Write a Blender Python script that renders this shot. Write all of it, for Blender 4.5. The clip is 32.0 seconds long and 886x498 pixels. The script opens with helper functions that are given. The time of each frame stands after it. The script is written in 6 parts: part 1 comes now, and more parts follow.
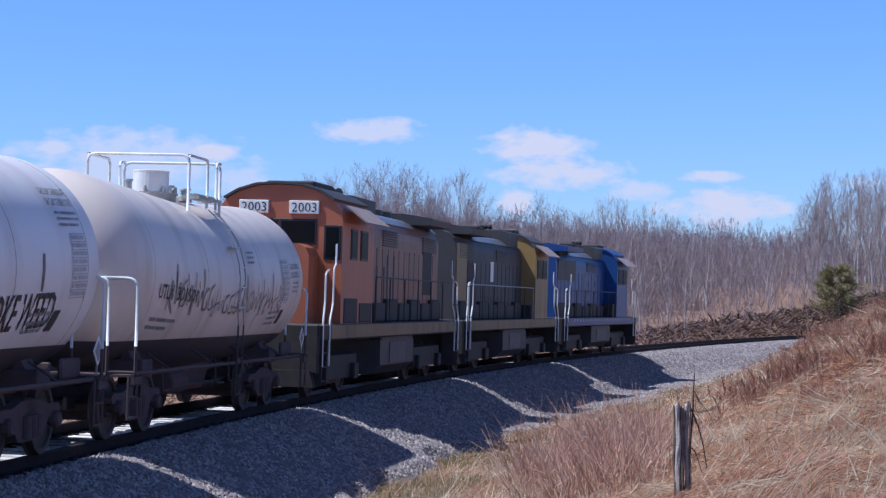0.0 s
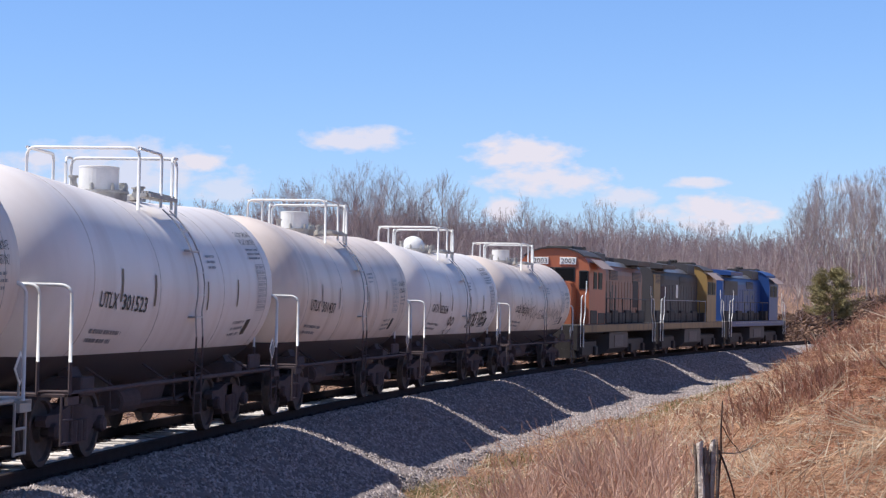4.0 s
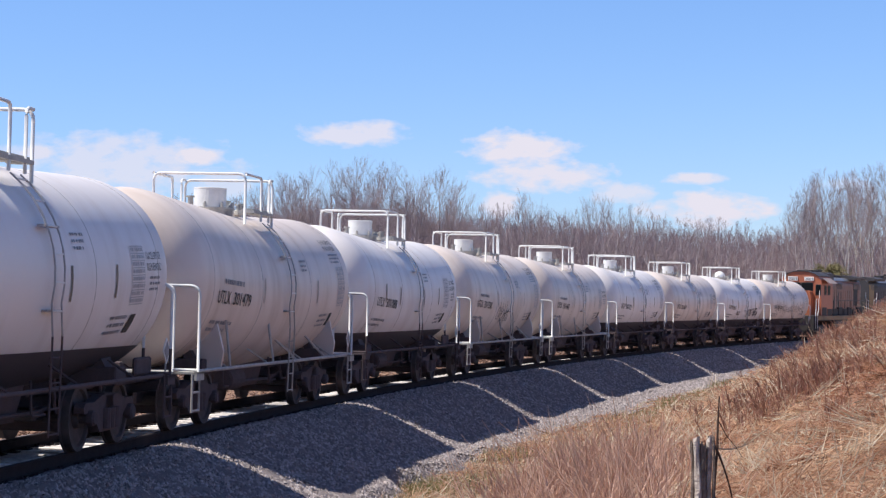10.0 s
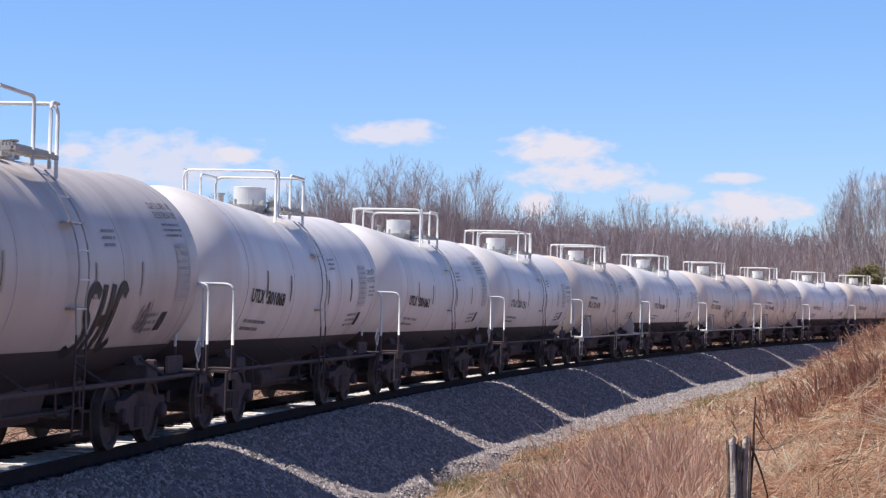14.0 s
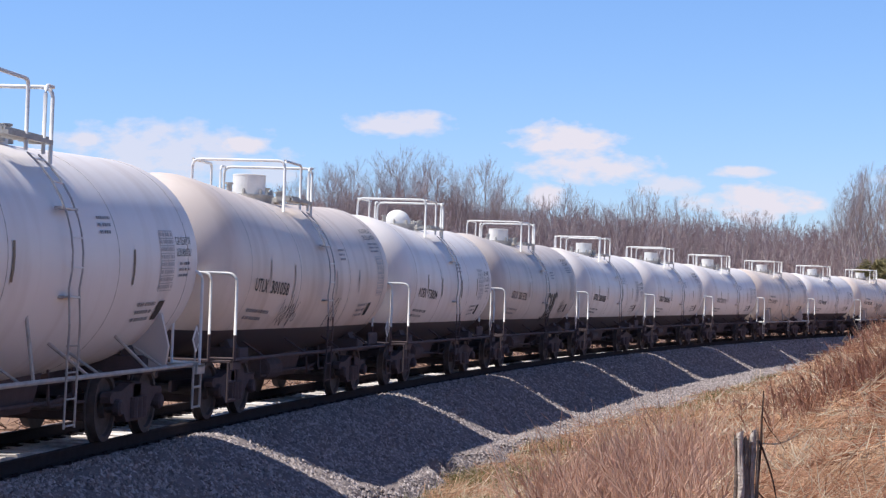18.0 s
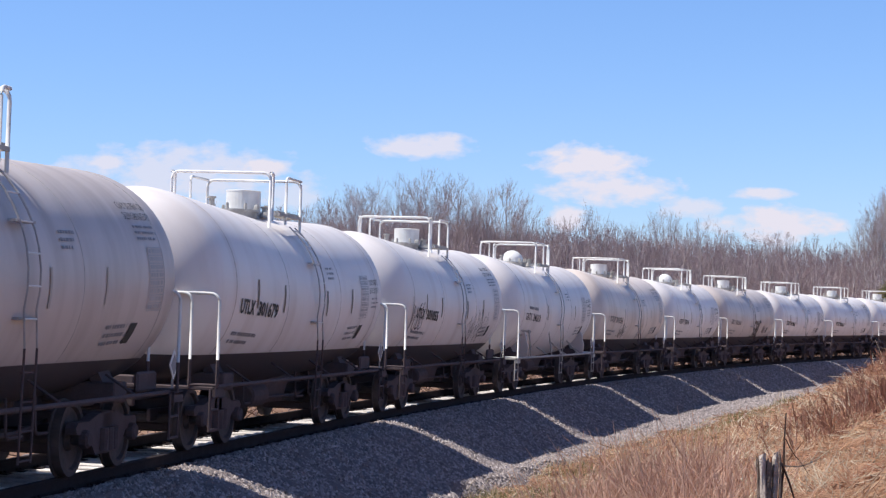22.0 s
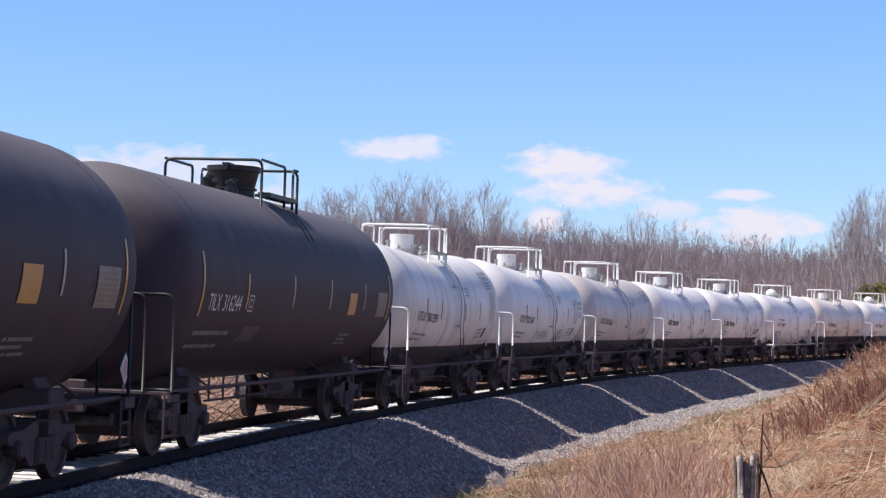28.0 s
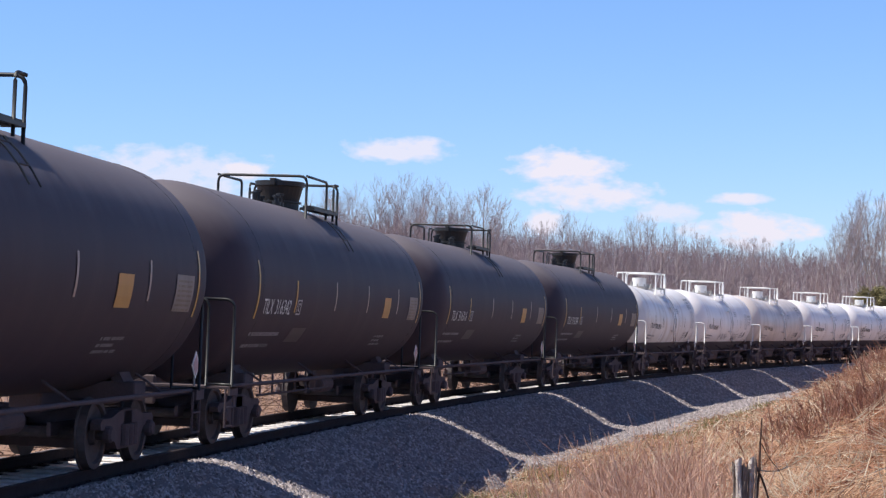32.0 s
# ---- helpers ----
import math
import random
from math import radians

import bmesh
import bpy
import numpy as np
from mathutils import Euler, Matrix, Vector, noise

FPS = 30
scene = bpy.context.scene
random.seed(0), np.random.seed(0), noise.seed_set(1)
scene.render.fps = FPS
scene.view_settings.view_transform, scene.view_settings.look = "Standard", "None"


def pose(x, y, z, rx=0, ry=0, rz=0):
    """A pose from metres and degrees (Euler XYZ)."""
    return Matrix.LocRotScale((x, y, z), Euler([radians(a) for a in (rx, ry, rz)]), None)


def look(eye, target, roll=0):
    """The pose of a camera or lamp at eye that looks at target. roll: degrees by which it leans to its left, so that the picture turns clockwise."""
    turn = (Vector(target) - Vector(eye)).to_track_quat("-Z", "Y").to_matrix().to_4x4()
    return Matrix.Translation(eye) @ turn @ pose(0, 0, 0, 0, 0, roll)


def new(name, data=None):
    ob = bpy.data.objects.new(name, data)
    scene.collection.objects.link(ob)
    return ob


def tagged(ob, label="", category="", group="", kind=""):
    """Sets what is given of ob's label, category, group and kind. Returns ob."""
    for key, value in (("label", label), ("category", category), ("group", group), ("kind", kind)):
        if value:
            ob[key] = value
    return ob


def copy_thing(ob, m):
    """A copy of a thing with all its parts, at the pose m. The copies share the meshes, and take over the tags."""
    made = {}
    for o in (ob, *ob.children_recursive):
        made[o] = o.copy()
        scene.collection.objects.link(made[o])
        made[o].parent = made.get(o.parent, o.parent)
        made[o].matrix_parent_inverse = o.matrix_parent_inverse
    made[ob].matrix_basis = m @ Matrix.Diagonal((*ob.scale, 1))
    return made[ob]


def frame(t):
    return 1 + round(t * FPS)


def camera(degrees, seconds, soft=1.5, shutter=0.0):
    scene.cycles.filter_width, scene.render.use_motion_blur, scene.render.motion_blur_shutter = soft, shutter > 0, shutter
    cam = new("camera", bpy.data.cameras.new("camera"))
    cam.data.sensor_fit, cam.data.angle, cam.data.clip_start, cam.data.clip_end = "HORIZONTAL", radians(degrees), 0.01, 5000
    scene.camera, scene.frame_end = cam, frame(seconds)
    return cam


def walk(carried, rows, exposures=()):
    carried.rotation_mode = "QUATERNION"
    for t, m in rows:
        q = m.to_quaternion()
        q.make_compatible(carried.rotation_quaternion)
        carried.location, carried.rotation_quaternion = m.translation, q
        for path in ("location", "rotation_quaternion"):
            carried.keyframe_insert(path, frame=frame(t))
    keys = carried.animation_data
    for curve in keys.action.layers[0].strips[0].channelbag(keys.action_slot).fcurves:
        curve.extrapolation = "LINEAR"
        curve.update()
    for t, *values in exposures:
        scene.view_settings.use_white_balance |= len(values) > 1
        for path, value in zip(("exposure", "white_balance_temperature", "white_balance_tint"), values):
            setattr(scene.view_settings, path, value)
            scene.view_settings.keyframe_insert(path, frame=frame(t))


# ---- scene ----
# ---- camera: held by hand at one spot on the bank, low rail top at z = 0 ----
EYE = (0.0, 0.0, 1.83)
cam = camera(27.12, 32.0, soft=1.3)
# seconds, yaw, pitch, lean
TURNS = [
    (0.5, -0.74, 1.95, 0.39), (1, -1.02, 1.94, 0.65), (1.5, -1.02, 1.94, 0.64), (2, -0.70, 1.99, 0.68), (2.5, -0.19, 1.97, 0.72),
    (4.5, -0.56, 2.21, 0.42), (5, -0.25, 2.22, 0.40), (5.5, -0.26, 2.19, 0.18), (6, -0.33, 2.17, 0.10), (6.5, -0.53, 2.22, 0.33),
    (7, -0.68, 2.21, 0.33), (7.5, -0.69, 2.18, 0.32), (8, -0.73, 2.09, 0.19), (8.5, -0.64, 2.03, 0.34), (9, -0.64, 1.99, 0.50),
    (9.5, -0.62, 1.95, 0.41), (10, -0.59, 2.00, 0.28), (10.5, -0.58, 2.01, 0.21), (11, -0.53, 2.03, 0.03), (11.5, -0.46, 2.00, 0.03),
    (12, -0.42, 2.03, 0.02), (12.5, -0.12, 2.05, 0.01), (13, -0.00, 2.01, 0.18), (13.5, 0.32, 1.97, 0.19), (14, 0.52, 1.98, 0.06),
    (14.5, 0.61, 2.05, -0.06), (16.5, 0.33, 2.18, 0.11), (17, 0.64, 2.08, 0.02), (17.5, 0.73, 1.76, -0.28), (18, 0.79, 1.71, -0.39),
    (18.5, 0.80, 1.74, -0.32), (19, 0.83, 1.79, -0.35), (19.5, 0.75, 1.81, -0.28), (20, 0.81, 1.96, -0.35), (20.5, 1.02, 2.10, -0.15),
    (21, 1.45, 2.19, -0.36), (21.5, 1.47, 2.30, -0.44), (22, 1.45, 2.40, -0.34), (22.5, 1.25, 2.45, -0.66), (23, 1.13, 2.55, -0.60),
    (23.5, 1.18, 2.55, -0.46), (24, 1.11, 2.54, -0.32), (24.5, 1.08, 2.57, -0.32), (25, 1.13, 2.52, -0.23), (25.5, 1.05, 2.50, -0.40),
    (27.5, 0.84, 2.47, -0.17), (28, 0.76, 2.46, -0.22), (28.5, 0.76, 2.46, -0.26), (29, 0.76, 2.51, -0.23), (29.5, 0.70, 2.52, -0.38),
    (30, 0.68, 2.55, -0.29), (30.5, 0.70, 2.59, -0.34), (31, 0.76, 2.65, -0.23), (31.5, 0.73, 2.57, -0.34), (32, 0.73, 2.53, -0.50),
]
PATH = [(0.0, pose(-0.36, -4.64, 1.83, 91.91, 0.0, -0.11))]
PATH += [(t, pose(*EYE, 90 + pitch, lean, yaw)) for t, yaw, pitch, lean in TURNS]
walk(cam, PATH, [(0.0, -0.30, 5450, 10), (0.8, -0.10, 6500, 10), (25.5, -0.08, 6500, 10), (27.5, 0.0, 6500, 10), (32.0, 0.02, 6500, 10)])

# ---- daylight ----
SUN_FROM = Vector((-0.985, -0.17, 1.70)).normalized()
world = bpy.data.worlds.new("sky")
scene.world = world
world.use_nodes = True
scene.view_settings.exposure = 0.0


CLOUDS = [
    (-0.0366, 0.0982, 0.0370, 0.0092, 0.85), (0.0526, 0.0890, 0.0370, 0.0140, 1.0), (0.0665, 0.0742, 0.0460, 0.0100, 0.95),
    (0.1480, 0.0729, 0.0215, 0.0043, 0.9), (0.1557, 0.0566, 0.0440, 0.0115, 1.0), (0.1095, 0.0649, 0.0231, 0.0077, 0.75),
    (0.0418, 0.0588, 0.0138, 0.0092, 1.0), (0.1580, 0.0560, 0.0240, 0.0135, 1.0), (-0.1700, 0.0815, 0.0800, 0.0215, 0.72), (-0.1228, 0.0855, 0.0192, 0.0077, 1.0),
    (-0.2074, 0.0886, 0.0200, 0.0068, 0.85), (-0.1089, 0.0711, 0.0292, 0.0092, 0.6), (0.2295, 0.0695, 0.0185, 0.0037, 0.4),
]


def make_sky():
    nt = world.node_tree
    nt.nodes.clear()
    out = nt.nodes.new("ShaderNodeOutputWorld")
    bg = nt.nodes.new("ShaderNodeBackground")
    sky = nt.nodes.new("ShaderNodeTexSky")
    sky.sky_type = "NISHITA"
    sky.sun_disc = False
    sky.sun_elevation = math.asin(SUN_FROM.z)
    sky.sun_rotation = math.atan2(SUN_FROM.x, SUN_FROM.y)
    sky.air_density, sky.dust_density, sky.ozone_density = 1.0, 0.15, 4.0
    bg.inputs["Strength"].default_value = 0.138
    tone = nt.nodes.new("ShaderNodeMix")
    tone.data_type, tone.blend_type = "RGBA", "MULTIPLY"
    tone.inputs[0].default_value = 1.0
    nt.links.new(sky.outputs[0], tone.inputs[6])
    # fair-weather clouds, low over the woods: centre and half size as slopes ahead, then density
    co, sep = nt.nodes.new("ShaderNodeTexCoord"), nt.nodes.new("ShaderNodeSeparateXYZ")
    nt.links.new(co.outputs["Generated"], sep.inputs[0])

    def calc(op, a, b=None, c=None):
        nd = nt.nodes.new("ShaderNodeMath")
        nd.operation = op
        for i, v in enumerate((a, b, c)):
            if v is None:
                continue
            if isinstance(v, (int, float)):
                nd.inputs[i].default_value = v
            else:
                nt.links.new(v, nd.inputs[i])
        return nd.outputs[0]

    # clear spring air: the blue holds down to the woods
    depth = nt.nodes.new("ShaderNodeValToRGB")
    depth.color_ramp.elements[0].position, depth.color_ramp.elements[1].position = 0.02, 0.20
    depth.color_ramp.elements[0].color, depth.color_ramp.elements[1].color = (0.79, 0.90, 1.22, 1), (0.82, 0.98, 1.29, 1)
    high = depth.color_ramp.elements.new(0.62)
    high.color = (0.52, 0.60, 0.78, 1)
    nt.links.new(sep.outputs["Z"], depth.inputs[0])
    nt.links.new(depth.outputs[0], tone.inputs[7])
    ahead = calc("MAXIMUM", sep.outputs["Y"], 0.05)
    u, v = calc("DIVIDE", sep.outputs["X"], ahead), calc("DIVIDE", sep.outputs["Z"], ahead)
    flat = nt.nodes.new("ShaderNodeCombineXYZ")
    nt.links.new(u, flat.inputs[0])
    nt.links.new(calc("MULTIPLY", v, 1.9), flat.inputs[1])
    puff = nt.nodes.new("ShaderNodeTexNoise")
    puff.inputs["Scale"].default_value, puff.inputs["Detail"].default_value, puff.inputs["Roughness"].default_value = 62.0, 5, 0.55
    nt.links.new(flat.outputs[0], puff.inputs["Vector"])
    billow = calc("MULTIPLY_ADD", puff.outputs[0], 3.2, -1.75)
    total = None
    for cu, cv, a, b, k in CLOUDS:
        du = calc("POWER", calc("MULTIPLY_ADD", u, 1 / a, -cu / a), 2)
        dv = calc("POWER", calc("MULTIPLY_ADD", v, 1 / b, -cv / b), 2)
        inside = calc("SUBTRACT", 0.85, calc("ADD", du, dv))
        mask = nt.nodes.new("ShaderNodeMapRange")
        mask.inputs[1].default_value, mask.inputs[2].default_value, mask.inputs[4].default_value = -0.05, 0.62, k
        nt.links.new(calc("MULTIPLY_ADD", billow, 0.7, inside), mask.inputs[0])
        total = mask.outputs[0] if total is None else calc("MAXIMUM", total, mask.outputs[0])
    white = nt.nodes.new("ShaderNodeMix")
    white.data_type = "RGBA"
    white.inputs[7].default_value = (6.2, 6.0, 6.8, 1)
    nt.links.new(total, white.inputs[0])
    nt.links.new(tone.outputs[2], white.inputs[6])
    nt.links.new(white.outputs[2], bg.inputs[0])
    nt.links.new(bg.outputs[0], out.inputs[0])


make_sky()
sun = new("sun", bpy.data.lights.new("sun", "SUN"))
sun.data.energy, sun.data.angle, sun.data.color = 6.5, radians(0.5), (1.0, 0.955, 0.875)
sun.matrix_world = look(SUN_FROM * 50, (0, 0, 0))


# ---- materials ----
def material(name, base, rough=0.6, metal=0.0, vary=0.15, scale=3.0, second=None, fine=40.0, bump=0.1, spread=0.5, per_piece=0.0, spec=0.5):
    """Two scales of variation over a base colour, with fine relief."""
    m = bpy.data.materials.new(name)
    m.use_nodes = True
    nt = m.node_tree
    n, ln = nt.nodes, nt.links
    bsdf = n["Principled BSDF"]
    bsdf.inputs["Roughness"].default_value = rough
    bsdf.inputs["Metallic"].default_value = metal
    bsdf.inputs["Specular IOR Level"].default_value = spec
    co = n.new("ShaderNodeTexCoord")
    big, small = n.new("ShaderNodeTexNoise"), n.new("ShaderNodeTexNoise")
    big.inputs["Scale"].default_value, small.inputs["Scale"].default_value = scale, fine
    big.inputs["Detail"].default_value, small.inputs["Detail"].default_value = 5, 3
    ln.new(co.outputs["Object"], big.inputs["Vector"])
    ln.new(co.outputs["Object"], small.inputs["Vector"])
    ramp = n.new("ShaderNodeValToRGB")
    ramp.color_ramp.elements[0].position, ramp.color_ramp.elements[1].position = 0.5 - spread / 2, 0.5 + spread / 2
    b2 = second or tuple(c * (1 - 2 * vary) for c in base)
    ramp.color_ramp.elements[0].color, ramp.color_ramp.elements[1].color = (*b2, 1), (*base, 1)
    ln.new(big.outputs[0], ramp.inputs[0])
    mix = n.new("ShaderNodeMix")
    mix.data_type, mix.blend_type = "RGBA", "OVERLAY"
    mix.inputs[0].default_value = vary
    ln.new(ramp.outputs[0], mix.inputs[6])
    ln.new(small.outputs[0], mix.inputs[7])
    last = mix.outputs[2]
    if per_piece:
        info, hsv, mr = n.new("ShaderNodeObjectInfo"), n.new("ShaderNodeHueSaturation"), n.new("ShaderNodeMapRange")
        mr.inputs[3].default_value, mr.inputs[4].default_value = 1 - per_piece, 1 + per_piece
        ln.new(info.outputs["Random"], mr.inputs[0])
        ln.new(mr.outputs[0], hsv.inputs["Value"])
        ln.new(last, hsv.inputs["Color"])
        last = hsv.outputs[0]
    ln.new(last, bsdf.inputs["Base Color"])
    if bump:
        bp = n.new("ShaderNodeBump")
        bp.inputs["Strength"].default_value, bp.inputs["Distance"].default_value = bump, 0.02
        ln.new(small.outputs[0], bp.inputs["Height"])
        ln.new(bp.outputs[0], bsdf.inputs["Normal"])
    return m


def island(m, low, high):
    """Each joined stem or stone takes its own shade of the material."""
    nt = m.node_tree
    bsdf = nt.nodes["Principled BSDF"]
    link = bsdf.inputs["Base Color"].links[0]
    src = link.from_socket
    geo, ramp, mul = nt.nodes.new("ShaderNodeNewGeometry"), nt.nodes.new("ShaderNodeValToRGB"), nt.nodes.new("ShaderNodeMix")
    ramp.color_ramp.elements[0].color, ramp.color_ramp.elements[1].color = (*low, 1), (*high, 1)
    mul.data_type, mul.blend_type = "RGBA", "MULTIPLY"
    mul.inputs[0].default_value = 1.0
    nt.links.new(geo.outputs["Random Per Island"], ramp.inputs[0])
    nt.links.new(src, mul.inputs[6])
    nt.links.new(ramp.outputs[0], mul.inputs[7])
    nt.links.new(mul.outputs[2], bsdf.inputs["Base Color"])
    return m


def streaked(name, base, stain, amount=0.5, rough=0.45, spec=0.5, lit_crown=None):
    """Tank paint: grime that runs down the sides in narrow streaks, broad dusty patches, and a sunlit paleness painted
    on the crown.
    """
    m = bpy.data.materials.new(name)
    m.use_nodes = True
    nt = m.node_tree
    n, ln = nt.nodes, nt.links
    bsdf = n["Principled BSDF"]
    bsdf.inputs["Roughness"].default_value = rough
    bsdf.inputs["Specular IOR Level"].default_value = spec
    co, info = n.new("ShaderNodeTexCoord"), n.new("ShaderNodeObjectInfo")
    add, mp = n.new("ShaderNodeVectorMath"), n.new("ShaderNodeMapping")
    shift = n.new("ShaderNodeMath")
    shift.operation = "MULTIPLY"
    shift.inputs[1].default_value = 37.0
    ln.new(info.outputs["Random"], shift.inputs[0])
    ln.new(co.outputs["Object"], add.inputs[0])
    ln.new(shift.outputs[0], add.inputs[1])
    mp.inputs["Scale"].default_value = (1.9, 0.5, 0.4)
    ln.new(add.outputs[0], mp.inputs["Vector"])
    runs, dust, grain = n.new("ShaderNodeTexNoise"), n.new("ShaderNodeTexNoise"), n.new("ShaderNodeTexNoise")
    runs.inputs["Scale"].default_value, runs.inputs["Detail"].default_value = 1.0, 6
    dust.inputs["Scale"].default_value, dust.inputs["Detail"].default_value = 0.7, 4
    grain.inputs["Scale"].default_value, grain.inputs["Detail"].default_value = 60.0, 2
    ln.new(mp.outputs[0], runs.inputs["Vector"])
    ln.new(add.outputs[0], dust.inputs["Vector"])
    ln.new(add.outputs[0], grain.inputs["Vector"])
    r1, r2 = n.new("ShaderNodeMapRange"), n.new("ShaderNodeMapRange")
    r1.inputs[1].default_value, r1.inputs[2].default_value, r1.inputs[4].default_value = 0.48, 0.75, amount
    r2.inputs[1].default_value, r2.inputs[2].default_value, r2.inputs[4].default_value = 0.42, 0.72, amount * 0.8
    ln.new(runs.outputs[0], r1.inputs[0])
    ln.new(dust.outputs[0], r2.inputs[0])
    m1, m2 = n.new("ShaderNodeMix"), n.new("ShaderNodeMix")
    for mm, col in ((m1, stain), (m2, tuple(0.55 * b + 0.45 * s for b, s in zip(base, stain)))):
        mm.data_type = "RGBA"
        mm.inputs[7].default_value = (*col, 1)
    ln.new(r2.outputs[0], m2.inputs[0])
    m2.inputs[6].default_value = (*base, 1)
    ln.new(r1.outputs[0], m1.inputs[0])
    ln.new(m2.outputs[2], m1.inputs[6])
    last = m1.outputs[2]
    # sunlit top put into the colour: paler where faces turn up, ragged edge
    if lit_crown:
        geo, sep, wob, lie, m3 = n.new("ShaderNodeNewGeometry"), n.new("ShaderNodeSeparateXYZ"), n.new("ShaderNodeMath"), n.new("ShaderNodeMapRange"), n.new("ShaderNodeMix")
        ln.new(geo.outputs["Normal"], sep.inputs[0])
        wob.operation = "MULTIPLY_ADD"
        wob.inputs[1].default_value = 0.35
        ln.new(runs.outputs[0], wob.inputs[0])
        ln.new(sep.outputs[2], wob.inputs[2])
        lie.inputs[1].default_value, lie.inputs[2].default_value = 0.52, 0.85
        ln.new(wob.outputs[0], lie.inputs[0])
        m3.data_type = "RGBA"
        m3.inputs[7].default_value = (*lit_crown, 1)
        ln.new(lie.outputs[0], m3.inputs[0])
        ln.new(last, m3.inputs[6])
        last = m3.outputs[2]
    ln.new(last, bsdf.inputs["Base Color"])
    bp = n.new("ShaderNodeBump")
    bp.inputs["Strength"].default_value, bp.inputs["Distance"].default_value = 0.05, 0.01
    ln.new(grain.outputs[0], bp.inputs["Height"])
    ln.new(bp.outputs[0], bsdf.inputs["Normal"])
    return m


TANK_WHITE = streaked("white tank paint", (0.81, 0.755, 0.74), (0.52, 0.42, 0.37), 0.42)
TANK_DUSTY = streaked("dusty white tank paint", (0.745, 0.64, 0.58), (0.44, 0.33, 0.26), 0.6)
TANK_SOOTY = streaked("sooty white tank paint", (0.60, 0.525, 0.495), (0.34, 0.27, 0.24), 0.6)
TANK_RUSTY = streaked("rust stained white tank paint", (0.78, 0.735, 0.71), (0.40, 0.26, 0.17), 0.6)
TANK_BLACK = streaked("black tank paint", (0.057, 0.043, 0.055), (0.086, 0.066, 0.073), 0.42, rough=0.62, spec=0.2, lit_crown=(0.135, 0.115, 0.125))
BAND_BLACK = streaked("black coating", (0.078, 0.062, 0.069), (0.09, 0.075, 0.07), 0.5, rough=0.5, spec=0.3)
WHITE_STEEL = material("white painted steel", (0.86, 0.85, 0.83), 0.45, vary=0.12, scale=4, bump=0.03)
BLACK_STEEL = material("black painted steel", (0.02, 0.02, 0.021), 0.5, vary=0.2, scale=5, bump=0.05)
UNDER_STEEL = material("grimy underframe steel", (0.112, 0.083, 0.088), 0.85, vary=0.2, scale=5, second=(0.085, 0.063, 0.067), bump=0.1, spec=0.25)
WHEEL_STEEL = material("wheel steel", (0.092, 0.069, 0.07), 0.75, metal=0.05, vary=0.2, scale=6, second=(0.04, 0.033, 0.032))
DUSTY_STEEL = material("dusty pale steel", (0.52, 0.475, 0.445), 0.6, vary=0.2, scale=5, bump=0.03)
LADDER_STEEL = material("weathered ladder steel", (0.46, 0.43, 0.42), 0.55, vary=0.2, scale=6)
GRATING = material("galvanised grating", (0.50, 0.48, 0.45), 0.55, metal=0.0, vary=0.2, scale=8)
RAIL_STEEL = material("rail steel", (0.042, 0.032, 0.034), 0.85, vary=0.25, scale=7, second=(0.028, 0.021, 0.022), spec=0.1)
TIE_WOOD = material("weathered tie timber", (0.74, 0.69, 0.66), 0.9, vary=0.3, scale=6, second=(0.46, 0.42, 0.40), fine=25, bump=0.5, per_piece=0.3)
LETTER_BLACK = material("black lettering", (0.025, 0.025, 0.03), 0.6, vary=0.15, bump=0)
LETTER_PALE = material("pale grey ruling", (0.58, 0.55, 0.56), 0.6, vary=0.15, bump=0)
LETTER_FADED = material("faded grey lettering", (0.31, 0.30, 0.32), 0.6, vary=0.2, bump=0)
SEAM = material("grimy weld seam", (0.52, 0.47, 0.44), 0.6, vary=0.2, bump=0)
SEAM_GRIMY = streaked("soot-edged head seam", (0.60, 0.53, 0.49), (0.20, 0.15, 0.13), 0.9, rough=0.6)
LETTER_WHITE = material("white lettering", (0.75, 0.75, 0.73), 0.6, vary=0.1, bump=0)
PANEL_GREY = material("grimy data panel", (0.30, 0.25, 0.22), 0.6, vary=0.15, bump=0)
REFLECTOR_PALE = material("faded reflective tape", (0.50, 0.40, 0.34), 0.45, vary=0.15, bump=0)
REFLECTOR = material("amber reflective tape", (0.62, 0.37, 0.08), 0.4, vary=0.1, bump=0)
TAPE_FADED = material("faded reflective tape", (0.58, 0.50, 0.44), 0.6, vary=0.2, bump=0)
TAPE_DIRTY = material("soiled reflective tape", (0.26, 0.19, 0.13), 0.6, vary=0.2, bump=0)
ORANGE_PANEL = material("orange placard", (0.60, 0.32, 0.09), 0.5, vary=0.08, bump=0)
PLACARD_PINK = material("faded pink placard", (0.55, 0.33, 0.33), 0.5, vary=0.1, bump=0)
SPRAY_BLACK = material("black spray paint", (0.03, 0.025, 0.03), 0.55, vary=0.3, scale=5, bump=0)
SPRAY_BROWN = material("thin spray paint", (0.28, 0.22, 0.20), 0.6, vary=0.3, scale=5, bump=0)
LOCO_ORANGE = streaked("orange locomotive paint", (0.44, 0.130, 0.058), (0.18, 0.075, 0.05), 0.6, rough=0.5)
LOCO_YELLOW = streaked("faded yellow locomotive paint", (0.34, 0.215, 0.075), (0.14, 0.095, 0.05), 0.7, rough=0.55)
LOCO_UNDER = material("oily black running gear", (0.042, 0.035, 0.036), 0.7, vary=0.25, scale=5, second=(0.024, 0.02, 0.021), bump=0.1)
LOCO_SILL = streaked("grimy yellow sill paint", (0.25, 0.16, 0.07), (0.07, 0.05, 0.035), 0.75, rough=0.6)
LOCO_GREY = streaked("sooty grey locomotive paint", (0.055, 0.05, 0.055), (0.025, 0.022, 0.02), 0.6, rough=0.6)
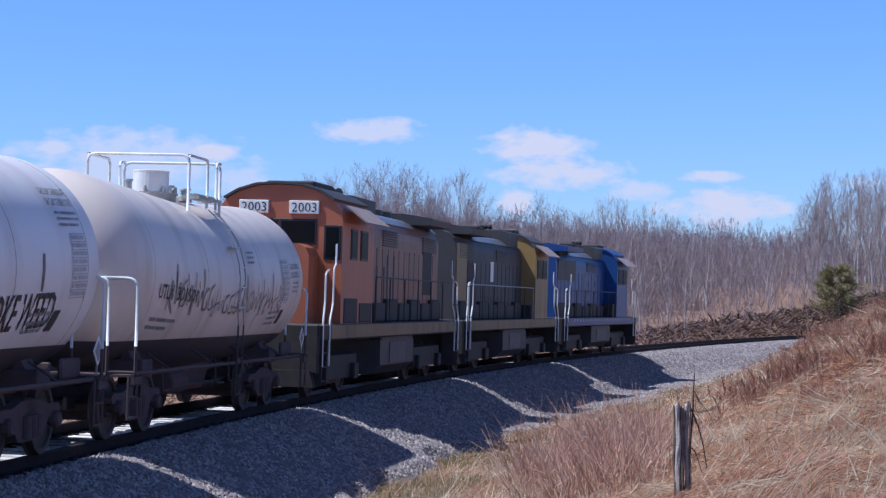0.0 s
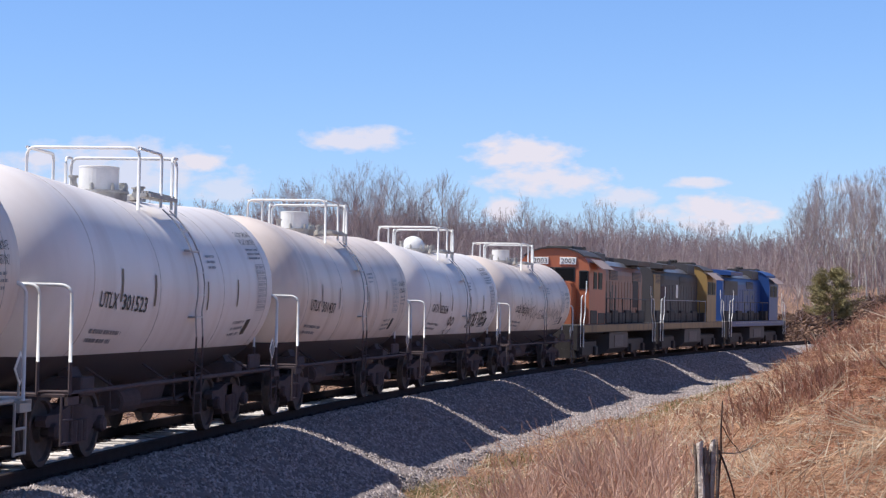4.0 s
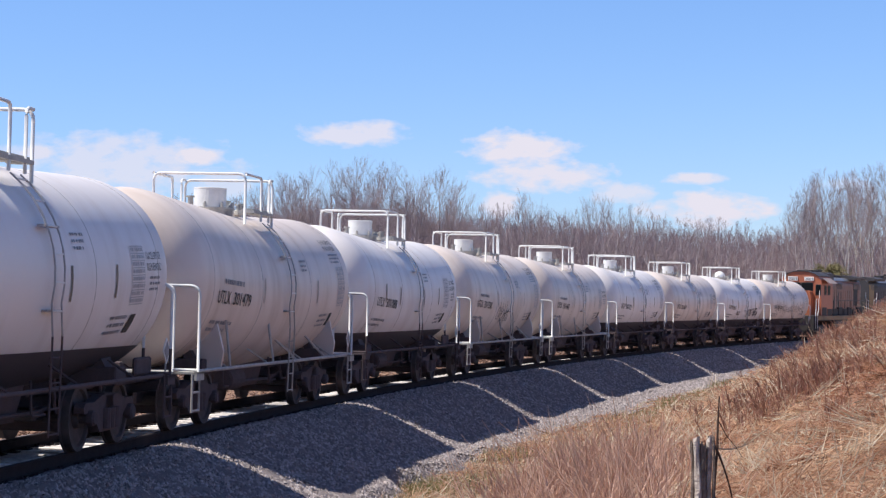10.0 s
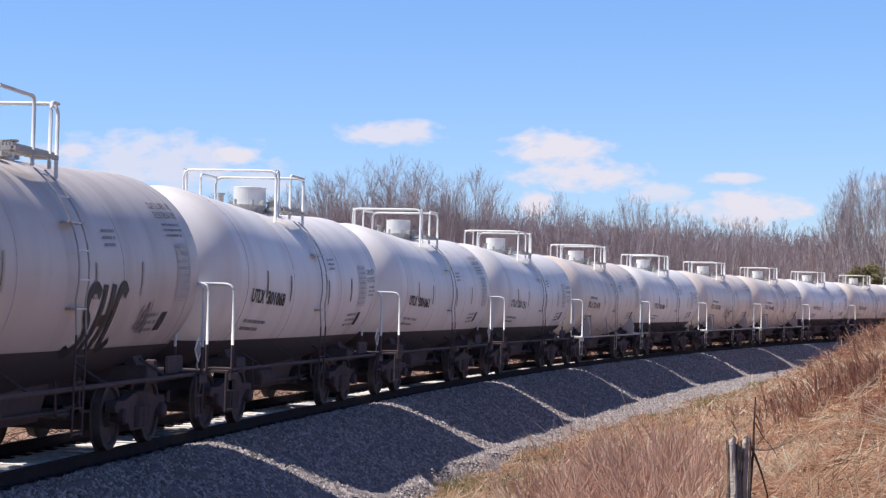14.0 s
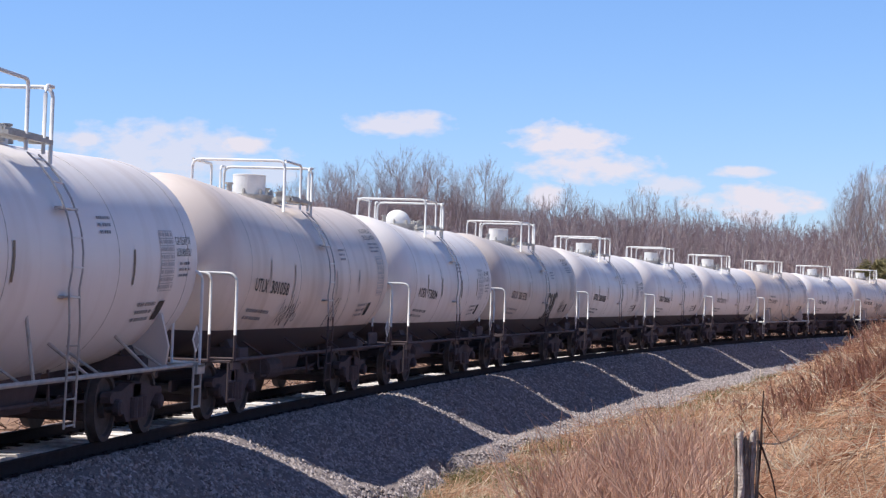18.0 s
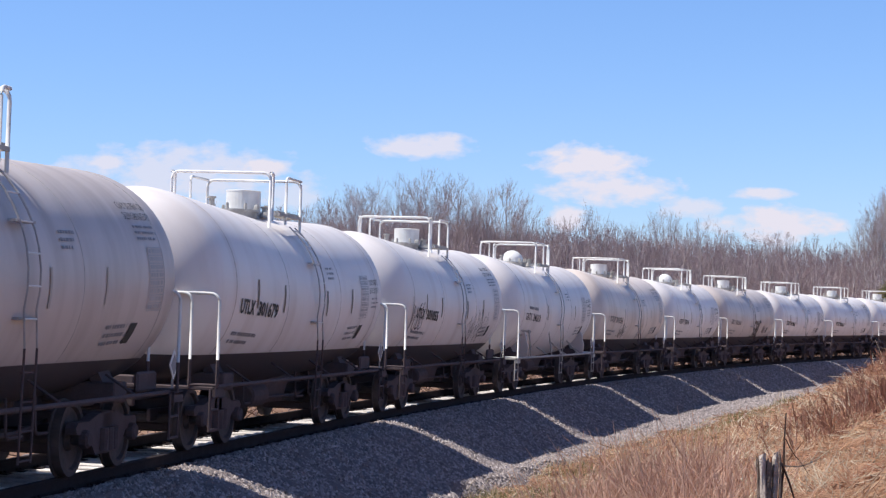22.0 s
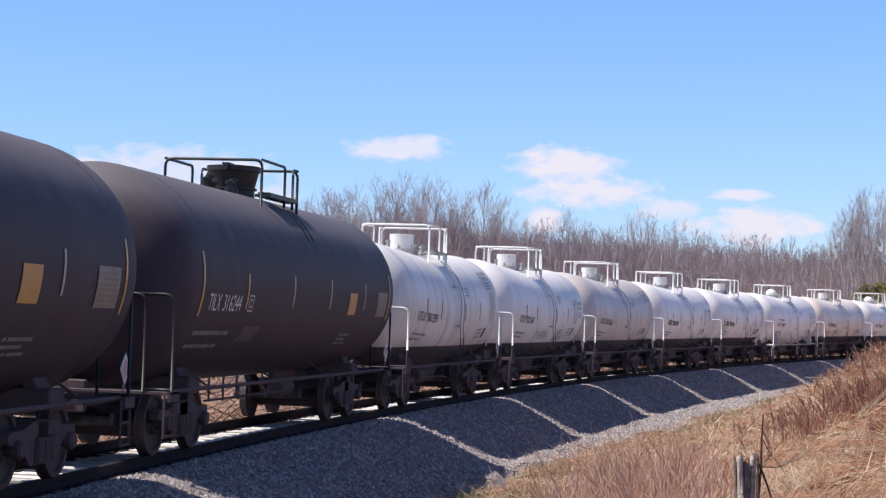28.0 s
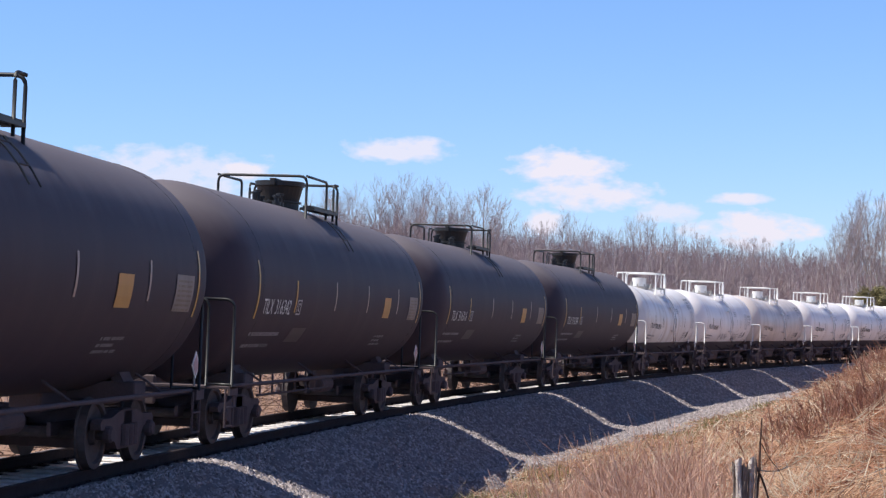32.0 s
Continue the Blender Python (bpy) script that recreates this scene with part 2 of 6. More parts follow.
LOCO_BROWN = streaked("sooty brown locomotive paint", (0.26, 0.104, 0.060), (0.085, 0.050, 0.040), 0.75, rough=0.5)
LOCO_BLUE = streaked("blue locomotive paint", (0.012, 0.055, 0.22), (0.02, 0.03, 0.07), 0.5, rough=0.45)
LOCO_PALE = streaked("pale grey locomotive paint", (0.30, 0.31, 0.33), (0.14, 0.13, 0.13), 0.6)
AWNING = material("faded pink sheet metal", (0.40, 0.30, 0.27), 0.6, vary=0.15, bump=0.03)
DARK_GLASS = material("dark window glass", (0.012, 0.013, 0.015), 0.35, vary=0.05, bump=0, spec=0.03)
FUEL_PANEL = material("dull grey panel paint", (0.14, 0.125, 0.13), 0.65, vary=0.2, scale=4, bump=0.05)
FADED_BLUE = material("faded pale blue lettering", (0.11, 0.15, 0.25), 0.55, vary=0.25, scale=4, bump=0)
LAMP_GLASS = material("lamp lens", (0.5, 0.5, 0.48), 0.1, vary=0.05, bump=0)


# ---- mesh helpers ----
def mesh_of(name, bm, mat, smooth=False):
    me = bpy.data.meshes.new(name)
    bm.normal_update()
    bm.to_mesh(me)
    bm.free()
    me.materials.append(mat)
    if smooth:
        me.polygons.foreach_set("use_smooth", [True] * len(me.polygons))
    return me


def part(name, bm, mat, parent, label="", smooth=False):
    ob = new(name, mesh_of(name, bm, mat, smooth))
    ob.parent = parent
    if label:
        ob["label"] = label
    return ob


def shared(name, me, parent, m):
    ob = new(name, me)
    ob.parent = parent
    ob.matrix_basis = m
    return ob


def base(name, label, category, group=""):
    return tagged(new(name), label, category, group)


def box(bm, x0, x1, y0, y1, z0, z1, bevel=0.0, m=None):
    c = bmesh.ops.create_cube(bm, size=1.0, matrix=Matrix.Translation(((x0 + x1) / 2, (y0 + y1) / 2, (z0 + z1) / 2)) @ Matrix.Diagonal((abs(x1 - x0), abs(y1 - y0), abs(z1 - z0), 1)))
    vs = c["verts"]
    if bevel:
        es = list({e for v in vs for e in v.link_edges})
        r = bmesh.ops.bevel(bm, geom=es, offset=bevel, segments=1, affect="EDGES", profile=0.5)
        vs = list({v for f in r["faces"] for v in f.verts} | {v for v in vs if v.is_valid})
    if m is not None:
        bmesh.ops.transform(bm, matrix=m, verts=[v for v in vs if v.is_valid])
    return bm


def tube(bm, pts, r, n=6, cap=True, r_end=None):
    """A pipe along a line of points."""
    pts = [Vector(p) for p in pts]
    rings = []
    up = Vector((0, 0, 1))
    for i, p in enumerate(pts):
        d = (pts[min(i + 1, len(pts) - 1)] - pts[max(i - 1, 0)]).normalized()
        a = d.cross(up if abs(d.z) < 0.95 else Vector((1, 0, 0))).normalized()
        b = d.cross(a)
        rr = r if r_end is None else r + (r_end - r) * i / (len(pts) - 1)
        rings.append([bm.verts.new(p + (a * math.cos(2 * math.pi * k / n) + b * math.sin(2 * math.pi * k / n)) * rr) for k in range(n)])
    for q0, q1 in zip(rings, rings[1:]):
        for k in range(n):
            bm.faces.new((q0[k], q0[(k + 1) % n], q1[(k + 1) % n], q1[k]))
    if cap:
        bm.faces.new(rings[0])
        bm.faces.new(rings[-1][::-1])
    return bm


def bend(pts, r=0.12, n=4):
    """Rounds the corners of a line of points."""
    pts = [Vector(p) for p in pts]
    out = [pts[0]]
    for a, b, c in zip(pts, pts[1:], pts[2:]):
        u, v = (a - b), (c - b)
        k = min(r, u.length * 0.45, v.length * 0.45)
        p, q = b + u.normalized() * k, b + v.normalized() * k
        out += [p.lerp(b, t).lerp(b.lerp(q, t), t) for t in [i / n for i in range(n + 1)]]
    return out + [pts[-1]]


def lathe(bm, profile, axis="x", n=48, centre=(0, 0, 0), a0=0.0, a1=2 * math.pi):
    """Turns a line of (along, radius) round an axis."""
    full = abs(a1 - a0 - 2 * math.pi) < 1e-6
    rings = []
    for u, r in profile:
        ring = []
        for k in range(n if full else n + 1):
            a = a0 + (a1 - a0) * k / n
            c, s = r * math.cos(a), r * math.sin(a)
            ring.append(bm.verts.new(Vector((u, c, s) if axis == "x" else (c, u, s) if axis == "y" else (c, s, u)) + Vector(centre)))
        rings.append(ring)
    for q0, q1 in zip(rings, rings[1:]):
        for k in range(n if full else n):
            j = (k + 1) % n if full else k + 1
            bm.faces.new((q0[k], q0[j], q1[j], q1[k]))
    return rings


def turned(bm, profile, axis="x", n=24, centre=(0, 0, 0)):
    """A closed turned body."""
    rings = lathe(bm, profile, axis, n, centre)
    bm.faces.new(rings[0][::-1])
    bm.faces.new(rings[-1])
    bmesh.ops.recalc_face_normals(bm, faces=bm.faces[:])
    return bm


GLYPHS = {}


def lettering(text, height, heavy=0.0):
    """Flat letters of the built-in font as (vertices, faces), from x = 0."""
    if (text, heavy) not in GLYPHS:
        cu = bpy.data.curves.new("letters", "FONT")
        cu.body = text
        cu.resolution_u = 2
        cu.offset = heavy
        ob = bpy.data.objects.new("letters", cu)
        me = ob.to_mesh()
        GLYPHS[text, heavy] = ([tuple(v.co) for v in me.vertices], [tuple(p.vertices) for p in me.polygons])
        ob.to_mesh_clear()
        bpy.data.objects.remove(ob)
        bpy.data.curves.remove(cu)
    vs, fs = GLYPHS[text, heavy]
    k = height / 0.7
    return [(x * k, y * k) for x, y, z in vs], fs


# ---- the line of the track: a long right-hand curve ----
def heading(s):
    u = np.clip(s, -60.0, 330.0) / 100.0
    return 0.1974 + 0.3155 * u - 0.0465 * u ** 2 / 2 - 0.0259 * u ** 3 / 6


LINE_S = np.arange(-700.0, 900.0, 1.0)
_h = heading(LINE_S)
LINE_X = np.concatenate([[0], np.cumsum((np.sin(_h[1:]) + np.sin(_h[:-1])) / 2)])
LINE_Y = np.concatenate([[0], np.cumsum((np.cos(_h[1:]) + np.cos(_h[:-1])) / 2)])
LINE_X += -2.453 - np.interp(0, LINE_S, LINE_X)
LINE_Y += 42.736 - np.interp(0, LINE_S, LINE_Y)
CANT = 0.03          # the outer, far rail lies 4.5 cm higher


def on_line(s, w=0.0, z=0.0):
    """A point s along the line, w to its right and z over the sloping plane of the rail tops."""
    h = float(heading(s))
    x, y = float(np.interp(s, LINE_S, LINE_X)), float(np.interp(s, LINE_S, LINE_Y))
    return Vector((x + w * math.cos(h), y - w * math.sin(h), 0.022 - CANT * w + z))


def track_coords(x, y):
    """Distance along and to the right of the line, for arrays of places."""
    x, y = np.asarray(x, float), np.asarray(y, float)
    s, w = np.empty_like(x), np.empty_like(x)
    for i in range(0, len(x), 4000):
        a, b = x[i:i + 4000, None], y[i:i + 4000, None]
        d = (a - LINE_X[None, ::2]) ** 2 + (b - LINE_Y[None, ::2]) ** 2
        k = d.argmin(1) * 2
        dx, dy, h = x[i:i + 4000] - LINE_X[k], y[i:i + 4000] - LINE_Y[k], heading(LINE_S[k])
        s[i:i + 4000] = LINE_S[k] + dx * np.sin(h) + dy * np.cos(h)
        w[i:i + 4000] = np.where(d.min(1) < 9e4, dx * np.cos(h) - dy * np.sin(h), np.sign(dx * np.cos(h) - dy * np.sin(h)) * np.sqrt(d.min(1)))
    return s, w


def smooth_noise(x, y, seed=0):
    """Cheap rolling relief from a few crossed waves, about -1 to 1."""
    r = np.random.RandomState(seed)
    z = np.zeros_like(x)
    for k in range(7):
        a, f, p = r.uniform(0, 6.28), r.uniform(0.5, 2.2), r.uniform(0, 6.28)
        z += np.sin((x * np.cos(a) + y * np.sin(a)) * f + p)
    return z / 4.0


def ground_height(x, y, rough=True):
    x, y = np.asarray(x, float), np.asarray(y, float)
    s, w = track_coords(x, y)
    right = np.interp(w, [-1, 1.2, 1.8, 3.4, 4.6, 6.0, 7.5, 9.0, 10.5, 12.0, 13.5, 17, 25, 60], [-0.6, -0.6, -0.85, -1.42, -1.34, -1.27, -1.00, -0.55, 0.10, 0.95, 1.70, 2.5, 2.8, 2.5])
    near = np.interp(w, [-1, 1.2, 1.8, 3.8, 5.0, 7.0, 9.0, 13, 20, 60], [-0.6, -0.6, -0.75, -1.18, -1.08, -0.65, 0.05, 0.35, 0.8, 1.2])
    k = np.clip((s + 34) / 26, 0, 1)
    k = k * k * (3 - 2 * k)
    right = near * (1 - k) + right * k
    left = np.interp(-w, [0, 1.8, 2.4, 4.0, 6.0, 9.0, 14.0, 22.0, 60.0, 300], [-0.6, -0.6, -0.7, -0.95, -0.75, -0.25, 0.7, 1.3, 1.6, 1.6])
    # the far bank climbs where the line bends away
    left = left + np.clip((s - 85) / 65, 0, 1) * np.interp(-w, [0, 4.3, 8.5, 30.0, 120], [0, 0, 2.6, 2.3, 1.2])
    left = left + np.clip((s - 112) / 45, 0, 1) * np.interp(-w, [0, 5.0, 9.5, 26.0, 45.0], [0, 0, 1.3, 1.3, 0])
    z = np.where(w > 0, right, left)
    if rough:
        amp = np.clip((np.abs(w) - 3.4) / 3, 0, 1)
        z = z + amp * (0.07 * smooth_noise(x * 1.3, y * 1.3, 3) + 0.12 * smooth_noise(x * 0.35, y * 0.35, 4))
    return z


def gravel_edge(s):
    """Where the spilled ballast ends in the grass, to the right of the line."""
    return np.interp(s, [-40, -14, -5, 0, 12, 22, 32, 45, 60, 75], [3.6, 3.6, 3.8, 4.15, 5.3, 6.3, 5.9, 5.1, 4.3, 3.9]) + 0.16 * np.sin(s * 0.9) + 0.13 * np.sin(s * 2.3 + 1)


def ground_at(x, y):
    return float(ground_height(np.array([x]), np.array([y]))[0])


GROUND = material("dead grass and leaf litter", (0.37, 0.235, 0.165), 0.95, vary=0.3, scale=0.9, second=(0.22, 0.13, 0.09), fine=14, bump=0.8, spec=0.1)
GRAVEL = material("grey crushed ballast", (0.235, 0.195, 0.19), 0.9, vary=0.3, scale=2.0, second=(0.17, 0.144, 0.145), fine=22, bump=1.0, spec=0.2)
STONE = island(material("grey ballast stone", (0.66, 0.575, 0.56), 0.85, vary=0.2, scale=9, fine=60, bump=0.3, spec=0.2), (0.34, 0.33, 0.33), (0.95, 0.95, 0.95))


def make_ground():
    """One sheet round the place, finer where it is near."""
    ang = np.radians(np.concatenate([np.arange(-24, 24, 0.3), np.arange(24, 336, 4.0)]))
    rad = np.concatenate([[0.0], 1.5 * 1.022 ** np.arange(0, 350)])
    rad[-1] = 4000.0
    A, Rr = np.meshgrid(ang, rad)
    x, y = (Rr * np.sin(A)).ravel(), (Rr * np.cos(A)).ravel() - 0.0
    far = np.clip((Rr.ravel() - 500) / 500, 0, 1)
    z = ground_height(x, y) * (1 - far) + 1.0 * far
    n, m = len(ang), len(rad)
    i = np.arange(m - 1)[:, None] * n
    j = np.arange(n)[None, :]
    q = np.stack([i + j, i + (j + 1) % n, i + n + (j + 1) % n, i + n + j], -1).reshape(-1, 4)
    me = bpy.data.meshes.new("ground")
    me.from_pydata(np.stack([x, y, z], 1).tolist(), [], q[:, ::-1].tolist())
    me.materials.append(GROUND)
    me.polygons.foreach_set("use_smooth", [True] * len(me.polygons))
    tagged(new("ground", me), "rolling ground of dead tan grass and leaf litter", "ground", kind="structure")


make_ground()


def ballast_height(w, s):
    """Top of the ballast under the rail plane's z = 0; the shoulder falls less steeply where the line comes in."""
    far = np.interp(w, [-4.2, -2.0, -1.5, -0.85, -0.65, 0.65, 0.85, 1.3, 1.7, 2.1, 2.65, 3.3, 3.7, 4.2, 7.0], [-1.15, -0.28, -0.16, -0.16, -0.235, -0.235, -0.16, -0.155, -0.24, -0.44, -0.78, -1.17, -1.23, -1.25, -1.25])
    near = np.interp(w, [-4.2, -2.0, -1.5, -0.85, -0.65, 0.65, 0.85, 1.3, 1.6, 2.1, 2.65, 3.25, 3.65, 4.2, 7.0], [-1.15, -0.28, -0.16, -0.16, -0.235, -0.235, -0.16, -0.155, -0.21, -0.38, -0.61, -0.88, -1.03, -1.07, -1.07])
    k = np.clip((s + 8) / 16, 0, 1)
    return near * (1 - k) + far * k


def bed_height(S, W, x, y):
    """Ballast down to its foot, then spilled stone that thins out over the ground."""
    z = 0.022 - CANT * np.clip(W, -1.7, 1.7) + ballast_height(W, S)
    g = ground_height(x.ravel(), y.ravel()).reshape(x.shape)
    past = np.clip((W - gravel_edge(S)) / 0.5, 0, 1)
    spill = np.maximum(z, g + 0.03)
    return np.where(W > 3.2, spill * (1 - past) + (g - 0.12) * past, z)


def make_ballast():
    ss = np.concatenate([np.arange(-60, 70, 0.3), np.arange(70, 400, 1.5)])
    ws = np.arange(-4.2, 7.5, 0.143)
    rnd = np.random.RandomState(5)
    S, W = np.meshgrid(ss, ws, indexing="ij")
    W = W + rnd.uniform(-0.03, 0.03, W.shape)
    h = heading(S)
    x = np.interp(S, LINE_S, LINE_X) + W * np.cos(h)
    y = np.interp(S, LINE_S, LINE_Y) - W * np.sin(h)
    bump = np.where(np.abs(W) < 1.25, 0.012, 0.028)
    z = bed_height(S, W, x, y) + rnd.uniform(-1, 1, S.shape) * bump
    n, m = len(ws), len(ss)
    i = np.arange(m - 1)[:, None] * n
    j = np.arange(n - 1)[None, :]
    q = np.stack([i + j, i + j + 1, i + n + j + 1, i + n + j], -1).reshape(-1, 4)
    me = bpy.data.meshes.new("ballast_bed")
    me.from_pydata(np.stack([x.ravel(), y.ravel(), z.ravel()], 1).tolist(), [], q[:, ::-1].tolist())
    me.materials.append(GRAVEL)
    tagged(new("ballast_bed", me), "shouldered bed of grey crushed stone ballast", "ballast", kind="structure")


make_ballast()


def joined(name, verts, faces, mat, smooth=False):
    me = bpy.data.meshes.new(name)
    me.from_pydata(verts, [], faces)
    me.materials.append(mat)
    if smooth:
        me.polygons.foreach_set("use_smooth", [True] * len(me.polygons))
    return me


def make_stones():
    """Loose stones over the near ballast shoulder and its ragged foot in the grass."""
    rnd = np.random.RandomState(11)
    N = 130000
    s = -30 + 125 * rnd.rand(N) ** 1.5
    top = gravel_edge(s) + 0.35
    w = 1.0 + (top - 1.0) * rnd.rand(N)
    w = np.where(rnd.rand(N) < 0.13, rnd.uniform(-0.7, 0.7, N), w)
    w = np.where(rnd.rand(N) < 0.05, gravel_edge(s) + np.abs(rnd.normal(0, 0.5, N)), w)
    h = heading(s)
    x = np.interp(s, LINE_S, LINE_X) + w * np.cos(h)
    y = np.interp(s, LINE_S, LINE_Y) - w * np.sin(h)
    z = np.maximum(bed_height(s, w, x, y), np.where(w > 3.3, ground_height(x, y) - 0.01, -9)) - 0.012
    size = rnd.uniform(0.025, 0.055, N) * np.interp(s, [-34, 30, 90], [0.9, 1.15, 1.7])
    oct_v = np.array([(1, 0, 0), (0, 1, 0), (-1, 0, 0), (0, -1, 0), (0, 0, 1), (0, 0, -1)], float)
    oct_f = np.array([(0, 1, 4), (1, 2, 4), (2, 3, 4), (3, 0, 4)])
    v = oct_v[None, :5] * rnd.uniform(0.55, 1.2, (N, 5, 1)) * size[:, None, None]
    a = rnd.uniform(0, 6.28, N)
    c, sn = np.cos(a)[:, None], np.sin(a)[:, None]
    tilt = rnd.uniform(-0.5, 0.5, (N, 2))
    vx, vy = v[:, :, 0] * c - v[:, :, 1] * sn, v[:, :, 0] * sn + v[:, :, 1] * c
    vz = v[:, :, 2] + vx * tilt[:, :1] + vy * tilt[:, 1:]
    P = np.stack([vx + x[:, None], vy + y[:, None], vz + z[:, None]], -1).reshape(-1, 3)
    F = (oct_f[None] + 5 * np.arange(N)[:, None, None]).reshape(-1, 3)
    ob = new("loose_ballast", joined("loose_ballast", P.tolist(), F.tolist(), STONE))
    tagged(ob, "loose angular grey and white ballast stones", "gravel", kind="stuff")


def make_track():
    track = tagged(new("railway_track"), "curved single track of rusty rails on grey weathered ties", "railway track", kind="structure")
    profile = [(-0.068, -0.172), (0.068, -0.172), (0.068, -0.160), (0.012, -0.142), (0.010, -0.045), (0.036, -0.036), (0.036, -0.006), (0.028, 0.0), (-0.028, 0.0), (-0.036, -0.006), (-0.036, -0.036), (-0.010, -0.045), (-0.012, -0.142), (-0.068, -0.160)]
    ss = np.arange(-120, 420, 1.5)
    k = len(profile)
    for w in (0.753, -0.753):
        vs = [tuple(on_line(s, w + a, b)) for s in ss for a, b in profile]
        fs = [(i * k + j, i * k + (j + 1) % k, (i + 1) * k + (j + 1) % k, (i + 1) * k + j) for i in range(len(ss) - 1) for j in range(k)]
        rail = new("rail", joined("rail", vs, fs, RAIL_STEEL))
        rail.parent = track
    bm = bmesh.new()
    box(bm, -0.115, 0.115, -1.3, 1.3, -0.36, -0.174, 0.012)
    tie = mesh_of("tie", bm, TIE_WOOD)
    bm = bmesh.new()
    box(bm, -0.09, 0.09, -0.19, 0.19, -0.172, -0.158)
    for dx in (-0.06, 0.06):
        for dy in (-0.1, 0.1):
            box(bm, dx - 0.014, dx + 0.014, dy - 0.014, dy + 0.014, -0.162, -0.13)
    plate = mesh_of("tie_plate", bm, RAIL_STEEL)
    rnd = random.Random(2)
    rest_v, rest_f = [], []
    tv, tf = [tuple(v.co) for v in tie.vertices], [tuple(p.vertices) for p in tie.polygons]
    for i in range(600):
        s = -42 + 0.53 * i + rnd.uniform(-0.03, 0.03)
        m = line_pose(s, rnd.uniform(-0.05, 0.05)) @ pose(0, 0, rnd.uniform(-0.012, 0.0), 0, 0, rnd.uniform(-1.5, 1.5))
        if i < 300:
            ob = shared("tie", tie, track, m)
            if i < 120:
                for w in (0.753, -0.753):
                    shared("tie_plate", plate, ob, pose(0, w, 0))
        else:
            b = len(rest_v)
            rest_v += [tuple(m @ Vector(v)) for v in tv]
            rest_f += [tuple(j + b for j in f) for f in tf]
    rest = new("far_ties", joined("far_ties", rest_v, rest_f, TIE_WOOD))
    rest.parent = track
    tagged(rest, kind="stuff")


def line_pose(s, w=0.0):
    """Pose of a thing on the track: x ahead, y to the left, canted with the rails."""
    p, h = on_line(s, w), float(heading(s))
    return Matrix.Translation(p) @ Matrix.Rotation(math.pi / 2 - h, 4, "Z") @ Matrix.Rotation(math.atan(CANT), 4, "X")


def car_pose(s, half):
    """Pose of a car that stands with its two trucks, half apart from its middle, on the line."""
    a, b = on_line(s - half), on_line(s + half)
    h = math.atan2(b.x - a.x, b.y - a.y)
    return Matrix.Translation((a + b) / 2) @ Matrix.Rotation(math.pi / 2 - h, 4, "Z") @ Matrix.Rotation(math.atan(CANT), 4, "X")


# ---- tank cars: x ahead, y to the left, z over the rail tops ----
SPEED, SLOWING = 9.31, -0.0136
MOVERS = []          # thing, place along the line at 13 s, half the distance of its trucks


def build_wheelset():
    bm = bmesh.new()
    r = 0.457
    for s in (1, -1):
        turned(bm, [(s * 0.72, 0.16), (s * 0.725, r + 0.026), (s * 0.745, r + 0.024), (s * 0.755, r), (s * 0.86, r - 0.005), (s * 0.86, r - 0.07), (s * 0.82, r - 0.09), (s * 0.80, 0.15), (s * 0.87, 0.13), (s * 0.87, 0.09)], "y", 28)
    turned(bm, [(-1.02, 0.075), (-0.7, 0.08), (0.7, 0.08), (1.02, 0.075)], "y", 12)
    me = mesh_of("wheelset", bm, WHEEL_STEEL)
    return me


def build_truck_frame():
    bm = bmesh.new()
    for s in (1, -1):
        y0, y1 = s * 0.93 - 0.07, s * 0.93 + 0.07
        prof = [(-1.15, 0.60), (-1.08, 0.66), (-0.70, 0.66), (-0.35, 0.74), (0.35, 0.74), (0.70, 0.66), (1.08, 0.66), (1.15, 0.60), (1.12, 0.52), (0.74, 0.50), (0.42, 0.24), (-0.42, 0.24), (-0.74, 0.50), (-1.12, 0.52)]
        lo, hi = [bm.verts.new((x, y0, z)) for x, z in prof], [bm.verts.new((x, y1, z)) for x, z in prof]
        bm.faces.new(lo)
        bm.faces.new(hi[::-1])
        for i in range(len(prof)):
            j = (i + 1) % len(prof)
            bm.faces.new((lo[j], lo[i], hi[i], hi[j]))
        for x in (-0.89, 0.89):
            turned(bm, [(s * 0.98, 0.11), (s * 1.06, 0.11), (s * 1.09, 0.085)], "y", 12, (x, 0, 0.457))
        for x in (-0.2, 0.0, 0.2):
            turned(bm, [(0.28, 0.075), (0.56, 0.075)], "z", 10, (x, s * 1.01, 0))
    box(bm, -0.2, 0.2, -1.0, 1.0, 0.5, 0.76, 0.03)
    turned(bm, [(0.74, 0.19), (0.84, 0.19)], "z", 16)
    for x in (-0.42, 0.42):
        box(bm, x - 0.05, x + 0.05, -0.75, 0.75, 0.38, 0.48)
    # spring plank, brake levers and rods between the wheels
    box(bm, -0.40, 0.40, -0.86, 0.86, 0.22, 0.36, 0.02)
    for y in (-0.35, 0.35):
        box(bm, -1.25, 1.25, y - 0.03, y + 0.03, 0.42, 0.60, 0.01)
    bmesh.ops.recalc_face_normals(bm, faces=bm.faces[:])
    return mesh_of("truck", bm, UNDER_STEEL)


WHEELSET, TRUCK = build_wheelset(), build_truck_frame()


def add_trucks(car, half, axle=0.89):
    for x in (half, -half):
        truck = shared("truck", TRUCK, car, pose(x, 0, 0))
        for dx in (axle, -axle):
            shared("wheelset", WHEELSET, truck, pose(dx, 0, 0.457))


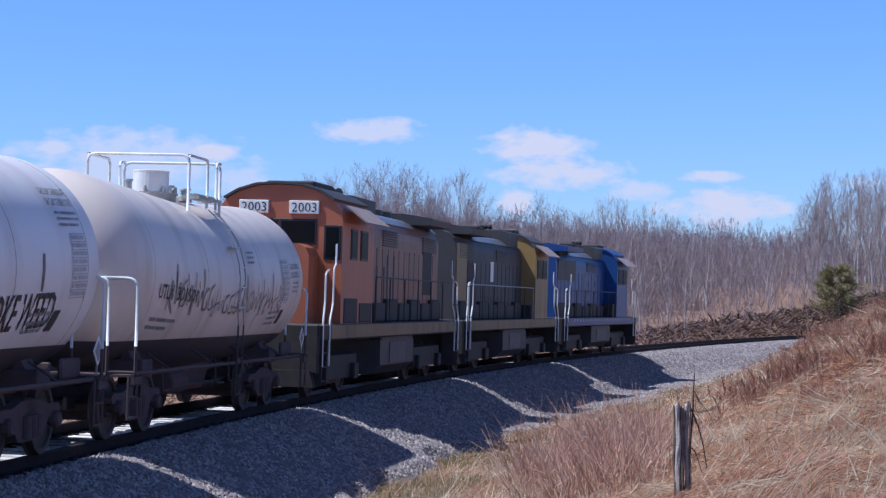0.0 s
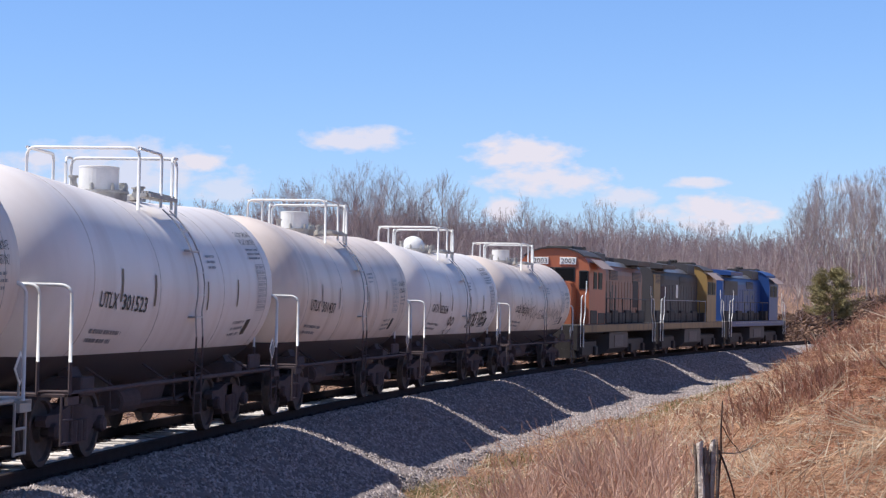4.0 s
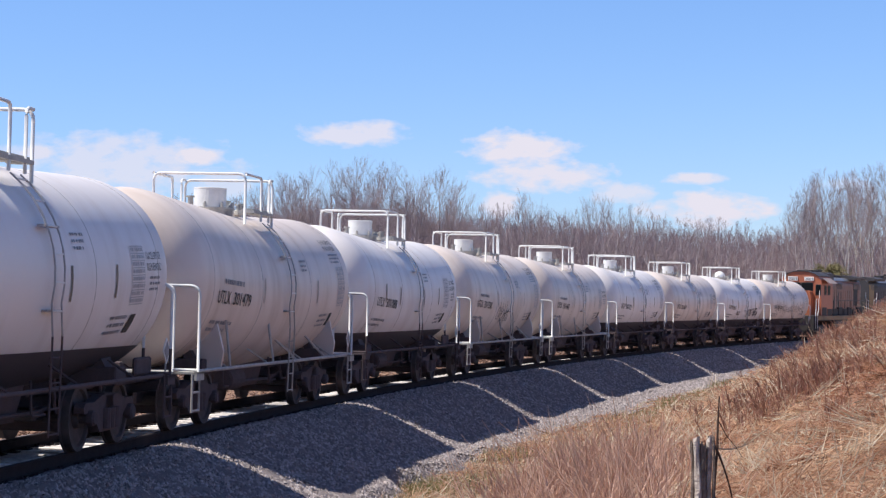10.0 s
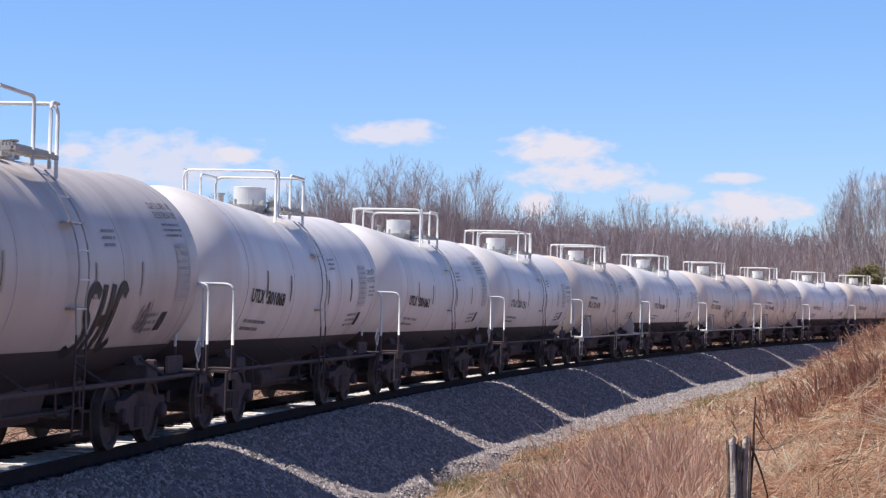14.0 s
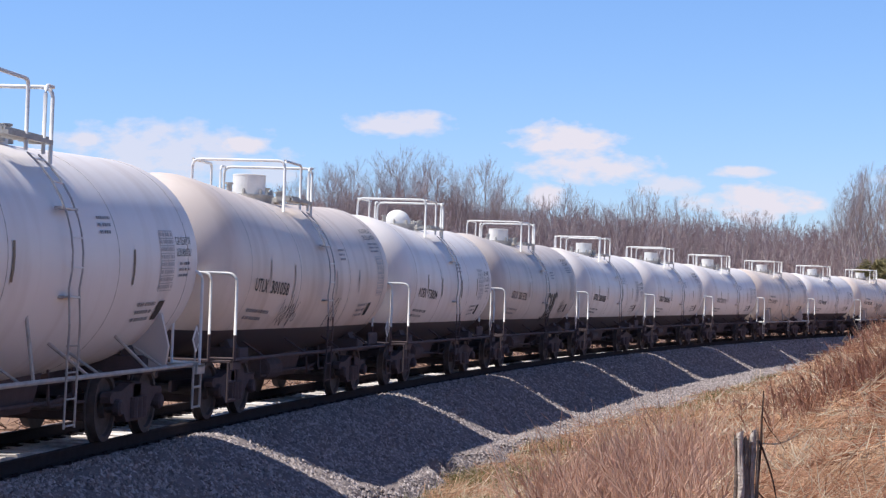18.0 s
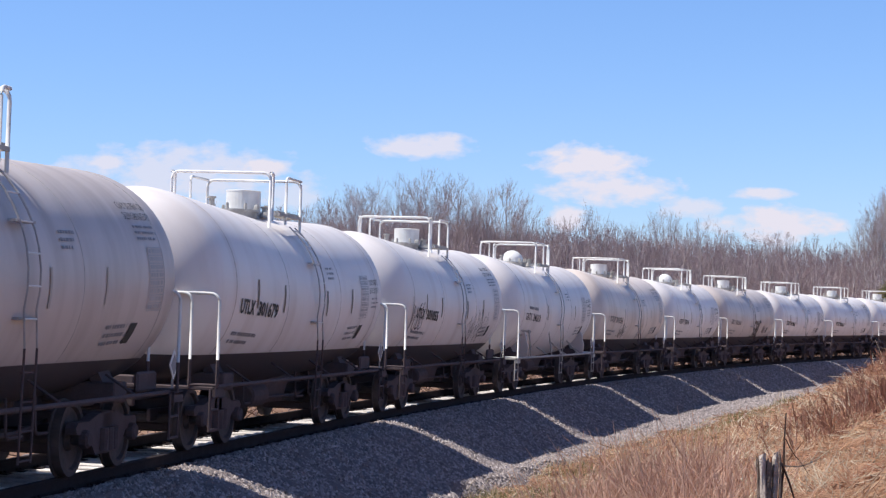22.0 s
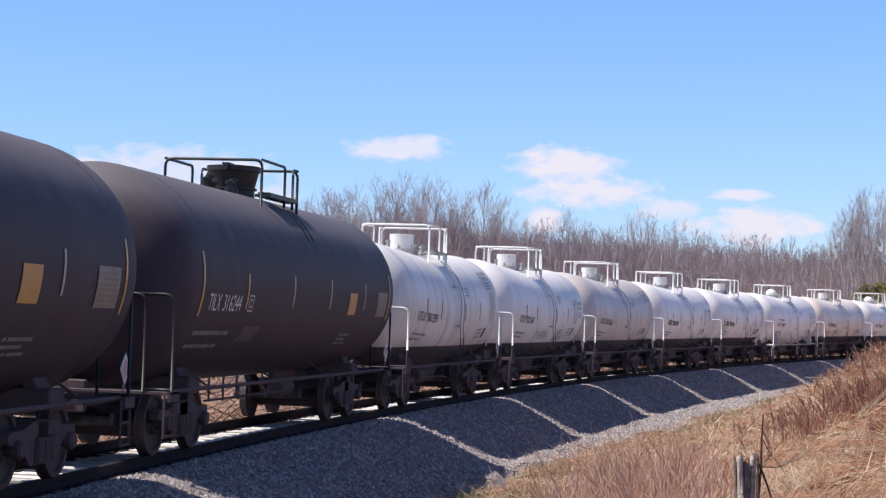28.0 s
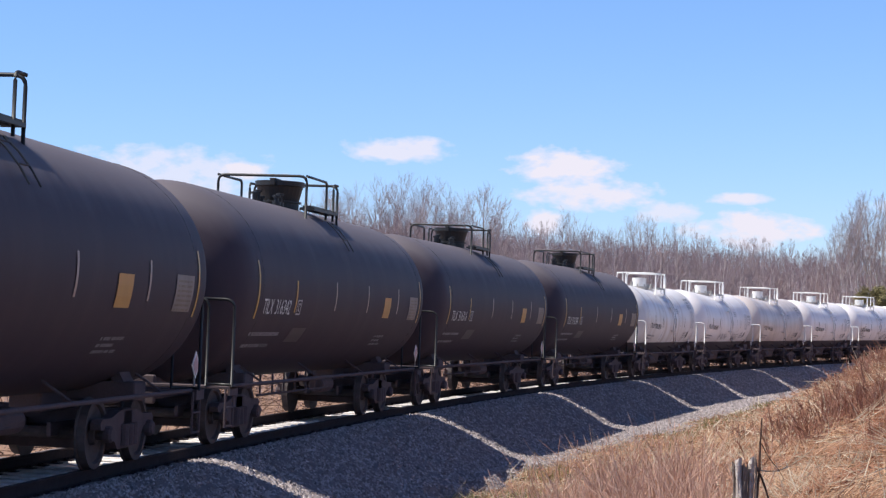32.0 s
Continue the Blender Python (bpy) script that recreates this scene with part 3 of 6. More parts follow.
def coupler(bm, x, d):
    """Coupler shank and knuckle at an end that faces d."""
    box(bm, x - d * 0.55, x - d * 0.12, -0.075, 0.075, 0.76, 0.92, 0.015)
    box(bm, x - d * 0.16, x - d * 0.02, -0.15, 0.09, 0.70, 0.98, 0.03)
    box(bm, x - d * 0.06, x + d * 0.05, 0.03, 0.13, 0.72, 0.96, 0.03)


def side_point(R, zc, x, arc, out=0.012, side=-1, sag=0.0):
    a = arc / R
    return Vector((x, side * (R + out) * math.cos(a), zc + sag * (abs(x) - 2.5) + (R + out) * math.sin(a)))


class Skin:
    """Places flat marks on the curved side of a tank: u along it, v up round it from the height of its middle."""

    def __init__(self, car, R, zc, sag):
        self.car, self.R, self.zc, self.sag = car, R, zc, sag

    def at(self, x, arc, out=0.012):
        return side_point(self.R, self.zc, x, arc, out, -1, self.sag)

    def text(self, name, s, u, v, h, mat, width=None, label="", heavy=0.0):
        vs, fs = lettering(s, h, heavy)
        if not vs:
            return
        k = 1.0 if width is None else width / max(x for x, y in vs)
        bm = bmesh.new()
        q = [bm.verts.new(self.at(u + x * k, v + y)) for x, y in vs]
        for f in fs:
            try:
                bm.faces.new([q[i] for i in f])
            except ValueError:
                pass
        part(name, bm, mat, self.car, label)

    def patch(self, bm, u0, u1, v0, v1, slant=0.0, out=0.011):
        n = max(1, int((v1 - v0) / 0.12))
        rows = []
        for i in range(n + 1):
            v = v0 + (v1 - v0) * i / n
            o = slant * i / n
            rows.append([bm.verts.new(self.at(u0 + o, v, out)), bm.verts.new(self.at(u1 + o, v, out))])
        for a, b in zip(rows, rows[1:]):
            bm.faces.new((a[0], a[1], b[1], b[0]))

    def bars(self, name, u, v, lines, mat, h=0.05, gap=0.045, seed=1):
        """Rows of small marks that cannot be read."""
        r = random.Random(seed)
        bm = bmesh.new()
        for i, length in enumerate(lines):
            x, vv = u, v - i * (h + gap)
            while x < u + length:
                w = r.uniform(0.035, 0.10)
                self.patch(bm, x, min(x + w, u + length), vv - h, vv, out=0.012)
                x += w + (0.018 if r.random() < 0.8 else 0.06)
        tagged(part(name, bm, mat, self.car), kind="stuff")

    def stroke(self, bm, pts, width):
        """A painted line through (u, v) points."""
        pts = bend([(a, b, 0) for a, b in pts], 0.2, 3)
        # short steps, so that the line follows the curve of the tank
        near = [pts[0]]
        for a, b in zip(pts, pts[1:]):
            n = max(1, int((b - a).length / 0.08))
            near += [a.lerp(b, (k + 1) / n) for k in range(n)]
        pts = near
        prev = None
        for i, p in enumerate(pts):
            d = (pts[min(i + 1, len(pts) - 1)] - pts[max(i - 1, 0)])
            if d.length < 1e-6:
                continue
            d.normalize()
            nrm = Vector((-d.y, d.x, 0)) * width / 2
            a, b = p + nrm, p - nrm
            cur = [bm.verts.new(self.at(a.x, a.y, 0.014)), bm.verts.new(self.at(b.x, b.y, 0.014))]
            if prev:
                bm.faces.new((prev[0], prev[1], cur[1], cur[0]))
            prev = cur

    def scrawl(self, u0, u1, v0, v1, mat, n=9, width=0.045, seed=1, label="scrawled spray paint tag"):
        """A graffiti tag of loops and slashes, no words."""
        r = random.Random(seed)
        bm = bmesh.new()
        step = (u1 - u0) / n
        for i in range(n):
            u = u0 + step * i
            h = (v1 - v0) * r.uniform(0.6, 1.0)
            kind = r.randrange(4)
            if kind == 0:
                pts = [(u, v0 + h), (u + step * 0.2, v0), (u + step * 0.7, v0 + h * 0.9), (u + step * 1.1, v0 + 0.1 * h)]
            elif kind == 1:
                pts = [(u + step * 0.8, v0 + h * 0.9), (u, v0 + h * 0.7), (u + step * 0.1, v0 + 0.1 * h), (u + step * 0.9, v0 + h * 0.2), (u + step * 0.6, v0 + h * 0.5)]
            elif kind == 2:
                pts = [(u, v0), (u + step * 0.3, v0 + h), (u + step * 0.8, v0 + h * 0.4), (u + step * 0.2, v0 + h * 0.3), (u + step * 1.2, v0 - 0.1 * h)]
            else:
                pts = [(u + step * 0.4, v0 + h * 1.1), (u + step * 0.3, v0 - 0.2 * h), (u - step * 0.2, v0 + 0.3 * h), (u + step, v0 + 0.6 * h)]
            self.stroke(bm, pts, width * r.uniform(0.7, 1.3))
        tagged(part("graffiti", bm, mat, self.car, label), kind="stuff")


FULL = 2.60          # over 2: flatter dish, tighter knuckle


def tank_profile(half, R, head):
    """Dished heads and a barrel with faint welded rings."""
    left = [(-half + head * (1 - math.cos(a) ** (2 / FULL)), R * math.sin(a) ** (2 / FULL)) for a in [math.pi / 2 * i / 16 for i in range(17)]]
    left[0] = (-half, 0.02)
    barrel = [(-half * 0.3, R), (0.0, R), (half * 0.3, R)]
    return left + barrel + [(-x, r) for x, r in reversed(left)]


def build_tank_car(kind, L):
    """kind: 'band' white with black lower half and skirts, 'open' white all over on open struts, 'black' long and black."""
    black = kind == "black"
    R = 1.60 if black else 1.44
    zc = 2.55 if black else 2.31
    half, head = L / 2 - (0.42 if black else 0.40), 0.70 * R
    truck = L / 2 - (2.75 if black else 2.35)
    sag = 0.0 if black else 0.034      # slurry tanks: both halves slope down to the middle

    def sloped(bm):
        for v in bm.verts:
            v.co.z += sag * (abs(v.co.x) - 2.5)
        return bm

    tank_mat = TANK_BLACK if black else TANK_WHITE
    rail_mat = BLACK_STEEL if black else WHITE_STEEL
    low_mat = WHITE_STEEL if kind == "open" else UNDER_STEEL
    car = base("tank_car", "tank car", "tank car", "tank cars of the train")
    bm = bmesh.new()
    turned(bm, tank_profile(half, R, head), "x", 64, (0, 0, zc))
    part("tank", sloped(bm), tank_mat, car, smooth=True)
    for i in (0.12, 4.88) if black else (0.12, 1.6, 3.4, 4.88):
        bm = bmesh.new()
        x = -half + head + (2 * half - 2 * head) * i / 5
        hw = 0.022 if i == 0.12 and not black else 0.010
        lathe(bm, [(x - hw, R - 0.002), (x - hw / 2, R + 0.004), (x + hw / 2, R + 0.004), (x + hw, R - 0.002)], "x", 48, (0, 0, zc))
        part("weld_seam", sloped(bm), BLACK_STEEL if black else SEAM_GRIMY if i == 0.12 else SEAM, car)
    if kind == "band":
        bm = bmesh.new()
        low = zc + sag * (half - 2.5 - 0.3) - 1.40
        edge = half - head + head * (1 - (low / (R + 0.007)) ** FULL) ** (1 / FULL)
        rings = []
        for x, r in [(-edge, low)] + [(x * (half + 0.006) / half, r + 0.007) for x, r in tank_profile(half, R, head)] + [(edge, low)]:
            mid = zc + sag * (abs(x) - 2.5)
            if abs(x) > edge + 1e-6:
                continue
            e = math.asin(min(1.0, (mid - 1.40) / r))
            rings.append([bm.verts.new((x, r * math.cos(t), mid - r * math.sin(t))) for t in [e + (math.pi - 2 * e) * k / 24 for k in range(25)]])
        for q0, q1 in zip(rings, rings[1:]):
            for k in range(24):
                bm.faces.new((q0[k], q1[k], q1[k + 1], q0[k + 1]))
        bmesh.ops.remove_doubles(bm, verts=bm.verts[:], dist=0.0005)
        bmesh.ops.recalc_face_normals(bm, faces=bm.faces[:])
        part("lower_coating", bm, BAND_BLACK, car, "black rubbery coating on the tank's belly", smooth=True)
    # stub sills, bolsters and couplers
    for d in (1, -1):
        bm = bmesh.new()
        box(bm, d * (L / 2 - 0.55), d * (truck - 1.2), -0.22, 0.22, 0.72, 1.05, 0.02)
        box(bm, d * truck - 0.25, d * truck + 0.25, -1.15, 1.15, 0.86, 1.12, 0.02)
        for y in (0.85, -0.85):
            m = Matrix.Translation((d * truck, y, 1.22)) @ Matrix.Rotation(0.5 if y > 0 else -0.5, 4, "X")
            box(bm, -0.22, 0.22, -0.07, 0.07, -0.3, 0.3, 0, m)
        box(bm, d * (L / 2 - 0.62), d * (L / 2 - 0.52), -0.32, 0.32, 0.66, 1.10, 0.02)
        part("stub_sill", bm, UNDER_STEEL, car)
        bm = bmesh.new()
        coupler(bm, d * L / 2, d)
        part("coupler", bm, UNDER_STEEL, car)
    # end platforms with their hoop handrails and stirrup steps
    for d in (1, -1):
        bm = bmesh.new()
        x0, x1 = d * (L / 2 - (1.3 if d > 0 else 0.9)), d * (L / 2 - (0.9 if d > 0 else 0.5))
        box(bm, min(x0, x1), max(x0, x1), -1.53, 1.53, 0.93, 0.98, 0.01)
        for y in (-1.51, 1.51):
            box(bm, min(x0, x1), max(x0, x1), y - 0.02, y + 0.02, 0.84, 0.98)
        part("end_platform", bm, GRATING if kind == "open" else UNDER_STEEL, car)
        xh = d * (L / 2 - 0.56) if d < 0 else L / 2 - 1.2
        for y in (-1, 1):
            bm = bmesh.new()
            foot = 1.36 if kind == "band" else 0.97
            tube(bm, bend([(xh, y * 1.53, foot), (xh, y * 1.53, 2.29), (xh, y * 0.80, 2.29)], 0.16, 5), 0.023, 8)
            tube(bm, bend([(xh - 0.05, y * 1.14, foot), (xh - 0.05, y * 1.14, 2.29), (xh - 0.05, y * 0.80, 2.29), (xh, y * 0.80, 2.0)], 0.14, 4), 0.021, 8)
            if kind != "band":
                tube(bm, [(xh, y * 1.53, 1.0), (xh - 0.05, y * 1.14, 1.0)], 0.022, 8)
            hoop = part("end_handrail", bm, rail_mat, car, smooth=True)
            # below the foot height the legs take the underframe's dark colour
            if kind == "band":
                bm = bmesh.new()
                for x, yy in ((xh, 1.53), (xh - 0.05, 1.14)):
                    tube(bm, [(x, y * yy, 0.96), (x, y * yy, foot)], 0.024, 8)
                tube(bm, [(xh, y * 1.53, 1.0), (xh - 0.05, y * 1.14, 1.0)], 0.022, 8)
                part("handrail_foot", bm, UNDER_STEEL, hoop, "dark lower legs")
        for y in (-1.5, 1.5):
            bm = bmesh.new()
            for x in (xh - 0.19, xh + 0.19):
                tube(bm, [(x, y, 0.95), (x, y, 0.36)], 0.018, 6)
            for z in (0.38, 0.66):
                tube(bm, [(xh - 0.19, y, z), (xh + 0.19, y, z)], 0.018, 6)
            part("stirrup_step", bm, DUSTY_STEEL if kind == "open" else UNDER_STEEL, car)
    # the running rail along each side
    for y in (-1.43, 1.43):
        bm = bmesh.new()
        tube(bm, [(-L / 2 + 0.9, y, 0.97), (L / 2 - 0.9, y, 0.97)], 0.03, 8)
        for i in range(4):
            x = -L / 2 + 2.6 + (L - 5.2) * i / 3
            tube(bm, [(x, y, 0.97), (x, y * 0.72, 1.22)], 0.018, 6)
        part("side_rail", bm, DUSTY_STEEL if kind == "open" else UNDER_STEEL, car, "pale grab rail along the side sill" if kind != "black" else "")
    if kind == "open":
        for d in (1, -1):
            for y in (-1, 1):
                bm = bmesh.new()
                vs = [bm.verts.new((d * truck + o, y * a, z)) for o in (-0.04, 0.04) for a, z in ((0.35, 0.95), (1.38, 0.95), (1.42, 1.25), (1.30, 1.70), (0.9, 1.30), (0.35, 1.0))]
                bm.faces.new(vs[:6])
                bm.faces.new(vs[6:][::-1])
                for k in range(6):
                    bm.faces.new((vs[k], vs[(k + 1) % 6], vs[6 + (k + 1) % 6], vs[6 + k]))
                bmesh.ops.recalc_face_normals(bm, faces=bm.faces[:])
                part("bolster_web", bm, TANK_SOOTY, car)
        for y in (-1, 1):
            for x, dx, z in ((-truck + 0.4, 0.0, 1.75), (-0.9, 0.0, 1.7), (0.9, -0.7, 1.4), (truck - 0.9, -0.5, 1.4)):
                bm = bmesh.new()
                tube(bm, [(x, y * 1.42, 0.97), (x + dx, y * math.sqrt(R * R - (z - zc) ** 2), z)], 0.022, 6)
                part("sill_brace", bm, DUSTY_STEEL, car)
    # top platform with guard frame
    zt = zc + R
    zf = 4.36 if not black else 4.68
    x0, x1, hw = -1.08, 1.29 if black else 0.84, 0.86
    for y in (-hw, hw):
        bm = bmesh.new()
        box(bm, x0 + 0.5, x1, y - 0.03, y + 0.03, zt - 0.07, zt - 0.02)
        for i in range(5):
            yy = y * (0.78 + 0.05 * i)
            box(bm, x0 + 0.5, x1 - 0.05, yy - 0.012, yy + 0.012, zt - 0.02, zt + 0.015)
        for i in range(9):
            x = x0 + 0.52 + (x1 - x0 - 0.55) * i / 8
            box(bm, x - 0.02, x + 0.02, min(y * 0.7, y), max(y * 0.7, y), zt - 0.07, zt - 0.02)
        part("top_platform", bm, GRATING if not black else BLACK_STEEL, car)
    for x, lo in ((x0, zt - 0.3), (x1, zt - 0.3)):
        bm = bmesh.new()
        tube(bm, bend([(x, -hw, lo), (x, -hw, zf), (x, hw, zf), (x, hw, lo)], 0.14, 4), 0.026, 8)
        part("guard_frame", bm, rail_mat, car, smooth=True)
    # side ladders that follow the tank
    bm = bmesh.new()
    tube(bm, [(-0.18, 0, 0), (0.18, 0, 0)], 0.012, 6)
    rung = mesh_of("rung", bm, rail_mat)
    for sy in (-1, 1):
        bm = bmesh.new()
        pts = []
        a = math.radians(52)
        while a > math.radians(22 if black else -12):
            pts.append((sy * (R + 0.09) * math.cos(a), zc + (R + 0.09) * math.sin(a)))
            a -= math.radians(8)
        if not black:
            pts.append((sy * (R + 0.08), 1.6))
            pts.append((sy * (R + 0.06), 0.42))
        for x in (-0.12, 0.23):
            tube(bm, [(x, y, z) for y, z in (pts if black else pts[:-1])], 0.012, 6)
        part("ladder_rail", bm, LADDER_STEEL if not black else BLACK_STEEL, car)
        if not black:
            bm = bmesh.new()
            for x in (-0.12, 0.23):
                tube(bm, [(x, y, z) for y, z in pts[-2:]], 0.014, 6)
            for z in (0.45, 0.75, 1.05, 1.35):
                tube(bm, [(-0.12, pts[-1][0], z), (0.23, pts[-1][0], z)], 0.012, 6)
            part("ladder_foot", bm, DUSTY_STEEL if kind == "open" else UNDER_STEEL, car)
        line = [Vector((0, y, z)) for y, z in (pts if black else pts[:-1])]
        left, step = 0.1, 0.34
        for p, q in zip(line, line[1:]):
            length = (q - p).length
            while left < length:
                c = p.lerp(q, left / length)
                shared("rung", rung, car, pose(0.06, c.y, c.z))
                left += step
            left -= length
        for z in () if black else (2.9, 1.9):
            bm = bmesh.new()
            yy = sy * math.sqrt(max((R + 0.09) ** 2 - (z - zc) ** 2, 0.01))
            box(bm, -0.2, 0.32, min(yy, yy * 0.95), max(yy, yy * 0.93), z - 0.015, z + 0.015)
            part("ladder_bracket", bm, LADDER_STEEL, car)
    if black:
        bm = bmesh.new()
        turned(bm, [(zt - 0.1, 0.38), (zt + 0.08, 0.38), (zt + 0.085, 0.42), (zt + 0.12, 0.42), (zt + 0.125, 0.38), (zt + 0.40, 0.45), (zt + 0.41, 0.48), (zt + 0.50, 0.48), (zt + 0.505, 0.44)], "z", 28, (0.12, 0, 0))
        part("valve_housing", bm, BLACK_STEEL, car, smooth=False)
        bm = bmesh.new()
        box(bm, -0.42, 0.0, -0.06, 0.06, zt + 0.505, zt + 0.54, 0.01)
        box(bm, -0.42, -0.36, -0.05, 0.05, zt + 0.40, zt + 0.52, 0.01)
        part("housing_hinge", bm, BLACK_STEEL, car)
        bm = bmesh.new()
        box(bm, 0.55, 0.72, -0.07, 0.07, zt + 0.02, zt + 0.16, 0.02)
        box(bm, 0.52, 0.62, -0.05, 0.05, zt + 0.10, zt + 0.42, 0.01)
        part("housing_latch", bm, BLACK_STEEL, car)
        for i in range(5):
            bm = bmesh.new()
            h = 0.14 + 0.05 * (i % 3)
            turned(bm, [(zt - 0.05, 0.08), (zt + 0.06, 0.08), (zt + 0.06, 0.045), (zt + h, 0.045), (zt + h, 0.075), (zt + h + 0.04, 0.075), (zt + h + 0.05, 0.03)], "z", 10, (-0.44 - 0.11 * i, 0.2 * (-1) ** i, 0))
            part("valve", bm, BLACK_STEEL, car)
        # piping under the belly
        bm = bmesh.new()
        for y, z in ((-0.9, 0.88), (-0.9, 0.70)):
            tube(bm, [(-truck + 1.3, y, z), (1.2, y, z)], 0.020, 6)
        for i in range(6):
            x = -truck + 1.5 + i * 0.75
            tube(bm, [(x, -0.9, 1.05), (x, -0.9, 0.68)], 0.018, 6)
        part("brake_piping", bm, UNDER_STEEL, car)
        bm = bmesh.new()
        turned(bm, [(-0.42, 0.13), (-0.4, 0.16), (0.4, 0.16), (0.42, 0.13)], "x", 14, (1.8, -0.55, 0.72))
        part("air_reservoir", bm, UNDER_STEEL, car)
    else:
        bm = bmesh.new()
        turned(bm, [(zt - 0.12, 0.40), (zt + 0.01, 0.41), (zt + 0.01, 0.44), (zt + 0.05, 0.44), (zt + 0.05, 0.30)], "z", 28, (0.1, 0.12, 0))
        part("manway_flange", bm, GRATING, car)
        for i in range(8):
            a = 2 * math.pi * i / 8
            bm = bmesh.new()
            turned(bm, [(zt + 0.0, 0.03), (zt + 0.12, 0.03), (zt + 0.15, 0.018)], "z", 6, (0.1 + 0.41 * math.cos(a), 0.12 + 0.41 * math.sin(a), 0))
            part("swing_bolt", bm, GRATING, car)
        bm = bmesh.new()
        turned(bm, [(zt - 0.1, 0.30), (zt + 0.02, 0.30), (zt + 0.05, 0.27)], "z", 20, (0.92, 0.02, 0))
        part("valve_plate", bm, WHITE_STEEL, car)
        for x, y, h in ((0.72, -0.25, 0.12), (0.78, 0.3, 0.1), (1.1, -0.2, 0.16), (0.95, 0.05, 0.2), (1.15, 0.25, 0.14), (-0.62, 0.3, 0.2)):
            bm = bmesh.new()
            turned(bm, [(zt - 0.05, 0.09), (zt + 0.03, 0.09), (zt + 0.03, 0.05), (zt + h, 0.05), (zt + h, 0.075), (zt + h + 0.03, 0.075)], "z", 10, (x, y, 0))
            part("valve", bm, GRATING, car)
        bm = bmesh.new()
        tube(bm, bend([(0.72, -0.25, zt + 0.10), (1.1, -0.2, zt + 0.12)], 0.05), 0.022, 6)
        part("vent_pipe", bm, GRATING, car)
        # outlet gear and air reservoir below
        bm = bmesh.new()
        turned(bm, [(-0.45, 0.16), (-0.42, 0.2), (0.42, 0.2), (0.45, 0.16)], "x", 16, (-0.9, -0.6, 0.66))
        part("air_reservoir", bm, UNDER_STEEL, car)
        bm = bmesh.new()
        turned(bm, [(0.40, 0.13), (0.6, 0.13), (0.62, 0.2), (1.0, 0.24)], "z", 14, (0.5, 0, 0))
        part("outlet_valve", bm, UNDER_STEEL, car)
        # skid round the outlet and brake gear hung under the belly
        bm = bmesh.new()
        prism_x = [(-0.55, 0.95), (-0.42, 0.46), (0.42, 0.46), (0.55, 0.95)]
        lo, hi = [[bm.verts.new((x, y, z)) for y, z in prism_x] for x in (-0.1, 1.7)]
        bm.faces.new(lo)
        bm.faces.new(hi[::-1])
        for k in range(4):
            bm.faces.new((lo[k], hi[k], hi[(k + 1) % 4], lo[(k + 1) % 4]))
        bmesh.ops.recalc_face_normals(bm, faces=bm.faces[:])
        part("outlet_skid", bm, UNDER_STEEL, car)
        bm = bmesh.new()
        turned(bm, [(-0.32, 0.02), (-0.30, 0.17), (0.10, 0.17), (0.16, 0.05), (0.7, 0.03)], "x", 14, (-2.35, -0.45, 0.70))
        part("brake_cylinder", bm, UNDER_STEEL, car)
        bm = bmesh.new()
        tube(bm, bend([(-3.4, -0.5, 0.62), (-2.0, -0.5, 0.58), (2.2, -0.55, 0.56), (3.3, -0.5, 0.66)], 0.2), 0.03, 6)
        part("train_line", bm, UNDER_STEEL, car)
        for x in (-2.6, -1.7, 1.5, 2.4):
            bm = bmesh.new()
            tube(bm, bend([(x, -0.7, 1.0), (x, -0.72, 0.55), (x + 0.5, -0.72, 0.55)], 0.1), 0.02, 6)
            part("brake_rod", bm, UNDER_STEEL, car)
    bm = bmesh.new()
    m = Matrix.Translation((L / 2 - 0.95, -1.40, 1.32)) @ Matrix.Rotation(math.pi / 4, 4, "Y")
    box(bm, -0.14, 0.14, -0.006, 0.006, -0.14, 0.14, 0, m)
    holder = part("placard_holder", bm, WHITE_STEEL, car, "white diamond placard holder")
    bm = bmesh.new()
    m = Matrix.Translation((L / 2 - 0.95, -1.409, 1.32)) @ Matrix.Rotation(math.pi / 4, 4, "Y")
    box(bm, -0.10, 0.10, -0.002, 0.002, -0.10, 0.10, 0, m)
    part("placard_face", bm, PLACARD_PINK if black else LETTER_FADED, holder)
    bm = bmesh.new()
    tube(bm, [(L / 2 - 0.95, -1.39, 0.97), (L / 2 - 0.95, -1.39, 1.15)], 0.015, 6)
    part("placard_stem", bm, LADDER_STEEL, holder)
    if kind == "band":
        bm = bmesh.new()
        box(bm, L / 2 - 1.95, L / 2 - 1.15, -1.24, -1.18, 0.98, 1.24, 0.03)
        part("brake_box", bm, UNDER_STEEL, car)
    # brake wheel and box at the rear end
    bm = bmesh.new()
    turned(bm, [(-0.02, 0.24), (0.02, 0.24), (0.02, 0.20), (-0.02, 0.20)], "x", 20, (-L / 2 + 0.72, 0.55, 1.85))
    box(bm, -L / 2 + 0.7, -L / 2 + 0.95, 0.35, 0.75, 1.0, 1.7, 0.03)
    part("handbrake", bm, rail_mat, car)
    add_trucks(car, truck)
    car["truck"] = truck
    return car, Skin(car, R, zc, sag)


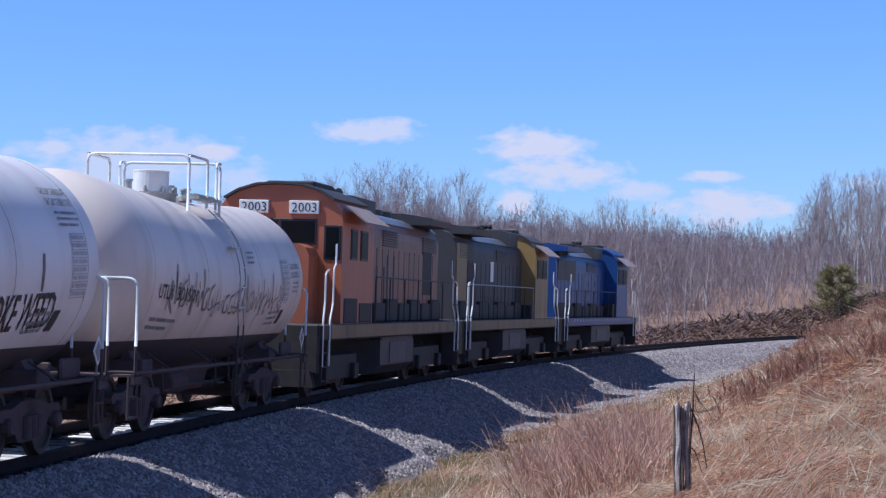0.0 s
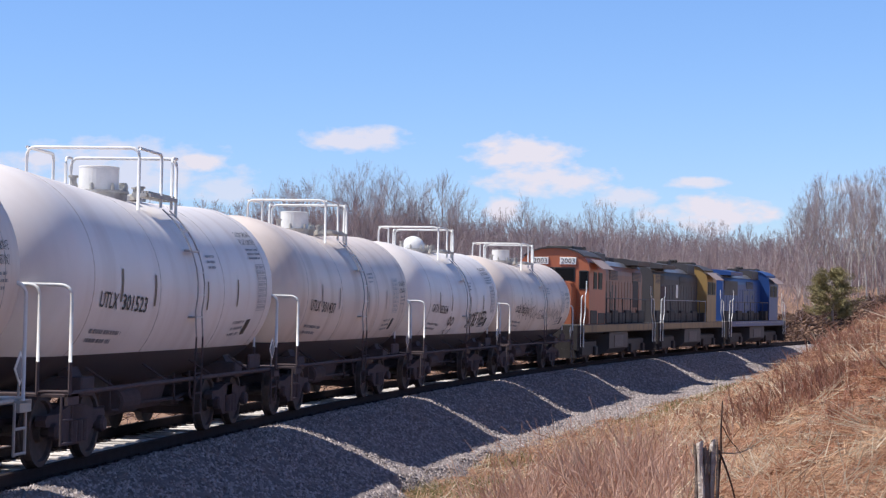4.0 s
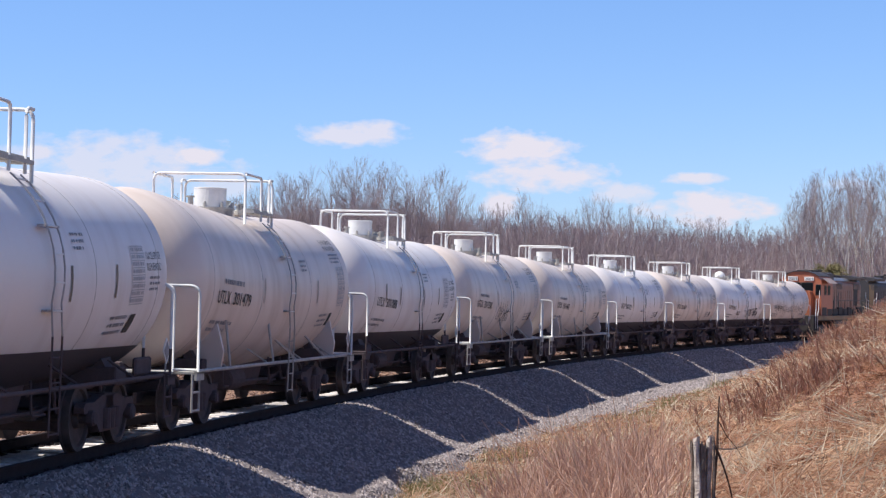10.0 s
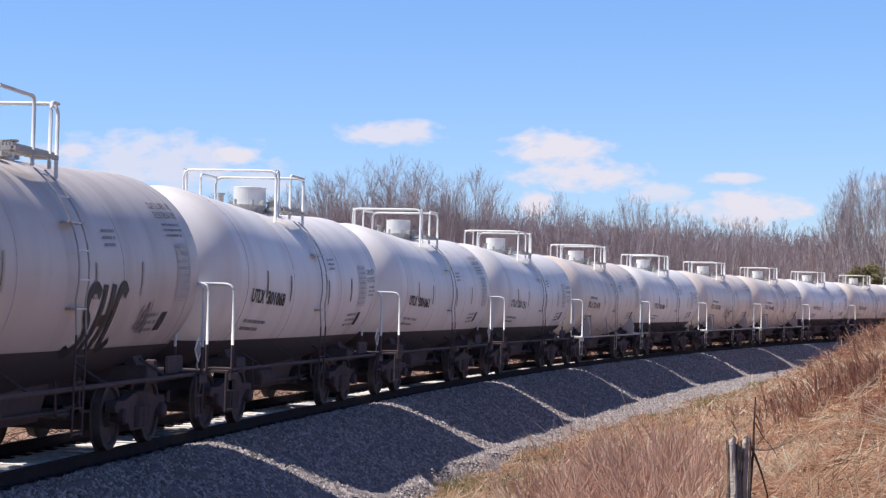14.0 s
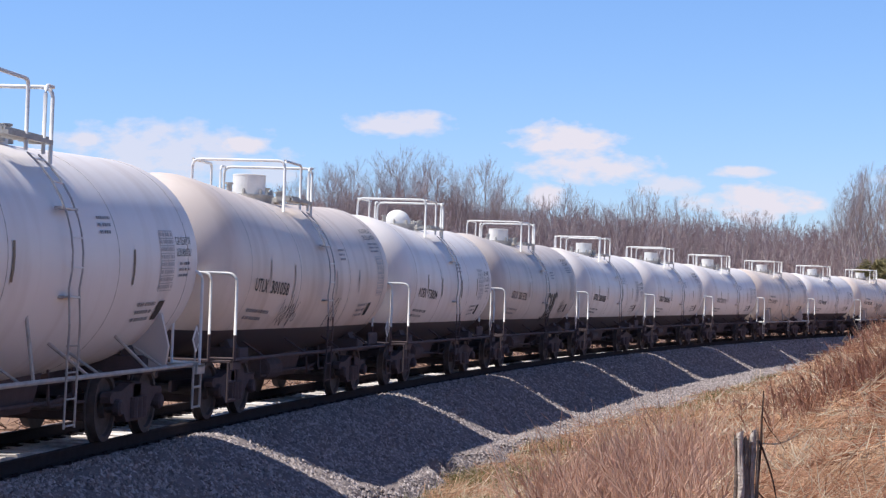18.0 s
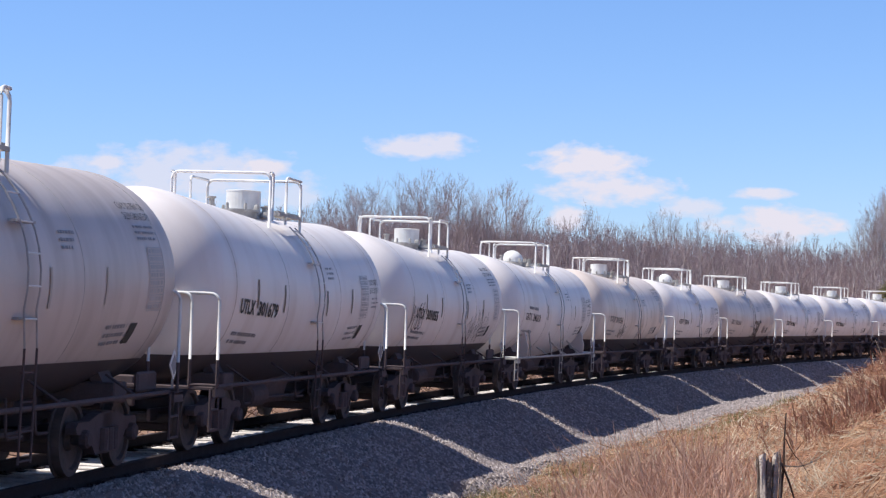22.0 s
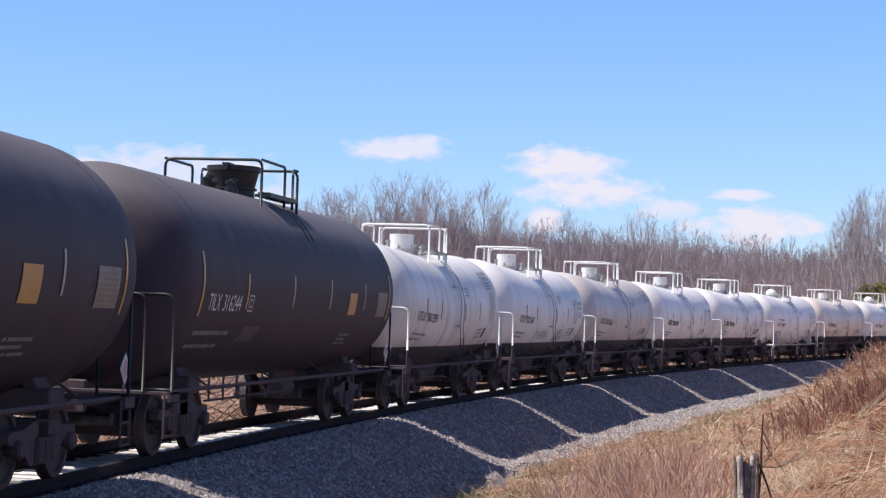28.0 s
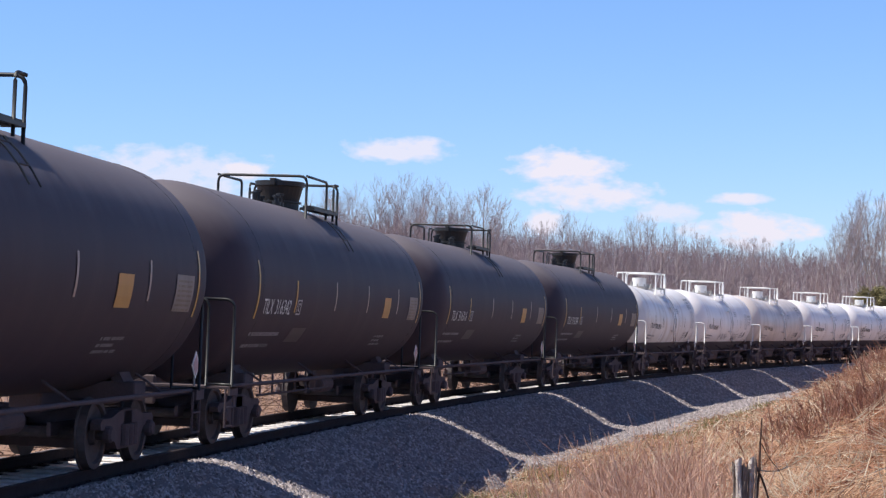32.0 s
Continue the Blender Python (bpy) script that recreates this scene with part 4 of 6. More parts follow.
def guards(car, zt, black, parted):
    """Side rails of the top guard; on some cars the front hoop stands apart."""
    zf = 4.36 if not black else 4.68
    x0, x1, hw = -1.08, 1.29 if black else 0.84, 0.86
    g0, g1 = (x0 + 1.5, x1 - 0.32) if black else (x0 + 0.16, x0 + 0.98) if parted else (x0 + 1.12, x1 - 0.24)
    for y in (-hw, hw):
        for pts in ([(x0, y, zf), (g0, y, zf), (g0, y, zt - 0.2)], [(g1, y, zt - 0.2), (g1, y, zf), (x1, y, zf)]):
            bm = bmesh.new()
            tube(bm, bend(pts, 0.10, 4), 0.025, 8)
            part("guard_rail", bm, BLACK_STEEL if black else WHITE_STEEL, car, smooth=True)


def dome(car, zt, ball, x):
    bm = bmesh.new()
    if ball:
        prof = [(zt + 0.02, 0.30), (zt + 0.08, 0.32)] + [(zt + 0.15 + 0.30 * math.sin(a), max(0.32 * math.cos(a), 0.02)) for a in [math.pi / 2 * i / 8 for i in range(9)]]
        turned(bm, prof, "z", 28, (x, 0.12, 0))
        part("dome_cover", bm, WHITE_STEEL, car, "white domed valve cover", smooth=True)
    else:
        turned(bm, [(zt + 0.05, 0.29), (zt + 0.06, 0.305), (zt + 0.43, 0.305), (zt + 0.44, 0.309), (zt + 0.46, 0.309), (zt + 0.467, 0.295)], "z", 32, (x, 0.12, 0))
        part("valve_bonnet", bm, WHITE_STEEL, car, "white cylindrical valve bonnet")


# rear coupling of each car along the line at 13 s, kind, paint, marks
CARS = [
    (100.55, "band", TANK_DUSTY, "UTLX", "301501", False, 2), (88.75, "band", TANK_WHITE, "GATX", "65554", True, 3),
    (76.15, "band", TANK_DUSTY, "UTLX", "301437", False, 0), (63.85, "band", TANK_WHITE, "UTLX", "301523", False, 0),
    (51.25, "open", TANK_DUSTY, "UTLX", "301468", False, 0), (38.25, "open", TANK_DUSTY, "UTLX", "301508", False, 1),
    (25.85, "band", TANK_WHITE, "UTLX", "301088", False, 0), (13.1, "open", TANK_DUSTY, "UTLX", "301479", False, 0),
    (0.65, "band", TANK_WHITE, "UTLX", "301151", False, 0), (-11.95, "band", TANK_WHITE, "UTLX", "301061", False, 0),
    (-24.55, "band", TANK_WHITE, "UTLX", "301068", False, 0), (-37.35, "band", TANK_SOOTY, "UTLX", "301550", False, 4),
    (-48.65, "band", TANK_WHITE, "AOEX", "73004", True, 0), (-61.85, "band", TANK_DUSTY, "UTLX", "301058", False, 5),
    (-74.95, "open", TANK_WHITE, "GATX", "34613", True, 0), (-87.65, "band", TANK_WHITE, "UTLX", "301055", False, 6),
    (-100.35, "band", TANK_WHITE, "UTLX", "301679", False, 0), (-113.45, "band", TANK_SOOTY, "UTLX", "301562", False, 0),
    (-126.65, "band", TANK_WHITE, "UTLX", "301047", False, 7), (-139.05, "band", TANK_RUSTY, "UTLX", "301299", False, 0),
    (-155.25, "black", None, "TILX", "316244", False, 0), (-171.45, "black", None, "TILX", "316316", False, 0),
    (-187.5, "black", None, "TILX", "316342", False, 0), (-203.6, "black", None, "TILX", "316282", False, 0),
]
PARTED = ("301061", "301068", "301055", "301679")      # newer top gear: bonnet ahead of the manway, front hoop apart
LABELS = {
    "band": "white tank car with black lower half, on the rails", "open": "white tank car on open struts with white sill",
    "black": "long black tank car with amber reflector strips",
}


def mark_car(sk, L, kind, mark, number, tag, seed, faded):
    """Lettering and reflectors on the side that faces the bank."""
    car = sk.car
    if kind == "black":
        u = -L / 2 + 1.95
        sk.text("reporting_mark", mark, u, -0.46, 0.25, LETTER_WHITE, 0.58)
        sk.text("car_number", number, u + 0.70, -0.46, 0.25, LETTER_WHITE, 0.92)
        bm = bmesh.new()
        for a, b, c, d in ((2.02, 2.28, -0.46, -0.435), (2.02, 2.28, -0.225, -0.20), (2.02, 2.05, -0.435, -0.225), (2.25, 2.28, -0.435, -0.225), (2.10, 2.20, -0.40, -0.37), (2.10, 2.20, -0.29, -0.26), (2.10, 2.13, -0.37, -0.29)):
            sk.patch(bm, u + a, u + b, c, d)
        part("stencil_box", bm, LETTER_PALE, car)
        sk.bars("stencil", u - 0.2, -0.78, (1.7, 1.5), LETTER_FADED, 0.07, 0.16, seed)
        sk.bars("stencil", L / 2 - 5.2, -0.85, (0.9, 0.7, 0.9), LETTER_FADED, 0.05, 0.05, seed + 1)
        bm = bmesh.new()
        sk.patch(bm, u + 2.1, u + 3.0, -0.98, -0.70, 0.12)
        part("paint_patch", bm, BAND_BLACK, car, "dull overpainted patch")
        for x, low, high in ((-L / 2 + 1.6, -0.55, 0.38), (-L / 2 + 3.86, -0.42, 0.12), (-1.4, -0.36, 0.16), (1.2, -0.36, 0.16), (L / 2 - 4.0, -0.36, 0.16), (L / 2 - 1.7, -0.55, 0.38)):
            bm = bmesh.new()
            sk.patch(bm, x - 0.035, x + 0.035, low, high)
            worn = -2 < x < 4.5
            part("reflector", bm, REFLECTOR_PALE if worn else REFLECTOR, car, "faded reflector strip" if worn else "amber reflector strip")
        bm = bmesh.new()
        sk.patch(bm, L / 2 - 5.3, L / 2 - 4.7, -0.46, -0.04)
        part("placard", bm, ORANGE_PANEL, car, "plain orange placard")
        bm = bmesh.new()
        sk.patch(bm, L / 2 - 2.8, L / 2 - 1.95, -0.48, 0.02)
        part("data_panel", bm, PANEL_GREY, car, "dull grey-brown data panel")
        sk.bars("panel_text", L / 2 - 2.72, -0.05, (0.68,) * 7, TAPE_DIRTY, 0.03, 0.035, seed + 6)
        return
    u = -L / 2 + 1.9
    if kind == "open":
        sk.bars("owner_stencil", u + 0.35, 0.06, (1.15,), LETTER_FADED, 0.08, 0.04, seed)
    bold = 0.03 if number in PARTED else 0.008
    sk.text("reporting_mark", mark, u, -0.34, 0.21, LETTER_BLACK, 0.74, "", bold)
    sk.text("car_number", number, u + 0.91, -0.34, 0.21, LETTER_BLACK, 1.1 if len(number) > 5 else 0.95, "", bold)
    sk.bars("stencil", u, -0.64, (1.25, 1.0), LETTER_FADED, 0.06, 0.075, seed + 2)
    sk.bars("stencil", L / 2 - 5.3, 0.62, (0.5, 0.45, 0.4), LETTER_FADED, 0.04, 0.05, seed + 3)
    sk.bars("stencil", L / 2 - 3.6, -0.5, (0.75, 0.75, 0.7), LETTER_FADED, 0.05, 0.06, seed + 4)
    first, second = ("CALCIUM CARBONATE", "OR CLAY SLURRY ONLY") if seed % 3 else ("CLAY SLURRY OR", "CALCIUM CARBONATE ONLY")
    cu, cv, cw = (L / 2 - 2.24, 0.26, 0.72) if seed % 2 else (L / 2 - 2.70, 0.98, 1.05)
    sk.text("cargo_stencil", first, cu, cv, 0.11, LETTER_BLACK, cw)
    sk.text("cargo_stencil", second, cu, cv - 0.16, 0.11, LETTER_BLACK, cw)
    sk.bars("stencil", cu + 0.15, cv - 0.24, (cw - 0.25, cw - 0.2, cw - 0.3), LETTER_FADED, 0.035, 0.045, seed + 7)
    bm = bmesh.new()
    pu, pv = L / 2 - (2.95 if seed % 2 else 2.28), -0.36
    for i in range(9):
        sk.patch(bm, pu, pu + 0.62, pv + i * 0.1, pv + 0.012 + i * 0.1)
    for i in range(3):
        sk.patch(bm, pu + 0.305 * i, pu + 0.012 + 0.305 * i, pv, pv + 0.81)
    panel = tagged(part("data_panel", bm, LETTER_PALE, car, "pale grey ruled data panel"), kind="stuff")
    sk.bars("panel_text", pu + 0.03, pv + 0.785, (0.56,) * 8, LETTER_PALE, 0.05, 0.05, seed + 5)
    bm = bmesh.new()
    sk.patch(bm, L / 2 - 2.75, L / 2 - 2.5, -0.78, -0.5, 0.06)
    part("inspection_panel", bm, LETTER_BLACK, car, "small black stencil panel")
    for x in (-L / 2 + 2.75, -L / 2 + 4.25, 0.75, 2.6) if kind == "band" else (-L / 2 + 4.8, 2.4):
        bm = bmesh.new()
        sk.patch(bm, x - 0.034, x + 0.034, -0.24, 0.20, 0.03)
        part("reflector", bm, TAPE_FADED if faded else TAPE_DIRTY, car, "soiled reflector strip")


def build_train():
    proto = {}
    for i, (rear, kind, paint, mark, number, ball, tag) in enumerate(CARS):
        front = CARS[i - 1][0] if i else 112.95
        L = front - rear
        key = (kind, round(L * 2) / 2)
        if key not in proto:
            proto[key] = build_tank_car(*key)
            car, sk = proto[key]
        else:
            src, s0 = proto[key]
            car = copy_thing(src, Matrix())
            for o in list(car.children):
                if o.name.split(".")[0] in ("car_number", "reporting_mark", "stencil", "owner_stencil", "cargo_stencil", "data_panel", "panel_text", "inspection_panel", "reflector", "placard", "paint_patch", "stencil_box", "graffiti", "dome_cover", "valve_bonnet", "guard_rail"):
                    bpy.data.objects.remove(o)
            sk = Skin(car, s0.R, s0.zc, s0.sag)
        L = key[1]
        if paint is not None:
            for o in car.children:
                if o.name.split(".")[0] == "tank" and o.data.materials[0] is not paint:
                    o.data = o.data.copy()
                    o.data.materials[0] = paint
            dome(car, sk.zc + sk.R - 0.05, ball, 0.62 if number in PARTED else 0.02)
        guards(car, sk.zc + sk.R, kind == "black", number in PARTED)
        mark_car(sk, L, kind, mark, number, tag, i + 1, paint in (TANK_DUSTY, TANK_SOOTY))
        if tag == 1:
            sk.scrawl(-1.6, 0.1, -0.7, 0.05, SPRAY_BLACK, 6, 0.032, 3)
        elif tag == 2:
            sk.scrawl(-L / 2 + 2.4, L / 2 - 2.6, -0.5, 0.1, SPRAY_BROWN, 24, 0.028, 5)
        elif tag == 3:
            sk.text("graffiti", "SMOKE WEED", 0.55, -0.70, 0.44, SPRAY_BLACK, 2.7, "black sprayed letters", 0.012)
            # a sprayed smiling face
            bm = bmesh.new()
            for du in (0.0, 0.36):
                sk.stroke(bm, [(-1.72 + du + 0.13 * math.cos(k), -0.52 + 0.11 * math.sin(k)) for k in [0.7 * q for q in range(10)]], 0.07)
            sk.stroke(bm, [(-1.85, -0.78), (-1.70, -1.0), (-1.40, -1.0), (-1.18, -0.72)], 0.05)
            tagged(part("graffiti", bm, SPRAY_BROWN, car, "sprayed smiling face"), kind="stuff")
        elif tag == 4:
            bm = bmesh.new()
            for strokes in ([(0.58, 0.78), (0.40, 0.90), (0.16, 0.80), (0.14, 0.58), (0.40, 0.42), (0.42, 0.16), (0.20, 0.0), (-0.06, 0.10)], [(0.76, 0.90), (0.62, 0.0)], [(1.08, 0.90), (0.94, 0.0)], [(0.69, 0.45), (1.01, 0.45)], [(1.62, 0.76), (1.46, 0.90), (1.28, 0.76), (1.20, 0.40), (1.26, 0.08), (1.44, 0.0), (1.58, 0.14)]):
                sk.stroke(bm, [(0.38 + a, -0.97 + b) for a, b in strokes], 0.15)
            tagged(part("graffiti", bm, SPRAY_BLACK, car, "black sprayed letters"), kind="stuff")
            sk.scrawl(2.75, 3.3, -0.75, -0.25, SPRAY_BROWN, 4, 0.03, 33)
        elif tag == 5:
            sk.scrawl(-L / 2 + 3.75, -L / 2 + 4.9, -0.85, -0.2, SPRAY_BLACK, 6, 0.022, 12)
            sk.scrawl(0.55, 1.3, -0.85, -0.1, SPRAY_BLACK, 3, 0.022, 21)
        elif tag == 6:
            sk.scrawl(0.9, 3.5, -0.85, 0.1, SPRAY_BLACK, 7, 0.026, 14)
            sk.scrawl(-L / 2 + 1.5, -L / 2 + 2.6, -0.7, 0.1, SPRAY_BLACK, 4, 0.028, 15)
        elif tag == 7:
            sk.scrawl(-1.9, -0.2, -0.75, -0.35, LETTER_FADED, 8, 0.03, 16)
            sk.scrawl(0.9, 2.4, -0.9, -0.2, SPRAY_BROWN, 7, 0.03, 18)
        what = LABELS[kind]
        if paint in (TANK_DUSTY, TANK_SOOTY):
            what = what.replace("white tank", "dusty white tank")
        if paint is TANK_RUSTY:
            what = what.replace("white tank", "rust-streaked white tank")
        if tag:
            what = what.replace(", on the rails", "") + " and graffiti"
        tagged(car, what)
        MOVERS.append((car, rear + (front - rear) / 2, car["truck"]))


build_train()


# ---- locomotives: cab towards +x of their own space ----
HOOD_ROOF = streaked("sooty hood roof paint", (0.16, 0.155, 0.17), (0.05, 0.045, 0.045), 0.6, rough=0.33)
LETTER_SIGN = material("white number board", (0.8, 0.8, 0.78), 0.4, vary=0.05, bump=0)


def prism(bm, outline, x0, x1):
    """A closed (y, z) outline drawn out from x0 to x1."""
    a, b = [bm.verts.new((x0, y, z)) for y, z in outline], [bm.verts.new((x1, y, z)) for y, z in outline]
    bm.faces.new(a)
    bm.faces.new(b[::-1])
    for i in range(len(outline)):
        j = (i + 1) % len(outline)
        bm.faces.new((a[i], b[i], b[j], a[j]))
    bmesh.ops.recalc_face_normals(bm, faces=bm.faces[:])
    return bm


def window(car, x0, x1, y, z0, z1, face="y"):
    """A framed pane in a side (face y) or an end (face x, where x0 is the wall and y, x1 its width)."""
    bm = bmesh.new()
    if face == "y":
        o = 0.02 if y > 0 else -0.02
        box(bm, x0 - 0.05, x1 + 0.05, min(y, y + o), max(y, y + o), z0 - 0.05, z1 + 0.05, 0.008)
        w = part("window", bm, BLACK_STEEL, car, "black-framed dark cab window")
        bm = bmesh.new()
        box(bm, x0, x1, min(y + o, y + 1.4 * o), max(y + o, y + 1.4 * o), z0, z1)
    else:
        o = 0.02 if x0 > 0 else -0.02
        box(bm, min(x0, x0 + o), max(x0, x0 + o), y - 0.05, x1 + 0.05, z0 - 0.05, z1 + 0.05, 0.008)
        w = part("window", bm, BLACK_STEEL, car, "black-framed dark cab window")
        bm = bmesh.new()
        box(bm, min(x0 + o, x0 + 1.4 * o), max(x0 + o, x0 + 1.4 * o), y, x1, z0, z1)
    part("pane", bm, DARK_GLASS, w)


def build_loco(L, hood_mat, cab_mat, roof_mat, sill_mat, stripe_mat, label, nose, number=None, wide=0.95, letters=None, face=-1, lamps=True, tall_nose=False, rail_mat=LOCO_GREY):
    loco = base("locomotive", label, "locomotive", "locomotives of the train")
    H = L / 2
    bm = bmesh.new()
    box(bm, -H + 0.55, H - 0.55, -1.5, 1.5, 1.22, 1.56, 0.03)
    for d in (1, -1):
        box(bm, d * (H - 0.62), d * (H - 0.45), -1.45, 1.45, 0.55, 1.56, 0.03)
    part("deck_frame", bm, LOCO_UNDER, loco)
    for y in (-1, 1):
        bm = bmesh.new()
        box(bm, -H + 1.3, H - 1.3, min(y * 1.5, y * 1.512), max(y * 1.5, y * 1.512), 1.26, 1.54)
        part("sill_stripe", bm, stripe_mat, loco)
    for d in (1, -1):
        bm = bmesh.new()
        coupler(bm, d * H, d)
        part("coupler", bm, LOCO_UNDER, loco)
        bm = bmesh.new()
        prism(bm, [(-1.4, 0.28), (1.4, 0.28), (1.3, 0.62), (-1.3, 0.62)], d * (H - 0.62), d * (H - 0.35))
        part("pilot", bm, LOCO_UNDER, loco)
        for y in (-1, 1):
            bm = bmesh.new()
            for i in range(4):
                z = 0.38 + 0.29 * i
                x = d * (H - 0.75 - 0.05 * i)
                box(bm, x - 0.17, x + 0.17, min(y * 1.12, y * 1.5), max(y * 1.12, y * 1.5), z, z + 0.03)
            for xx in (-0.2, 0.2):
                box(bm, d * (H - 0.8) + xx - 0.015, d * (H - 0.8) + xx + 0.015, min(y * 1.1, y * 1.5), max(y * 1.1, y * 1.5), 0.3, 1.3)
            part("step_well", bm, LOCO_UNDER, loco)
            bm = bmesh.new()
            x = d * (H - 0.62)
            tube(bm, bend([(x, y * 1.5, 0.7), (x, y * 1.5, 1.65), (x - d * 0.18, y * 1.48, 2.0), (x - d * 0.18, y * 1.48, 2.62), (x - d * 0.5, y * 1.46, 2.68)], 0.1, 3), 0.022, 6)
            tube(bm, bend([(x - d * 0.55, y * 1.5, 0.7), (x - d * 0.55, y * 1.5, 1.65), (x - d * 0.85, y * 1.48, 2.0), (x - d * 0.85, y * 1.48, 2.75), (x - d * 1.05, y * 1.47, 2.8), (x - d * 1.05, y * 1.47, 3.25)], 0.1, 3), 0.022, 6)
            part("grab_rail", bm, WHITE_STEEL, loco, "white step grab rail")
    cab1 = H - 1.55 - nose
    cab0 = cab1 - (3.0 if tall_nose else 2.35)
    cw = 1.42 if tall_nose else 1.5
    # long hood with a chamfered roof, door panels and latches
    hx0, hx1 = -H + 1.25, cab0
    bm = bmesh.new()
    prism(bm, [(-wide, 1.56), (wide, 1.56), (wide, 3.62), (wide - 0.03, 3.80), (wide - 0.12, 3.98), (wide - 0.26, 4.11), (wide - 0.44, 4.19), (0.2, 4.22), (-0.2, 4.22), (-wide + 0.44, 4.19), (-wide + 0.26, 4.11), (-wide + 0.12, 3.98), (-wide + 0.03, 3.80), (-wide, 3.62)], hx0, hx1)
    part("long_hood", bm, hood_mat, loco)
    bm = bmesh.new()
    prism(bm, [(wide - 0.10, 3.985), (wide - 0.25, 4.12), (wide - 0.44, 4.20), (0.2, 4.23), (-0.2, 4.23), (0.44 - wide, 4.20), (0.25 - wide, 4.12), (0.10 - wide, 3.985), (0.08 - wide, 4.0), (0.25 - wide, 4.15), (0.44 - wide, 4.23), (-0.2, 4.26), (0.2, 4.26), (wide - 0.44, 4.23), (wide - 0.25, 4.15), (wide - 0.08, 4.0)], hx0 + 0.02, hx1 - 0.02)
    part("hood_roof", bm, HOOD_ROOF, loco, "sooty grey roof with a sheen")
    n = int((hx1 - hx0 - 0.4) / 0.62)
    for i in range(n):
        x = hx0 + 0.25 + (hx1 - hx0 - 0.5) * i / n
        for y in (-1, 1):
            bm = bmesh.new()
            box(bm, x + 0.03, x + (hx1 - hx0 - 0.5) / n - 0.03, min(y * wide, y * (wide + 0.018)), max(y * wide, y * (wide + 0.018)), 1.72, 3.35, 0.006)
            part("hood_door", bm, hood_mat, loco)
    for k, (a, b) in enumerate(((hx0 + 0.4, hx0 + 2.3), (hx0 + 5.6, hx0 + 7.2))):
        for y in (-1, 1):
            bm = bmesh.new()
            for j in range(7):
                z = 3.42 + j * 0.06
                box(bm, a, b, min(y * wide, y * (wide + 0.03)), max(y * wide, y * (wide + 0.03)), z, z + 0.03)
            part("louvre", bm, LOCO_GREY, loco)
    # roof gear: radiator wing, brake blister, fans, stack
    bm = bmesh.new()
    prism(bm, [(-1.35, 4.12), (1.35, 4.12), (1.38, 4.3), (0.6, 4.42), (-0.6, 4.42), (-1.38, 4.3)], hx0 + 0.2, hx0 + 3.0)
    part("radiator", bm, roof_mat, loco)
    bm = bmesh.new()
    prism(bm, [(-0.92, 4.0), (0.92, 4.0), (0.92, 4.46), (0.7, 4.52), (-0.7, 4.52), (-0.92, 4.46)], hx1 - 2.2, hx1 - 0.5)
    part("brake_blister", bm, LOCO_GREY, loco)
    for x in (hx0 + 3.9, hx0 + 5.0):
        bm = bmesh.new()
        turned(bm, [(4.2, 0.45), (4.40, 0.45), (4.42, 0.40)], "z", 20, (x, 0, 0))
        part("roof_fan", bm, LOCO_GREY, loco)
    bm = bmesh.new()
    box(bm, hx0 + 5.9, hx0 + 6.6, -0.3, 0.3, 4.2, 4.6, 0.03)
    part("exhaust_stack", bm, LOCO_UNDER, loco)
    # cab with rounded roof
    bm = bmesh.new()
    prism(bm, [(-cw, 1.56), (cw, 1.56), (cw, 3.74), (cw - 0.06, 3.98), (cw - 0.22, 4.2), (cw - 0.5, 4.37), (0.5, 4.5), (0.0, 4.53), (-0.5, 4.5), (0.5 - cw, 4.37), (0.22 - cw, 4.2), (0.06 - cw, 3.98), (-cw, 3.74)], cab0, cab1)
    part("cab", bm, cab_mat, loco)
    bm = bmesh.new()
    prism(bm, [(cw - 0.2, 4.2), (cw - 0.5, 4.38), (0.5, 4.51), (0.0, 4.54), (-0.5, 4.51), (0.5 - cw, 4.38), (0.2 - cw, 4.2), (0.17 - cw, 4.24), (0.49 - cw, 4.43), (-0.5, 4.56), (0.0, 4.59), (0.5, 4.56), (cw - 0.49, 4.43), (cw - 0.17, 4.24)], cab0 - 0.05, cab1 + 0.08)
    part("cab_roof", bm, roof_mat, loco)
    for y in (-1, 1):
        bm = bmesh.new()
        m = Matrix.Translation(((cab0 + cab1) / 2, y * (cw + 0.2), 3.93)) @ Matrix.Rotation(-y * 0.65, 4, "X")
        box(bm, -1.1, 1.1, -0.3, 0.3, -0.015, 0.015, 0, m)
        part("window_awning", bm, AWNING, loco, "faded sheet-metal sun awning")
        for x0, x1 in (((cab0 + 0.7, cab0 + 1.3), (cab0 + 1.7, cab0 + 2.2)) if tall_nose else ((cab0 + 0.25, cab0 + 1.0), (cab0 + 1.25, cab0 + 2.0))):
            window(loco, x0, x1, y * cw, 3.0, 3.58)
    for y0, y1, z0, z1 in ((-1.34, -1.06, 2.98, 3.62), (-0.80, -0.06, 3.28, 3.74), (0.06, 0.80, 3.28, 3.74), (1.06, 1.34, 2.98, 3.62)) if tall_nose else ((-1.32, -0.82, 2.95, 3.62), (-0.62, 0.62, 2.95, 3.62), (0.82, 1.32, 2.95, 3.62)):
        window(loco, cab1, y1, y0, z0, z1, "x")
    nz = 0.5 if tall_nose else 0.0
    # short hood in front of the cab
    bm = bmesh.new()
